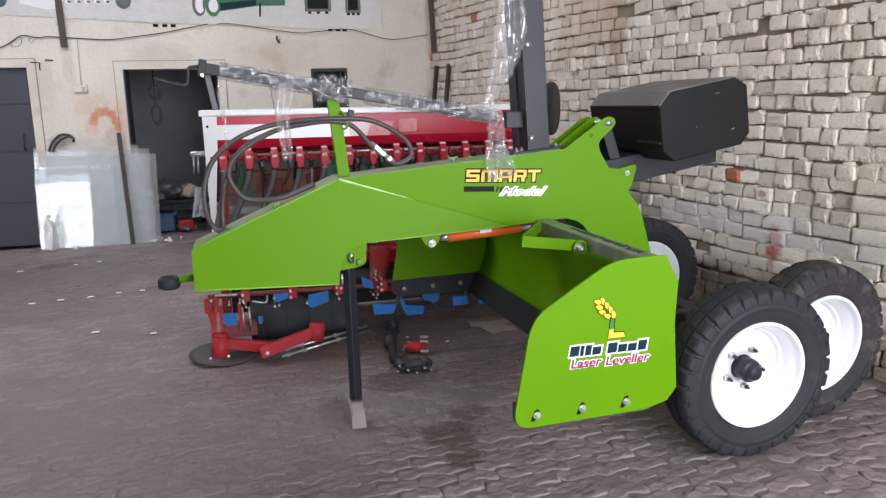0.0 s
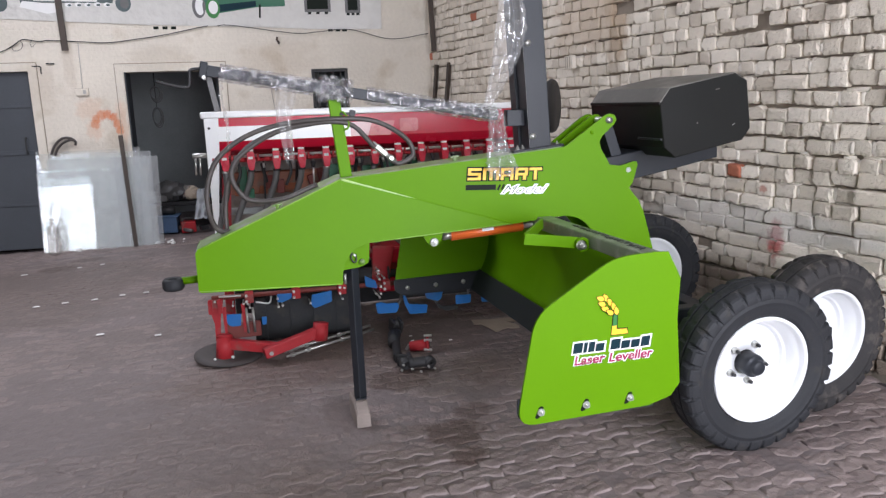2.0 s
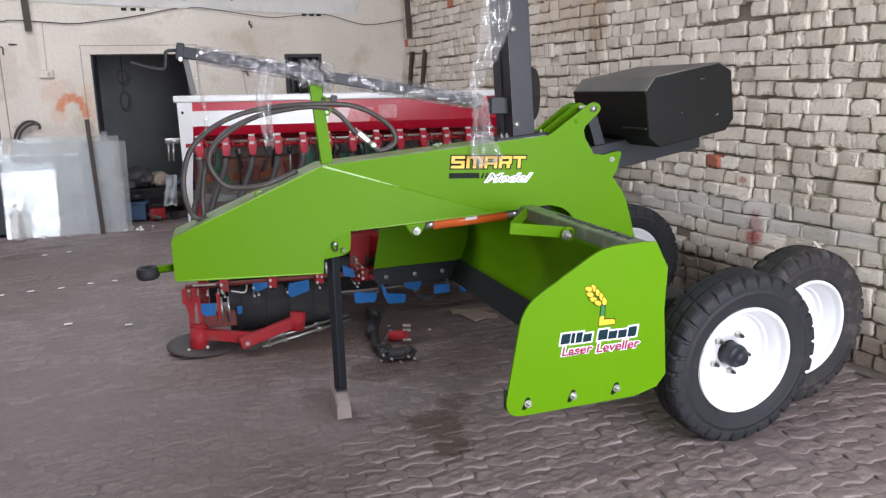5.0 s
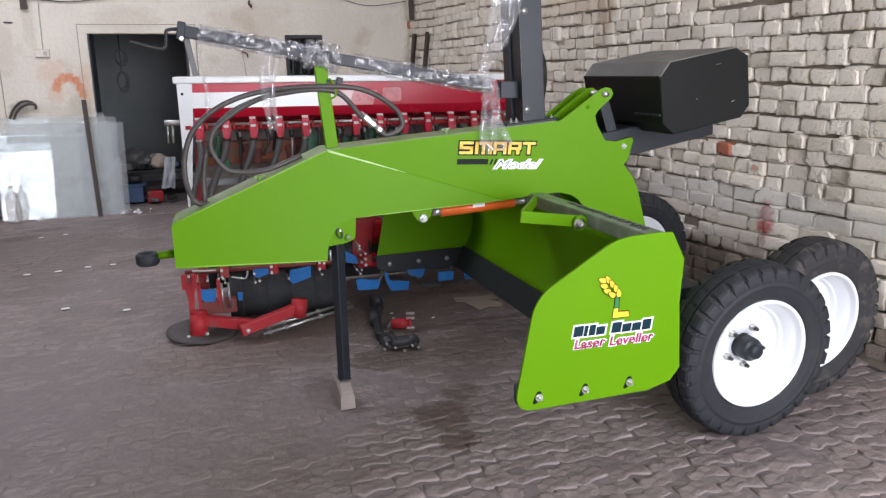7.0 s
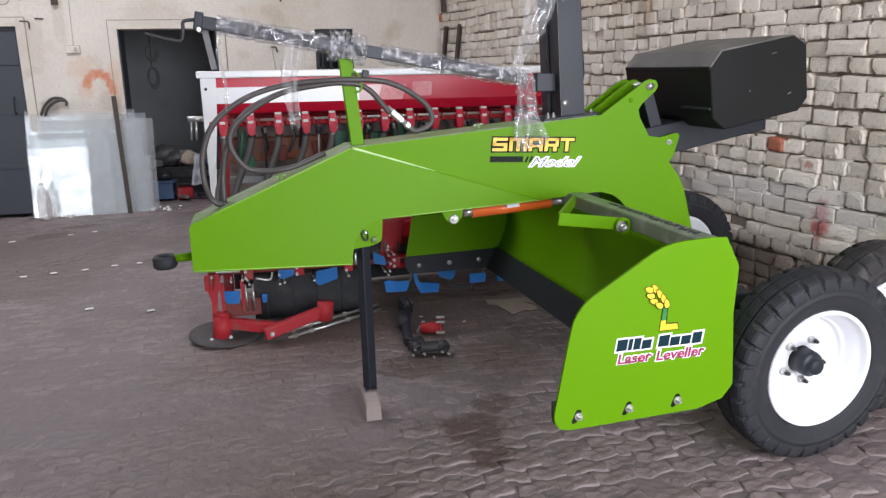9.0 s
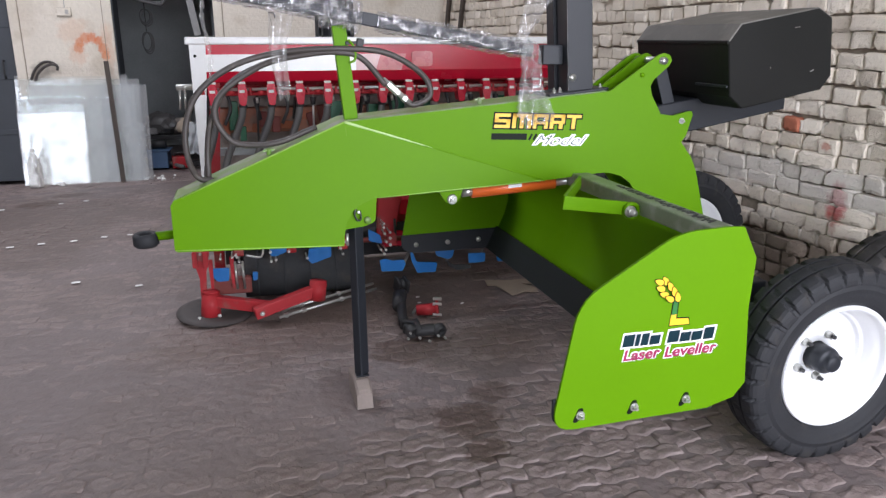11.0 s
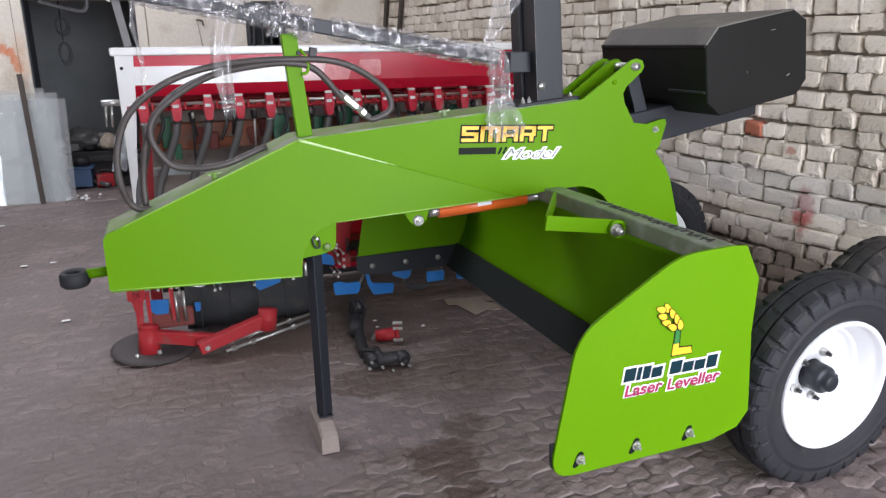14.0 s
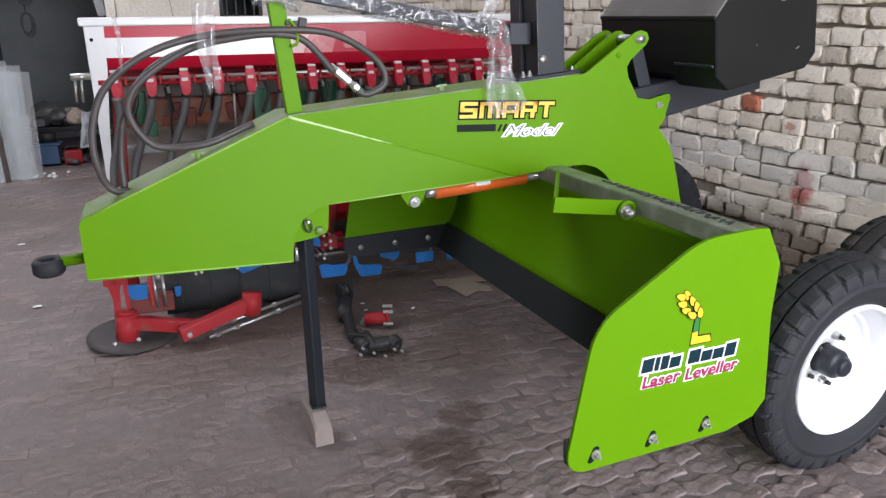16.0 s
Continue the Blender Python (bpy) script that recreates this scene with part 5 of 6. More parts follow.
bpy.data.objects["body"].matrix_basis = pose(0, 0, 0, 90, 0, 0)
part("spout", rod((0, 0, 0.38), (0.01, 0, 0.50), 0.006, 8), FILM, j, "", True)
part("cap", rod((0, 0, 0.36), (0, 0, 0.385), 0.022, 16), PAPER, j)

# clutter inside the store room
def store(name, label, category):
    return wall_thing(name, label, category)


s_ = store("bench_grinder", "dark iron bench grinder on a dusty blue stand", "grinder")
part("stand", box((0.22, 0.22, 0.19), (-3.22, 0.62, 0.045), bevel=0.01), NAVY, s_)
part("shelf", box((0.27, 0.24, 0.015), (-3.22, 0.62, 0.148), bevel=0.003), NAVY, s_)
part("motor", rod((-3.30, 0.64, 0.205), (-3.14, 0.64, 0.205), 0.05, 18), DARK, s_, "", True)
part("wheel", rod((-3.33, 0.64, 0.205), (-3.31, 0.64, 0.205), 0.065, 20), RUSTIRON, s_)
s_ = store("red_toolbox", "dented red metal toolbox", "toolbox")
part("case", box((0.17, 0.14, 0.13), (-2.99, 0.56, 0.01), (0, 0, 12), bevel=0.01), REDDUST, s_)
part("handle", sweep([(-3.05, 0.555, 0.07), (-3.04, 0.555, 0.11), (-2.94, 0.57, 0.11), (-2.93, 0.57, 0.07)], 0.008, 8, 5), DARK, s_, "", True)
def crumple(at, size, seed, rough=0.28, detail=3):
    """A crumpled lump: a soft bag with creases and a flattened foot."""
    bm = bmesh.new()
    bmesh.ops.create_icosphere(bm, subdivisions=detail, radius=1.0)
    for v in bm.verts:
        n = noise.noise(v.co * 1.7 + Vector((seed, 0, 0))) * rough + abs(noise.noise(v.co * 4.5 + Vector((0, seed, 0)))) * rough * 0.6
        v.co *= 1 + n
        v.co.z = max(v.co.z, -0.8)
        v.co = Vector((v.co.x * size[0], v.co.y * size[1], v.co.z * size[2])) + Vector(at)
    return bm


s_ = store("white_cloth", "crumpled white cloth hanging over scrap", "cloth")
bm = bmesh.new()
grid = []
for i in range(15):
    t = i / 14
    row = []
    for k in range(13):
        u = k / 12
        x = (-2.832 - 0.064 * t) * (1 - u) + (-2.714 - 0.034 * t) * u
        row.append(bm.verts.new((x + 0.010 * noise.noise(Vector((u * 3, t * 4, 2))), 0.45 + 0.022 * math.sin(u * 11 + 3 * t) + 0.04 * noise.noise(Vector((u * 4, t * 5, 7))) - 0.04 * t, 0.47 - (0.35 + 0.04 * noise.noise(Vector((u * 5, 1, 3)))) * t)))
    grid.append(row)
for a, b in zip(grid, grid[1:]):
    for k in range(12):
        bm.faces.new((a[k], a[k + 1], b[k + 1], b[k]))
bmesh.ops.solidify(bm, geom=bm.faces[:], thickness=0.012)
part("fold", bm, CLOTH, s_, "", True)
s_ = store("yellow_bag", "crumpled yellowed paper bag on the heap", "bag")
part("bag", crumple((-2.91, 0.62, 0.40), (0.085, 0.08, 0.085), 4.0), CARD, s_)
s_ = store("grey_sack", "dusty grey sack slumped on the bench", "sack")
part("bag", crumple((-3.22, 1.05, 0.40), (0.19, 0.14, 0.13), 9.0), TUBEGREY, s_)
s_ = store("grey_sack", "dusty grey sack slumped on the bench", "sack")
part("bag", crumple((-3.03, 1.08, 0.36), (0.13, 0.12, 0.10), 14.0), HOUSING, s_)
s_ = store("workbench", "dark low bench loaded with scrap iron", "bench")
part("top", box((1.2, 0.5, 0.05), (-2.95, 1.15, 0.25), bevel=0.006), DARK, s_)
for x in (-3.5, -2.4):
    part("leg", box((0.05, 0.45, 0.33), (x, 1.15, 0.06), bevel=0.004), DARK, s_)
rnd = random.Random(11)
for k in range(16):
    s_ = store("scrap_iron", "piece of dark scrap iron in a heap", "scrap")
    s_["group"] = "scrap heap"
    x, y = rnd.uniform(-3.45, -2.75), rnd.uniform(0.45, 1.3)
    z = 0.30 if y > 0.9 else -0.02
    a, b2 = rnd.uniform(0, 6.3), rnd.uniform(0.05, 0.14)
    if k % 2:
        part("piece", rod((x - b2 * math.cos(a), y - b2 * math.sin(a), z), (x + b2 * math.cos(a), y + b2 * math.sin(a), z + rnd.uniform(0.0, 0.08)), rnd.uniform(0.012, 0.03), 10), rnd.choice((DARK, RUSTIRON, TUBEGREY)), s_, "", True)
    else:
        part("piece", box((rnd.uniform(0.06, 0.14), rnd.uniform(0.05, 0.1), rnd.uniform(0.04, 0.10)), (x, y, z + 0.02), (rnd.uniform(-15, 15), rnd.uniform(-15, 15), rnd.uniform(0, 90)), bevel=0.006), rnd.choice((DARK, RUSTIRON, TUBEGREY, NAVY, MAROON, CARD)), s_)
for x, z, rx, rz in ((-3.305, 1.61, 0.056, 0.075), (-3.31, 1.33, 0.050, 0.10)):
    s_ = store("cable_coil", "coil of grey cable hung on the far wall", "cable coil")
    s_["group"] = "hung coils"
    for k in range(3):
        q = 1 + 0.10 * k
        part("loop", sweep([(x + q * rx * math.cos(t * 0.5236) + 0.006 * k, 1.15 + 0.014 * k, z - 0.01 * k + q * rz * math.sin(t * 0.5236)) for t in range(13)], 0.0085, 8, 3), GREYCABLE, s_, "", True)
    part("hanger", span((x, 1.17, z + rz - 0.01), (x, 1.17, 3.0), 0.008, 0.008), DARK, s_)

# rods in the corner and small things on the brick wall
for y0, y1, z1, dy in ((8.90, 8.74, 1.80, 0), (8.55, 8.35, 1.80, 0)):
    r_ = tagged(part("leaning_bar", span((2.45, y0 + 0.06, 0.0), (2.585, y1, z1), 0.05, 0.03, bevel=0.003), RUSTIRON), "dark angle-iron bar leaning in the corner", "iron bar", group="bars in the corner")
tagged(part("wall_pipe", span((2.575, 8.78, 1.95), (2.575, 8.90, 3.95), 0.05, 0.04, bevel=0.003), RUSTIRON), "dark steel strip fixed high on the brick wall", "pipe")
k_ = thing("junction_box", "dull cream square junction box on the brick wall", "junction box")
part("case", box((0.035, 0.12, 0.10), (2.585, 5.80, 1.65), bevel=0.005), PLASTER, k_)
for y in (5.775, 5.81, 5.835):
    part("groove", box((0.002, 0.006, 0.085), (2.5665, y, 1.65)), DARK_EDGE, k_, "dark upright groove")

# ---- the seed drill ----
dr = thing("seed_drill", "red and white tractor seed drill with rotor and seed tubes", "seed drill", pose(-0.2, 5.32, 0, 0, 1.2, -6))
L = 2.14
lid = part("lid", box((L + 0.075, 0.50, 0.038), (L / 2 - 0.0105, 0.22, 1.402), bevel=0.008), WHITE, dr, "white hopper lid")
part("hopper", shell([(0.0, 1.382), (0.0, 1.30), (0.0, 1.245), (0.035, 1.19), (0.12, 1.165)], 0.0, 1.0, 0.003), RED, dr)
hop = bpy.data.objects["hopper"]
me = hop.data
for v in me.vertices:
    v.co = Vector((v.co.y * L, v.co.x, v.co.z))
part("hopper_back", box((L, 0.01, 0.30), (L / 2, 0.44, 1.24)), RED, dr)
part("stripe", box((0.80, 0.002, 0.088), (0.445, -0.006, 1.288)), WHITE, dr, "white stripe on the hopper")
# pink plates painted in for the gloss on the hopper front
part("stripe_fade", plate([(0.845, 1.244), (0.955, 1.244), (0.985, 1.332), (0.845, 1.332)], -0.007, -0.005), PALEPINK, dr, "pale pink gloss painted beyond the stripe")
part("stripe_fade", plate([(0.956, 1.244), (1.10, 1.244), (1.13, 1.332), (0.986, 1.332)], -0.007, -0.005), FADEPINK, dr, "soft red gloss painted beyond the stripe")
part("badge", plate(rounded([(1.16, 1.262, 0.02), (1.28, 1.262, 0.02), (1.28, 1.345, 0.02), (1.16, 1.345, 0.02)]), -0.0105, -0.008), FADEPINK, dr, "pale square badge")
end = part("end_panel", plate(rounded([(-0.03, 1.384, 0.0), (0.055, 1.384, 0.0), (0.046, 1.19, 0.0), (0.022, 0.93, 0.02), (-0.002, 0.60, 0.02), (-0.022, 0.62, 0.02)]), -0.012, 0.0, bevel=0.002), WHITE, dr, "white end panel")
part("end_side", box((0.008, 0.44, 0.30), (-0.012, 0.215, 1.235)), WHITE, dr)
part("rivet", rod((-0.003, -0.012, 1.325), (-0.003, -0.016, 1.325), 0.008, 10), BLACKV, end)
part("inner_panel", box((0.055, 0.01, 0.66), (0.060, 0.06, 0.87), (0, 4, 0)), REDDUST, dr, "dark red inner end panel")
part("feed_shaft", rod((0.06, 0.0, 1.125), (L, 0.0, 1.125), 0.010, 10), REDDUST, dr, "", True)
part("feed_rod", rod((0.05, -0.012, 1.150), (L, -0.012, 1.150), 0.0085, 10), CHROME, dr, "bright feed rod", True)
part("crank_pin", rod((-0.112, 0.0, 1.165), (-0.03, 0.0, 1.165), 0.015, 12), CHROME, dr, "chrome drive pin", True)
for x in (-0.096, -0.070):
    part("chain_rod", rod((x, 0.0, 1.16), (x - 0.004, 0.0, 1.05), 0.006, 8), CHROME, dr, "", True)
rnd = random.Random(5)
cup = None
for k in range(14):
    x = 0.072 + 0.1525 * k
    bm = bmesh.new()
    plate(rounded([(-0.020, 1.178, 0.004), (0.020, 1.178, 0.004), (0.022, 1.150, 0.004), (-0.022, 1.150, 0.004)]), -0.030, 0.03, bm, bevel=0.003)
    plate(rounded([(-0.022, 1.158, 0.006), (0.024, 1.158, 0.006), (0.027, 1.125, 0.010), (0.017, 1.066, 0.006), (-0.014, 1.066, 0.006), (-0.023, 1.115, 0.010)]), -0.040, 0.04, bm, bevel=0.006)
    m_ = part("metering_cup", bm, RED, dr, "red seed metering cup")
    m_.matrix_basis = pose(x, 0, 0)
    part("cap", box((0.038, 0.026, 0.012), (0, -0.014, 1.184), bevel=0.004), PAPER, m_, "white plastic cap")
    part("label", box((0.028, 0.002, 0.015), (-0.001, -0.0412, 1.140)), PAPER, m_, "small white sticker")
    part("collar", rod((-0.072, 0, 1.135), (-0.04, 0, 1.135), 0.017, 10), REDDUST, m_, "", True)
    part("flange", box((0.012, 0.05, 0.04), (0.044, 0, 1.14), bevel=0.003), REDDUST, m_)
    sag = rnd.uniform(-0.02, 0.03)
    if k == 0:
        pts = [(x, 0.0, 1.07), (x, 0.0, 0.96), (x - 0.03, 0.0, 0.84), (x - 0.06, 0.0, 0.74), (x - 0.07, -0.02, 0.55)]
    else:
        pts = [(x, 0.0, 1.07), (x - 0.015, 0.0, 0.99), (x - 0.07 + sag * 0.4, 0.01, 0.87), (x - 0.13 + sag, 0.0, 0.74), (x - 0.17 + sag, -0.03, 0.54)]
    part("tube_clip", rod((x, 0, 1.052), (x, 0, 1.066), 0.0225, 16), CHROME if k % 4 == 0 else DARK, m_, "", True).matrix_basis = pose(-x, 0, 0)
    part("seed_tube", sweep(pts, 0.0200, 10, 6, wobble=0.03), TUBEGREY, dr, "grey ribbed seed tube", True)
    if k % 2 or k > 8:
        part("lever", rod((x + 0.075, 0.03, 1.14), (x + 0.07, 0.03, 0.86), 0.006, 8), CHROME if k % 3 == 0 else DARK, dr, "", True)
        part("lever_knob", rod((x + 0.072, 0.02, 1.10), (x + 0.072, 0.02, 1.06), 0.018, 8, 0.012), DARK, dr, "", True)
    else:
        part("lever", sweep([(x + 0.07, 0.03, 1.13), (x + 0.085, 0.0, 1.05), (x + 0.05, 0.0, 0.96)], 0.009, 8, 5), DARK, dr, "", True)
part("cross_beam", box((L - 0.1, 0.08, 0.14), (L / 2, 0.22, 0.965), bevel=0.01), RUSTBEAM, dr, "rusty red-brown cross beam")
part("cross_beam", box((L - 0.1, 0.06, 0.04), (L / 2, 0.12, 0.80), bevel=0.006), GREYPAINT, dr, "pale grey lower rail")
for x, w_, z, h_ in ((0.17, 0.05, 1.0, 0.16), (0.215, 0.035, 0.90, 0.08), (0.748, 0.085, 0.995, 0.15), (0.95, 0.06, 0.98, 0.14), (1.10, 0.10, 1.02, 0.15), (1.27, 0.08, 1.0, 0.16), (1.75, 0.12, 1.0, 0.17)):
    part("side_guard", box((w_, 0.02, h_), (x, 0.10, z), bevel=0.004), DGREEN, dr, "dark green guard")
for x, z in ((0.33, 0.97), (0.40, 0.94), (0.60, 0.96), (0.66, 1.0)):
    part("beam_bracket", box((0.045, 0.03, 0.09), (x, 0.165, z), (0, rnd.uniform(-14, 14), 0), bevel=0.006), MAROON, dr)
for k in range(9):
    x = 0.30 + 0.19 * k + rnd.uniform(-0.03, 0.03)
    part("agitator_arm", span((x, 0.02, 1.10), (x + rnd.uniform(-0.02, 0.03), 0.05, 0.98), 0.012, 0.018), DARK, dr)
    part("spring_clip", rod((x + 0.012, 0.0, 1.105), (x + 0.016, 0.0, 1.075), 0.008, 8), CHROME, dr, "bright spring clip", True)
for x, z, w_, h_ in ((0.125, 0.93, 0.03, 0.08), (0.29, 0.92, 0.05, 0.05), (0.47, 0.935, 0.09, 0.045), (0.57, 0.99, 0.04, 0.05), (0.68, 0.92, 0.05, 0.05)):
    part("rust_plate", box((w_, 0.012, h_), (x, 0.172, z), (0, rnd.uniform(-8, 8), 0), bevel=0.003), RUSTORANGE, dr, "orange rusted plate")
part("rear_housing", box((L - 0.1, 0.06, 1.0), (L / 2, 0.50, 0.72), bevel=0.01), HOUSING, dr)
# added dark sheet that keeps the floor beneath the drill in shade
part("rear_flap", box((L - 0.1, 0.02, 0.30), (L / 2, 0.46, 0.19), bevel=0.004), ROLLER, dr, "dark sheet added behind the drill for the shade beneath it")
part("drive_disc", lathe([(0.0, -0.02), (0.175, -0.02), (0.185, 0.0), (0.175, 0.02), (0.0, 0.02)], 40), DARK, dr, "black chain guard disc", True)
bpy.data.objects["drive_disc"].matrix_basis = pose(2.27, 0.15, 1.385, 0, 0, 52)

# rotor, tubes and blades of the drill
part("main_tube", rod((-0.06, -0.35, 0.366), (1.25, -0.35, 0.356), 0.014, 14), MAROON, dr, "dark red tie tube", True)
gb = part("gearbox", box((0.16, 0.20, 0.30), (1.02, -0.06, 0.405), bevel=0.012), REDDUST, dr, "dusty red gearbox housing")
part("gearbox_front", plate([(0.915, 0.572), (1.050, 0.562), (1.000, 0.290), (0.900, 0.300)], -0.212, -0.192, bevel=0.004), REDDUST, gb, "dusty red front plate")
part("gearbox_lid", box((0.19, 0.24, 0.10), (1.02, -0.08, 0.50), bevel=0.012), RED, gb, "bright red gearbox lid")
part("gearbox_foot", box((0.12, 0.22, 0.085), (1.00, -0.10, 0.315), bevel=0.01), RED, gb)
for k in range(7):
    x = 0.15 + 0.27 * k
    c_ = part("clamp", box((0.05, 0.07, 0.06), (x, -0.36, 0.357), bevel=0.006), REDDUST, dr, "red tine clamp")
    for dz in (-0.018, 0.018):
        part("clamp_bolt", rod((x - 0.015, -0.395, 0.357 + dz), (x - 0.015, -0.41, 0.357 + dz), 0.008, 8), CHROME, c_)
for x, z in ((-0.041, 0.354), (-0.012, 0.351), (0.057, 0.322), (0.116, 0.327), (0.140, 0.325), (0.150, 0.301), (0.310, 0.338), (0.312, 0.290), (0.337, 0.295), (0.498, 0.294), (0.688, 0.303), (0.703, 0.368), (0.893, 0.313), (0.922, 0.309), (0.913, 0.455), (0.912, 0.435), (0.917, 0.40), (0.946, 0.405), (0.924, 0.354), (0.913, 0.287)):
    bm = rod((x, -0.385, z), (x, -0.400, z), 0.0075, 6)
    rod((x, -0.30, z), (x, -0.387, z), 0.0045, 8, bm=bm)
    part("tine_bolt", bm, CHROME, dr, "bright bolt", False)
hp = part("hanger_plate", plate(rounded([(-0.075, 0.362, 0.0), (0.005, 0.362, 0.0), (-0.006, 0.30, 0.02), (-0.018, 0.25, 0.01), (-0.024, 0.12, 0.0), (-0.055, 0.12, 0.0), (-0.052, 0.22, 0.01), (-0.072, 0.30, 0.01)]), -0.39, -0.372, bevel=0.002), REDDUST, dr, "red end hanger")
for x in (-0.068, -0.015):
    part("clevis", plate(rounded([(x - 0.012, 0.37, 0.01), (x + 0.012, 0.37, 0.01), (x + 0.012, 0.285, 0.01), (x - 0.012, 0.285, 0.01)]), -0.415, -0.39, bevel=0.002), REDDUST, hp)
for x, z1 in ((0.006, 0.264), (0.113, 0.273)):
    part("hanger_plate", plate(rounded([(x - 0.012, z1 + 0.05, 0), (x + 0.010, z1 + 0.05, 0), (x + 0.008, 0.155, 0.01), (x - 0.006, 0.155, 0.01)]), -0.38, -0.366), REDDUST, dr)
part("base_channel", box((0.20, 0.05, 0.085), (0.105, -0.33, 0.155), bevel=0.006), MAROON, dr, "dark red channel")
for x in (0.165, 0.128):
    part("tie_rod", rod((x, -0.39, 0.30), (x + 0.004, -0.39, 0.15), 0.0065, 8), CHROME, dr, "bright tie rod", True)
roller = part("press_roller", rod((0.17, -0.16, 0.165), (0.80, -0.16, 0.165), 0.135, 32), ROLLER, dr, "black rubber press roller", True)
for k in range(4):
    bm = lathe([(0.134, -0.006), (0.138, -0.003), (0.138, 0.003), (0.134, 0.006)], 28)
    rg = part("ring", bm, ROLLER, roller, "", True)
    rg.matrix_basis = pose(0.24 + 0.14 * k, -0.16, 0.165, 0, 0, 90)


def blade(corners, shank=(), material=BLUE, lean=-0.06):
    """A forged rotor blade: a thick flat foot with rounded corners, hollowed towards the ends, on a bent shank."""
    outline = rounded([(x, z, 0.008) for x, z in corners], 3)
    zm = sum(z for _, z in outline) / len(outline)
    xm = sum(x for x, _ in outline) / len(outline)
    bm = plate(outline, -0.372, -0.362, bevel=0.0015)
    bmesh.ops.bisect_plane(bm, geom=bm.verts[:] + bm.edges[:] + bm.faces[:], plane_co=(xm, 0, 0), plane_no=(1, 0, 0))
    for v in bm.verts:
        v.co.y += lean * (v.co.z - zm) + 1.2 * (v.co.x - xm) ** 2
    bld = part("rotor_blade", bm, material, dr, "blue curved rotor blade" if material is BLUE else "bare dark rotor blade")
    if shank:
        part("shank", sweep(shank, 0.009, 8, 5), TUBEGREY, bld, "grey steel shank", True)


blade([(0.004, 0.267), (0.097, 0.262), (0.092, 0.190), (0.036, 0.191), (0.018, 0.208)])
blade([(0.210, 0.232), (0.242, 0.230), (0.236, 0.184), (0.214, 0.182)])
blade([(0.309, 0.360), (0.431, 0.356), (0.407, 0.333), (0.336, 0.307), (0.308, 0.312)])
blade([(0.511, 0.336), (0.630, 0.353), (0.629, 0.284), (0.524, 0.252), (0.503, 0.275)])
blade([(0.831, 0.424), (0.897, 0.388), (0.907, 0.337), (0.834, 0.356)])
blade([(0.891, 0.244), (0.922, 0.251), (0.959, 0.238), (1.028, 0.237), (1.037, 0.210), (1.019, 0.174), (0.900, 0.177)], [(1.026, -0.36, 0.222), (1.046, -0.35, 0.245), (1.062, -0.32, 0.275)])
blade([(1.060, 0.279), (1.077, 0.277), (1.094, 0.222), (1.218, 0.203), (1.211, 0.150), (1.101, 0.156), (1.071, 0.220)], [(1.068, -0.36, 0.270), (1.085, -0.34, 0.287), (1.12, -0.28, 0.300)])
blade([(1.200, 0.285), (1.317, 0.287), (1.305, 0.236), (1.283, 0.222), (1.212, 0.245)], [(1.305, -0.36, 0.270), (1.325, -0.33, 0.290), (1.33, -0.25, 0.32)])
blade([(1.270, 0.220), (1.298, 0.190), (1.413, 0.178), (1.413, 0.156), (1.334, 0.154), (1.282, 0.180)], [(1.275, -0.36, 0.212), (1.262, -0.33, 0.245), (1.26, -0.26, 0.30)], ROLLER)
blade([(1.396, 0.248), (1.497, 0.245), (1.496, 0.191), (1.399, 0.188)], [(1.48, -0.36, 0.240), (1.49, -0.33, 0.268), (1.49, -0.25, 0.31)])
blade([(1.560, 0.250), (1.680, 0.246), (1.672, 0.182), (1.570, 0.186)], [(1.57, -0.36, 0.245), (1.56, -0.33, 0.27), (1.56, -0.25, 0.31)])
part("bent_rod", sweep([(0.185, -0.40, 0.333), (0.250, -0.40, 0.318), (0.268, -0.40, 0.328), (0.275, -0.38, 0.354)], 0.0055, 8, 5), CHROME, dr, "bright bent rod", True)
part("clamp_strap", box((0.125, 0.010, 0.010), (0.043, -0.372, 0.374), (0, 2, 0), bevel=0.002), CHROME, dr, "bright strap on the tie tube")
part("rotor_shaft", rod((0.1, -0.12, 0.36), (L, -0.12, 0.36), 0.06, 18), DARK, dr, "dark rotor shaft", True)
for k in range(9):
    part("rotor_flange", rod((0.25 + 0.25 * k, -0.12, 0.36), (0.262 + 0.25 * k, -0.12, 0.36), 0.12, 20), DARK, dr)
for x in (0.02, L - 0.02):
    part("ground_leg", box((0.06, 0.08, 0.62), (x, 0.32, 0.27), bevel=0.006), REDDUST, dr)

# ---- loose parts on the floor ----
op = thing("disc_opener", "red furrow opener arm lying on a dark steel disc", "disc opener", pose(-0.228, 4.97, 0))
part("disc", lathe([(0.0, 0.005), (0.16, 0.020), (0.197, 0.010), (0.197, 0.004), (0.16, 0.012), (0.0, 0.0)], 48), DISCIRON, op, "dark concave steel disc", True)
bpy.data.objects["disc"].matrix_basis = pose(0.0, 0.0, 0.016, 94, 3, 0)
part("socket", rod((-0.025, -0.05, 0.015), (-0.015, -0.04, 0.145), 0.052, 20, 0.045), REDDUST, op, "red tapered socket", True)
part("socket_cap", rod((-0.015, -0.04, 0.145), (-0.014, -0.039, 0.158), 0.048, 20, 0.03), REDDUST, op, "", True)
for dx in (-0.065, 0.035):
    bolt(op, (-0.02 + dx, -0.095, 0.03), r=0.006)
part("lower_arm", span((0.0, -0.05, 0.10), (0.26, -0.20, 0.075), 0.045, 0.06, bevel=0.006), REDDUST, op, "red lower arm")
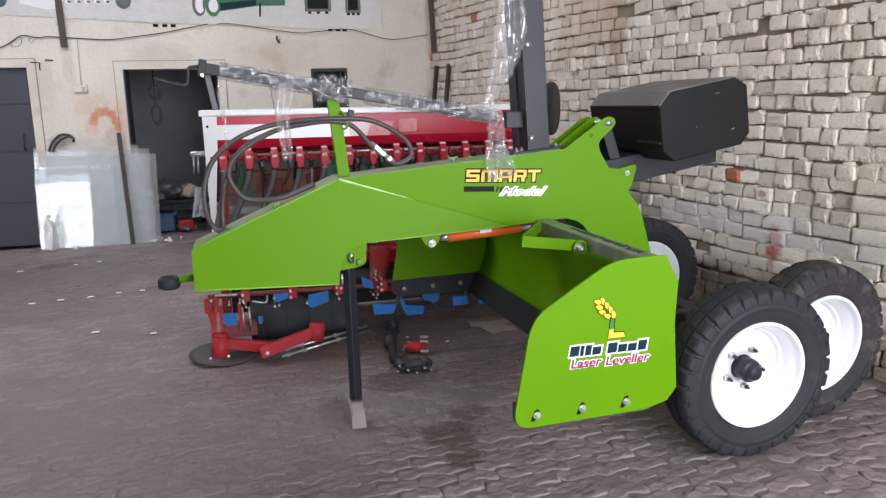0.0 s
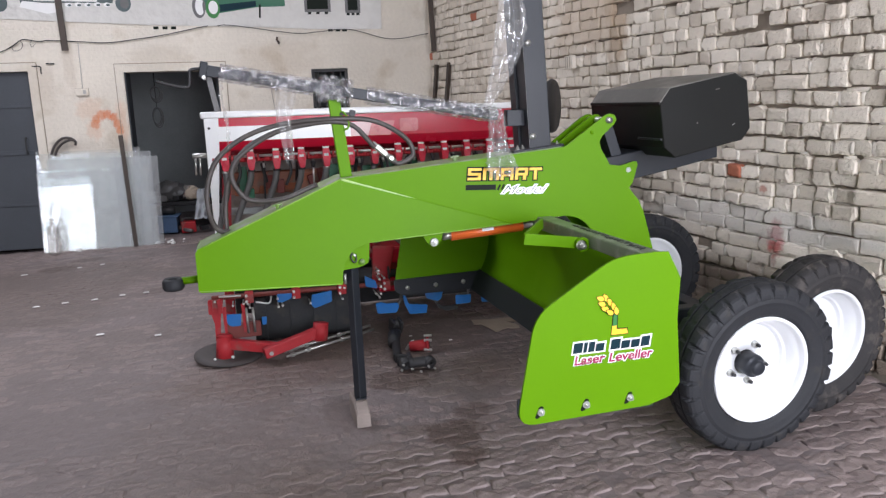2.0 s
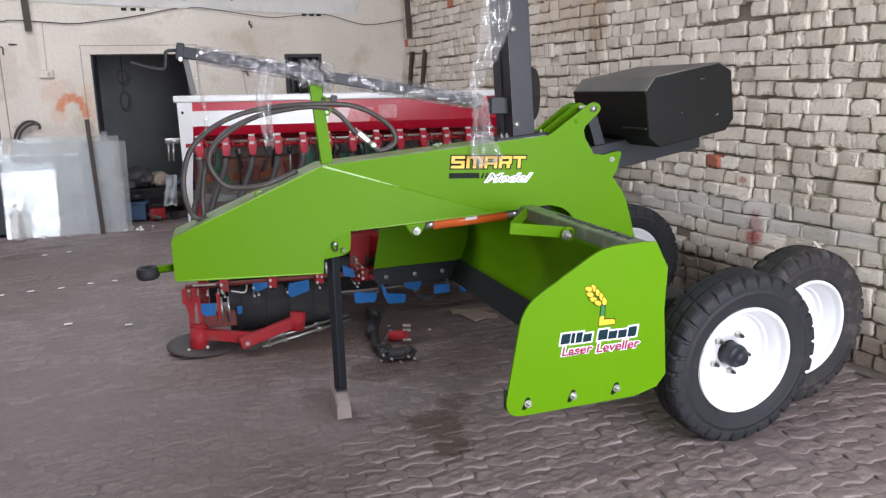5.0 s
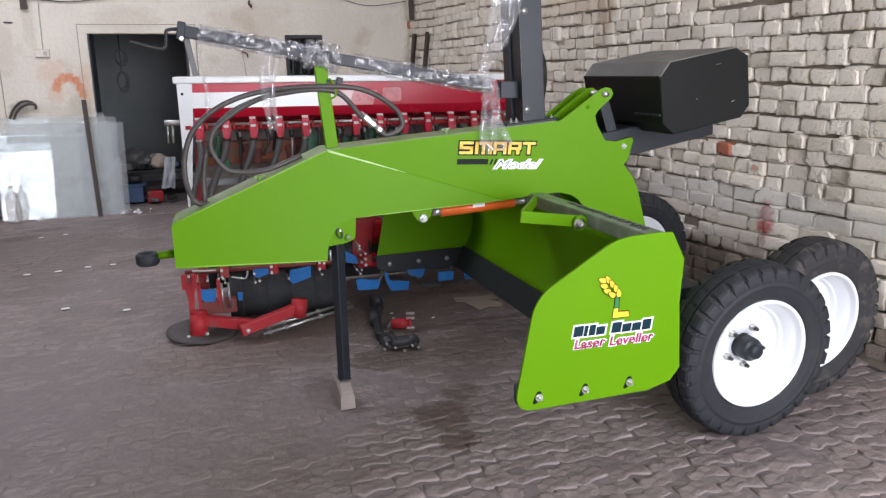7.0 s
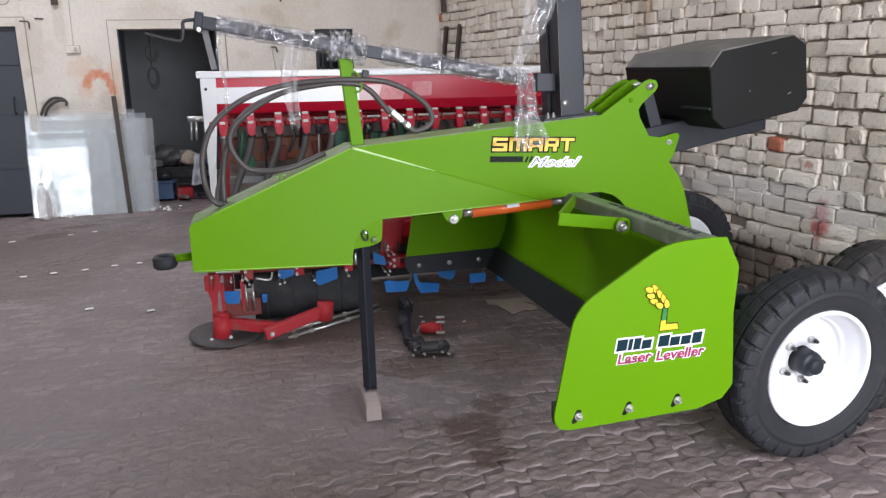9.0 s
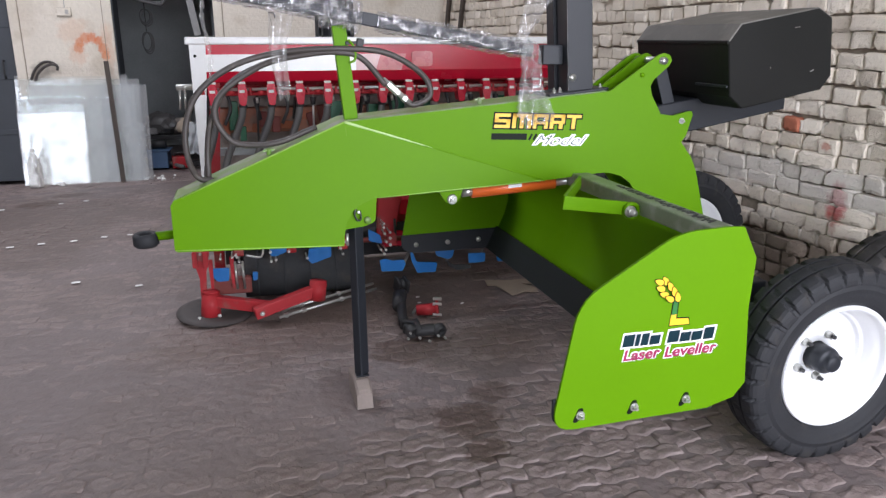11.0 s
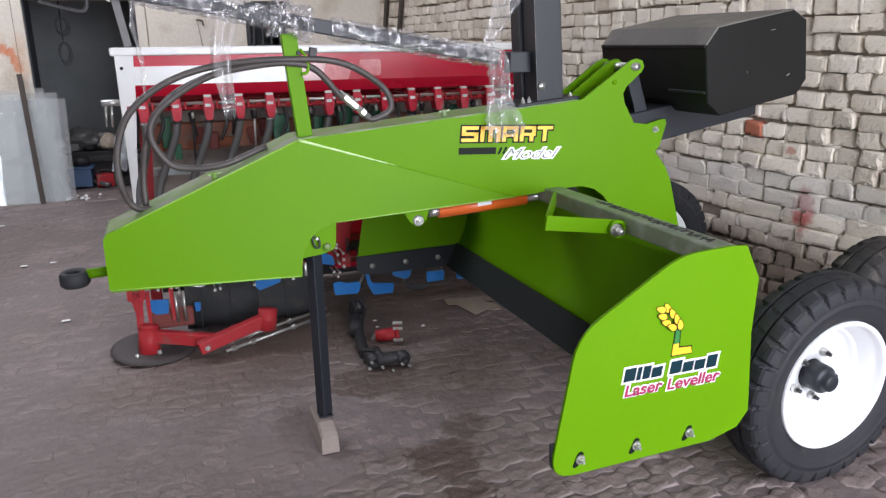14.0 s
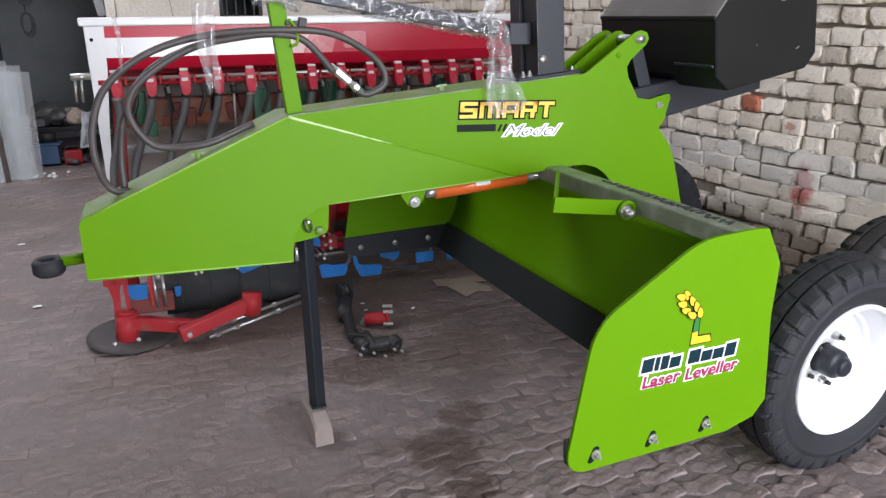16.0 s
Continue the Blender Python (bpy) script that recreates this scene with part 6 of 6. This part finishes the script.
part("upper_arm", span((0.18, -0.235, 0.065), (0.50, -0.205, 0.135), 0.05, 0.06, bevel=0.006), REDDUST, op, "red upper arm")
part("arm_knuckle", rod((0.505, -0.205, 0.085), (0.52, -0.20, 0.185), 0.045, 18), REDDUST, op, "", True)
bolt(op, (0.215, -0.262, 0.068), r=0.007)
for y, z in ((-0.24, 0.028), (-0.17, 0.036)):
    a_, b_ = Vector((0.30, y, z)), Vector((0.86, y + 0.15, z + 0.03))
    part("spring_rod", rod(a_, b_, 0.008, 10), CHROME, op, "bright spring rod", True)
    for t in (0.05, 0.22, 0.6):
        p0 = a_.lerp(b_, t)
        part("nut", rod(p0, p0 + (b_ - a_).normalized() * 0.02, 0.014, 6), CHROME, op)

pt = thing("pto_shaft", "greasy black universal-joint drive shaft on the floor", "drive shaft", pose(0.683, 4.545, 0, 0, 0, -4))
part("tube", sweep([(0.045, 0.20, 0.060), (0.012, 0.10, 0.048), (-0.018, -0.04, 0.040), (-0.045, -0.19, 0.040)], 0.025, 16, 6), DARK, pt, "black shaft tube", True)
part("sleeve", rod((0.02, 0.19, 0.055), (-0.015, 0.05, 0.044), 0.035, 18, 0.033), DARK, pt, "", True)
for dx in (-0.030, 0.030):
    part("yoke_arm", box((0.020, 0.075, 0.085), (0.055 + dx * 0.75, 0.27, 0.083), (20, 0, 14), bevel=0.010), DARK, pt, "greasy cast yoke")
    part("yoke_arm", box((0.085, 0.016, 0.055), (-0.03, -0.255 + dx, 0.045), (0, 6, -28), bevel=0.010), DARK, pt, "greasy cast yoke")
part("joint_cup", lathe([(0.008, -0.030), (0.026, -0.028), (0.030, -0.018), (0.030, 0.018), (0.026, 0.028), (0.008, 0.030)], 18), DARK, pt, "dark greasy joint cup", True).matrix_basis = pose(0.057, 0.285, 0.088, 0, 0, 80)
part("cross_pin", rod((0.022, 0.300, 0.098), (0.092, 0.305, 0.098), 0.016, 12), DARK, pt, "", True)
part("cross_pin", rod((0.0, -0.32, 0.050), (0.01, -0.20, 0.050), 0.018, 12), DARK, pt, "", True)
part("yoke_body", box((0.115, 0.060, 0.050), (0.035, -0.300, 0.040), (0, -4, -12), bevel=0.018), DARK, pt, "greasy cast double yoke", True)
for x, y in ((-0.030, -0.292), (0.098, -0.322)):
    part("joint_cup", lathe([(0.010, -0.020), (0.010, 0.020), (0.028, 0.022), (0.033, 0.014), (0.033, -0.014), (0.028, -0.022)], 20), DARK, pt, "dark greasy joint cup", True).matrix_basis = pose(x, y, 0.040, 15, 0, 12)
for x, y, z in ((-0.06, -0.325, 0.02), (-0.05, -0.332, 0.05), (-0.01, -0.355, 0.03), (0.03, -0.385, 0.02), (0.07, -0.395, 0.045), (0.11, -0.37, 0.02)):
    part("yoke_bolt", rod((x, y, z), (x + 0.002, y - 0.012, z), 0.0065, 6), CHROME, pt)
rc = thing("red_coupling", "small red cast coupling with bright bolts", "coupling", pose(0.80, 4.51, 0, 0, 0, -22))
part("body", rod((-0.055, 0, 0.034), (0.045, 0, 0.042), 0.028, 18, 0.033), REDDUST, rc, "", True)
part("flange", rod((0.045, 0, 0.043), (0.058, 0, 0.044), 0.043, 18), REDDUST, rc, "", True)
for dy, dz in ((-0.034, 0.022), (0.005, 0.094), (-0.02, 0.075)):
    part("bolt", rod((0.03, dy, dz), (0.075, dy - 0.004, dz), 0.0085, 8), CHROME, rc)
part("cotter", rod((-0.075, -0.01, 0.02), (-0.055, -0.012, 0.05), 0.008, 8), CHROME, rc)

card = [(1.33, 4.926), (1.424, 4.888), (1.455, 4.918), (1.49, 4.92), (1.504, 4.885), (1.502, 4.842), (1.466, 4.755), (1.532, 4.787), (1.534, 4.696), (1.403, 4.671), (1.295, 4.619), (1.272, 4.716), (1.315, 4.734)]
cb = tagged(part("cardboard_piece", plate([(x - 1.40, 4.76 - y) for x, y in card], 0.0, 0.004), CARD), "torn flat piece of brown cardboard on the floor", "cardboard")
cb.matrix_basis = pose(1.40, 4.76, 0.012, -90, 0, 0)
rnd = random.Random(21)
SCRAPS = ((-1.314, 8.425, 0.022), (-1.11, 8.46, 0.023), (-1.497, 6.953, 0.027), (-1.296, 6.961, 0.026), (-1.083, 6.948, 0.026), (-0.879, 6.979, 0.024), (-0.70, 6.969, 0.023), (-0.979, 5.871, 0.027), (-0.619, 5.651, 0.023), (-1.781, 8.372, 0.03), (1.03, 4.60, 0.012), (0.82, 4.70, 0.010), (0.84, 4.79, 0.011))
for x, y, s in SCRAPS:
    ps = tagged(part("paper_scrap", plate(rounded([(-s, -s * 0.5, s * 0.4), (s, -s * 0.6, s * 0.4), (s * 0.9, s * 0.5, s * 0.3), (-s * 0.8, s * 0.6, s * 0.4)], 3), 0.0, 0.003), PAPER), "small white scrap of paper trodden on the floor", "paper scrap", group="scraps on the floor")
    ps.matrix_basis = pose(x, y, 0.010, -90, 0, 0) @ pose(0, 0, 0, 0, rnd.uniform(-30, 30), 0)
for k in range(14):
    r_ = bmesh.new()
    bmesh.ops.create_icosphere(r_, subdivisions=1, radius=rnd.uniform(0.012, 0.03))
    for v in r_.verts:
        v.co *= rnd.uniform(0.7, 1.2)
    gl = tagged(part("glass_shard", r_, PAPER), "small white chip of broken rubble on the floor", "rubble", group="chips by the glass")
    u = rnd.uniform(-3.25, -2.95) if k < 10 else rnd.uniform(-4.2, -3.9)
    gl.matrix_basis = BW @ pose(u, rnd.uniform(-0.25, 0.05), -0.055 if k < 10 else -0.06)

# ---- bricks of the east wall ----
rnd = random.Random(17)


def brick_mesh(l, h, seed):
    """A worn brick with a flat face and ragged, chipped edges, proud of the joints towards -x; l along y, h up."""
    rr = random.Random(seed)
    d = 0.026
    ring = []
    chips = [rr.uniform(0.006, 0.013) if rr.random() < 0.74 else rr.uniform(0.016, 0.032) for _ in range(4)]
    corners = ((-1, -1), (1, -1), (1, 1), (-1, 1))
    lean = rr.uniform(-0.06, 0.06)
    for k, (sy, sz) in enumerate(corners):
        ny_, nz_ = corners[(k + 1) % 4]
        cy, cz = sy * l / 2, sz * h / 2
        c = min(chips[k], h * 0.4)
        along = (1, 0) if sz == nz_ else (0, 1)
        # leave the corner along the side that comes in, then along the one that goes out
        if along == (1, 0):
            ring += [(cy, cz - sz * c), (cy - sy * c, cz)]
            for t in (0.3, 0.5, 0.7):
                ring.append((cy + (ny_ - sy) * l / 2 * (t + rr.uniform(-0.07, 0.07)), cz - sz * rr.uniform(0.0, 0.0045)))
        else:
            ring += [(cy - sy * c, cz), (cy, cz - sz * c)]
            ring.append((cy - sy * rr.uniform(0.0, 0.005), cz + (nz_ - sz) * h / 2 * rr.uniform(0.4, 0.6)))
    ring = [(y + lean * z, z) for y, z in ring]
    n = len(ring)
    verts, faces = [], []
    ty, tz = rr.uniform(-0.08, 0.06), rr.uniform(-0.05, 0.06)
    jag = [rr.uniform(0.0, 0.0025) + (rr.uniform(0.002, 0.007) if rr.random() < 0.12 else 0) for _ in ring]
    for depth, inset in ((0.012, 0.0), (-d * 0.78, 0.0), (-d * 0.96, 0.0016), (-d, 0.0040), (-d * 1.01, 0.017)):
        for k, (y, z) in enumerate(ring):
            yy, zz = y * (1 - 2 * inset / l), z * (1 - 2 * inset / h)
            dx = 0 if depth > 0 else ty * yy + tz * zz + rr.uniform(-0.0006, 0.0006) + (jag[k] if -d * 1.005 < depth < -d * 0.9 else 0)
            verts.append((depth + dx, yy + rr.uniform(-0.0008, 0.0008), zz + rr.uniform(-0.0008, 0.0008)))
    for r in range(4):
        for k in range(n):
            faces.append((r * n + k, r * n + (k + 1) % n, (r + 1) * n + (k + 1) % n, (r + 1) * n + k))
    verts.append((-d * 1.01, 0, 0))
    for k in range(n):
        faces.append((4 * n + k, 4 * n + (k + 1) % n, len(verts) - 1))
    return verts, faces


COURSE = 0.0795
BRICK_SMOOTH = [True] * 48 + [False] * 32  # rounded sides, flat broken face
variants = {}
LENGTHS = {"s": 0.206, "m": 0.140, "h": 0.104}
for kind, l in LENGTHS.items():
    for i in range(16):
        vf = brick_mesh(l, COURSE - 0.006, 100 + i + int(l * 1000))
        me = bpy.data.meshes.new("brick")
        me.from_pydata(vf[0], [], [f[::-1] for f in vf[1]])
        me.materials.append(BRICKWASH)
        me.polygons.foreach_set("use_smooth", BRICK_SMOOTH)
        variants[kind, i] = (vf, me)
me_red = {}
wall_e = bpy.data.objects["wall_east"]
far_v, far_f, mor_v, mor_f = [], [], [], []
HOLES = ((3.846, 1.741, 0.05), (4.212, 0.46, 0.06), (5.06, 1.98, 0.05))
RED_AT = (4.025, 0.975)
count = 0
for row in range(0, 40):
    z = 0.03 + COURSE * (row + 0.5)
    header = row % 2 == 0 if rnd.random() < 0.9 else row % 2 == 1
    y = 2.30 + (0.057 if header else 0.0) + rnd.uniform(-0.02, 0.02)
    phase, swing = rnd.uniform(0, 6.3), rnd.uniform(0.003, 0.009)
    while y < 9.25:
        kind = rnd.choices(("s", "m", "h"), (0.03, 0.14, 0.83) if header else (0.12, 0.30, 0.58))[0]
        flush = 0.50 < z < 0.76 and 2.9 < y < 4.75
        if flush and rnd.random() < 0.55:
            kind = "s"
        if 3.90 < y < 4.03 and abs(z - RED_AT[1]) < COURSE / 2:
            kind = "h"
        l = LENGTHS[kind]
        yc, i = y + l / 2, rnd.randrange(16)
        gap = rnd.uniform(0.007, 0.021)
        y += l + gap
        zc = z + rnd.uniform(-0.004, 0.004) + 0.006 * math.sin(yc * 2.1 + row * 0.3) + swing * math.sin(yc * 3.3 + phase)
        if any(abs(yc - hy) < l / 2 + 0.01 and abs(zc - hz) < hr for hy, hz, hr in HOLES) or (rnd.random() < 0.006 and yc > 4.8):
            continue
        sx = rnd.uniform(1.15, 1.35) if flush else rnd.uniform(0.85, 1.75)
        at = (WX + 0.020 + rnd.uniform(-0.004, 0.006), yc, zc)
        tall = rnd.uniform(1.03, 1.08) if flush else rnd.uniform(0.955, 1.075)
        m = pose(*at, rnd.gauss(0, 1.0 if flush else 1.9), 0, rnd.gauss(0, 0.8 if flush else 2.2)) @ Matrix.Diagonal((sx, 1.03 if flush else 1, tall, 1))
        near = 2.5 < yc < 4.75 and 0.35 < z < 1.95 and count < 300
        vf, me = variants[kind, i]
        red = (yc > 5.2 and rnd.random() < 0.004) or (abs(yc - RED_AT[0]) < 0.058 and abs(z - RED_AT[1]) < COURSE / 2)
        if near or red:
            if red:
                if (kind, i) not in me_red:
                    me_red[kind, i] = me.copy()
                    me_red[kind, i].materials.clear()
                    me_red[kind, i].materials.append(REDBRICK)
                me = me_red[kind, i]
            ob = new("brick", me)
            ob.parent, ob.matrix_basis = wall_e, m
            count += 1
        else:
            base = len(far_v)
            far_v += [tuple(m @ Vector(v)) for v in vf[0]]
            far_f += [tuple(base + q for q in f[::-1]) for f in vf[1]]
        # mortar squeezed into the upright joint and, in places, into the bed
        fills = []
        if rnd.random() < (0.6 if flush else 0.55):
            fills.append((yc + l / 2 + gap / 2, zc - 0.004, gap / 2 + 0.006, COURSE * rnd.uniform(0.30, 0.44), rnd.uniform(-0.003, 0.016)))
        if rnd.random() < (0.45 if flush else 0.25):
            fills.append((yc + rnd.uniform(-0.3, 0.3) * l, zc + COURSE / 2, l * rnd.uniform(0.25, 0.6), 0.010, 0.002 if flush else rnd.uniform(0.004, 0.020)))
        for fy, fz, hy, hz, deep in fills:
            base = len(mor_v)
            for x, k in ((WX + 0.034, 1.0), (WX + deep - 0.002, 1.0), (WX + deep - 0.008, 0.55)):
                for sy, sz in ((-1, -1), (0, -1.1), (1, -1), (1, 1), (0, 1.1), (-1, 1)):
                    mor_v.append((x + rnd.uniform(-0.002, 0.002), fy + sy * hy * k * rnd.uniform(0.8, 1.1), fz + sz * hz * k * rnd.uniform(0.8, 1.1)))
            for r in range(2):
                for k in range(6):
                    mor_f.append((base + r * 6 + k, base + (r + 1) * 6 + k, base + (r + 1) * 6 + (k + 1) % 6, base + r * 6 + (k + 1) % 6))
            mor_f.append(tuple(base + 12 + k for k in (5, 4, 3, 2, 1, 0)))
me = bpy.data.meshes.new("mortar")
me.from_pydata(mor_v, [], mor_f)
me.materials.append(WASHMORTAR)
me.polygons.foreach_set("use_smooth", [True] * len(me.polygons))
mo_ = new("mortar", me)
mo_.parent = wall_e
tagged(mo_, "lumps of whitewashed mortar in the joints", "", kind="stuff")
me = bpy.data.meshes.new("brickwork")
me.from_pydata(far_v, [], far_f)
me.materials.append(BRICKWASH_FAR)
me.polygons.foreach_set("use_smooth", BRICK_SMOOTH * (len(me.polygons) // 80))
bw_ = new("brickwork", me)
bw_.parent = wall_e
tagged(bw_, "rough whitewashed bricks", "", kind="stuff")

# ---- pavers of the floor ----
fl = bpy.data.objects["floor"]
PL, PW = 0.152, 0.084


def paver_mesh(seed, phase):
    """A worn interlocking block with a waved outline, rounded shoulders and a hollowed, tilted top."""
    rr = random.Random(seed)
    n = 8
    a = 0.012
    ga, gb = rr.uniform(0.0, 0.003), rr.uniform(0.001, 0.006)

    def zig(x):
        return a * math.sin(2 * math.pi * (x + phase) / PL * 1.0) + 0.004 * math.sin(4 * math.pi * x / PL + 1.0)

    xs = [-PL / 2 - 0.005 + (PL + 0.010) * k / n for k in range(n + 1)]
    cr_ = [0.012, 0.004] + [0.0] * (n - 3) + [0.004, 0.012]
    low = [(x, -PW / 2 + ga + zig(x) + rr.uniform(-0.003, 0.004) + cr_[k] * rr.uniform(0.1, 0.7)) for k, x in enumerate(xs)]
    high = [(x, PW / 2 - gb + zig(x) + rr.uniform(-0.004, 0.003) - cr_[n - k] * rr.uniform(0.2, 1.0)) for k, x in enumerate(xs[::-1])]
    ring = low + high
    m = len(ring)
    verts, faces = [], []
    tx, ty = rr.uniform(-0.025, 0.025), rr.uniform(-0.035, 0.045)
    for z, inset in ((-0.03, 0.0), (-0.007, 0.0), (-0.0018, 0.0022), (0.0, 0.009), (0.0006, 0.024)):
        for x, y in ring:
            k = 1 - 2 * inset / PW
            xx, yy = x * (1 - 2 * inset / PL), y * k
            verts.append((xx, yy, z + (tx * xx + ty * yy if z > -0.02 else 0) + (rr.uniform(-0.0011, 0.0011) if z > -0.01 else 0)))
    for r in range(4):
        for k in range(m):
            faces.append((r * m + k, r * m + (k + 1) % m, (r + 1) * m + (k + 1) % m, (r + 1) * m + k))
    b0 = 4 * m
    for k in range(n):
        faces.append((b0 + k, b0 + k + 1, b0 + m - 2 - k, b0 + m - 1 - k))
    return verts, faces


pav = []
for i in range(48):
    vf = paver_mesh(300 + i, (i % 5 - 2) * 0.012)
    me = bpy.data.meshes.new("paver")
    me.from_pydata(vf[0], [], vf[1])
    me.materials.append(PAVER)
    me.polygons.foreach_set("use_smooth", [True] * len(me.polygons))
    pav.append((vf, me))
rnd = random.Random(23)
far_v, far_f, count = [], [], 0
ang = radians(-9)
ca, sa = math.cos(ang), math.sin(ang)
for r in range(-40, 152):
    for c_ in range(-50, 50):
        lx, ly = (c_ + (0.5 if r % 2 else 0)) * PL, r * PW
        x, y = lx * ca - ly * sa, 1.0 + lx * sa + ly * ca
        if not (-3.6 < x < WX - 0.02 and 0.6 < y < 9.0 - (x - 2.62) * 0.167 + (0.25 if -0.8 < x < 0.2 else 0.02)):
            continue
        i = rnd.randrange(48)
        wx, wy = 0.05 * noise.noise(Vector((x * 1.6, y * 1.6, 5))), 0.05 * noise.noise(Vector((x * 1.6, y * 1.6, 15)))
        m = pose(x + wx + rnd.gauss(0, 0.006), y + wy + rnd.gauss(0, 0.004), rnd.uniform(-0.0045, 0.0005) + 0.004 * noise.noise(Vector((x * 1.7, y * 1.7, 0))), rnd.gauss(0, 0.8), rnd.gauss(0, 0.8), math.degrees(ang) + rnd.gauss(0, 3.6))
        wear = max(0.0, min(1.0, (x - 0.1) / 0.45)) * max(0.0, min(1.0, (4.5 - y) / 1.0))
        m = m @ pose(0, 0, 0.004 * wear * rnd.random(), rnd.gauss(0, 0.9) * wear, 0, rnd.gauss(0, 1.0) * wear) @ Matrix.Diagonal((1 - 0.012 * wear, (1 - (0.02 + 0.06 * rnd.random()) * wear) * rnd.uniform(0.96, 1.06), 1, 1))
        vf, me = pav[i]
        if -0.9 < x < 1.75 and 2.35 < y < 4.75 and count < 300 and not (x > 1.2 and y > 3.6):
            ob = new("paver", me)
            ob.parent, ob.matrix_basis = fl, m
            count += 1
        else:
            base = len(far_v)
            far_v += [tuple(m @ Vector(v)) for v in vf[0]]
            far_f += [tuple(base + q for q in f) for f in vf[1]]
me = bpy.data.meshes.new("paving")
me.from_pydata(far_v, [], far_f)
me.materials.append(PAVER_FAR)
me.polygons.foreach_set("use_smooth", [True] * len(me.polygons))
pv = new("paving", me)
pv.parent = fl
tagged(pv, "worn zigzag pavers", "", kind="stuff")

part("joint_bed", box((6.3, 8.6, 0.004), (-0.53, 4.85, -0.012)), JOINT, fl, "dark bed of the joints")
# dust trodden into the joints, deeper in some places than in others
STEP = 0.035
nx, ny = int(6.3 / STEP), int(8.6 / STEP)
dv, df = [], []
for j in range(ny + 1):
    for i in range(nx + 1):
        x, y = -3.68 + STEP * i, 0.55 + STEP * j
        bare = max(0.0, min(1.0, (x - 0.1) / 0.5)) * max(0.0, min(1.0, (4.6 - y) / 1.0))
        n1, n2 = noise.noise(Vector((x * 1.3, y * 1.3, 3))), noise.noise(Vector((x * 7, y * 7, 9)))
        dv.append((x, y, -0.0014 - 0.0030 * bare + 0.0034 * n1 + (0.0040 + 0.002 * bare) * n2))
for j in range(ny):
    for i in range(nx):
        q = j * (nx + 1) + i
        df.append((q, q + 1, q + nx + 2, q + nx + 1))
me = bpy.data.meshes.new("dust")
me.from_pydata(dv, [], df)
me.materials.append(DUST)
me.polygons.foreach_set("use_smooth", [True] * len(me.polygons))
ds = new("dust", me)
ds.parent = fl
tagged(ds, "trodden dust in the joints", "", kind="stuff")

# bring the plan to metres
for me in bpy.data.meshes:
    me.transform(Matrix.Scale(UNIT, 4))
for ob in scene.objects:
    if ob.type in ("MESH", "EMPTY"):
        ob.location = ob.location * UNIT
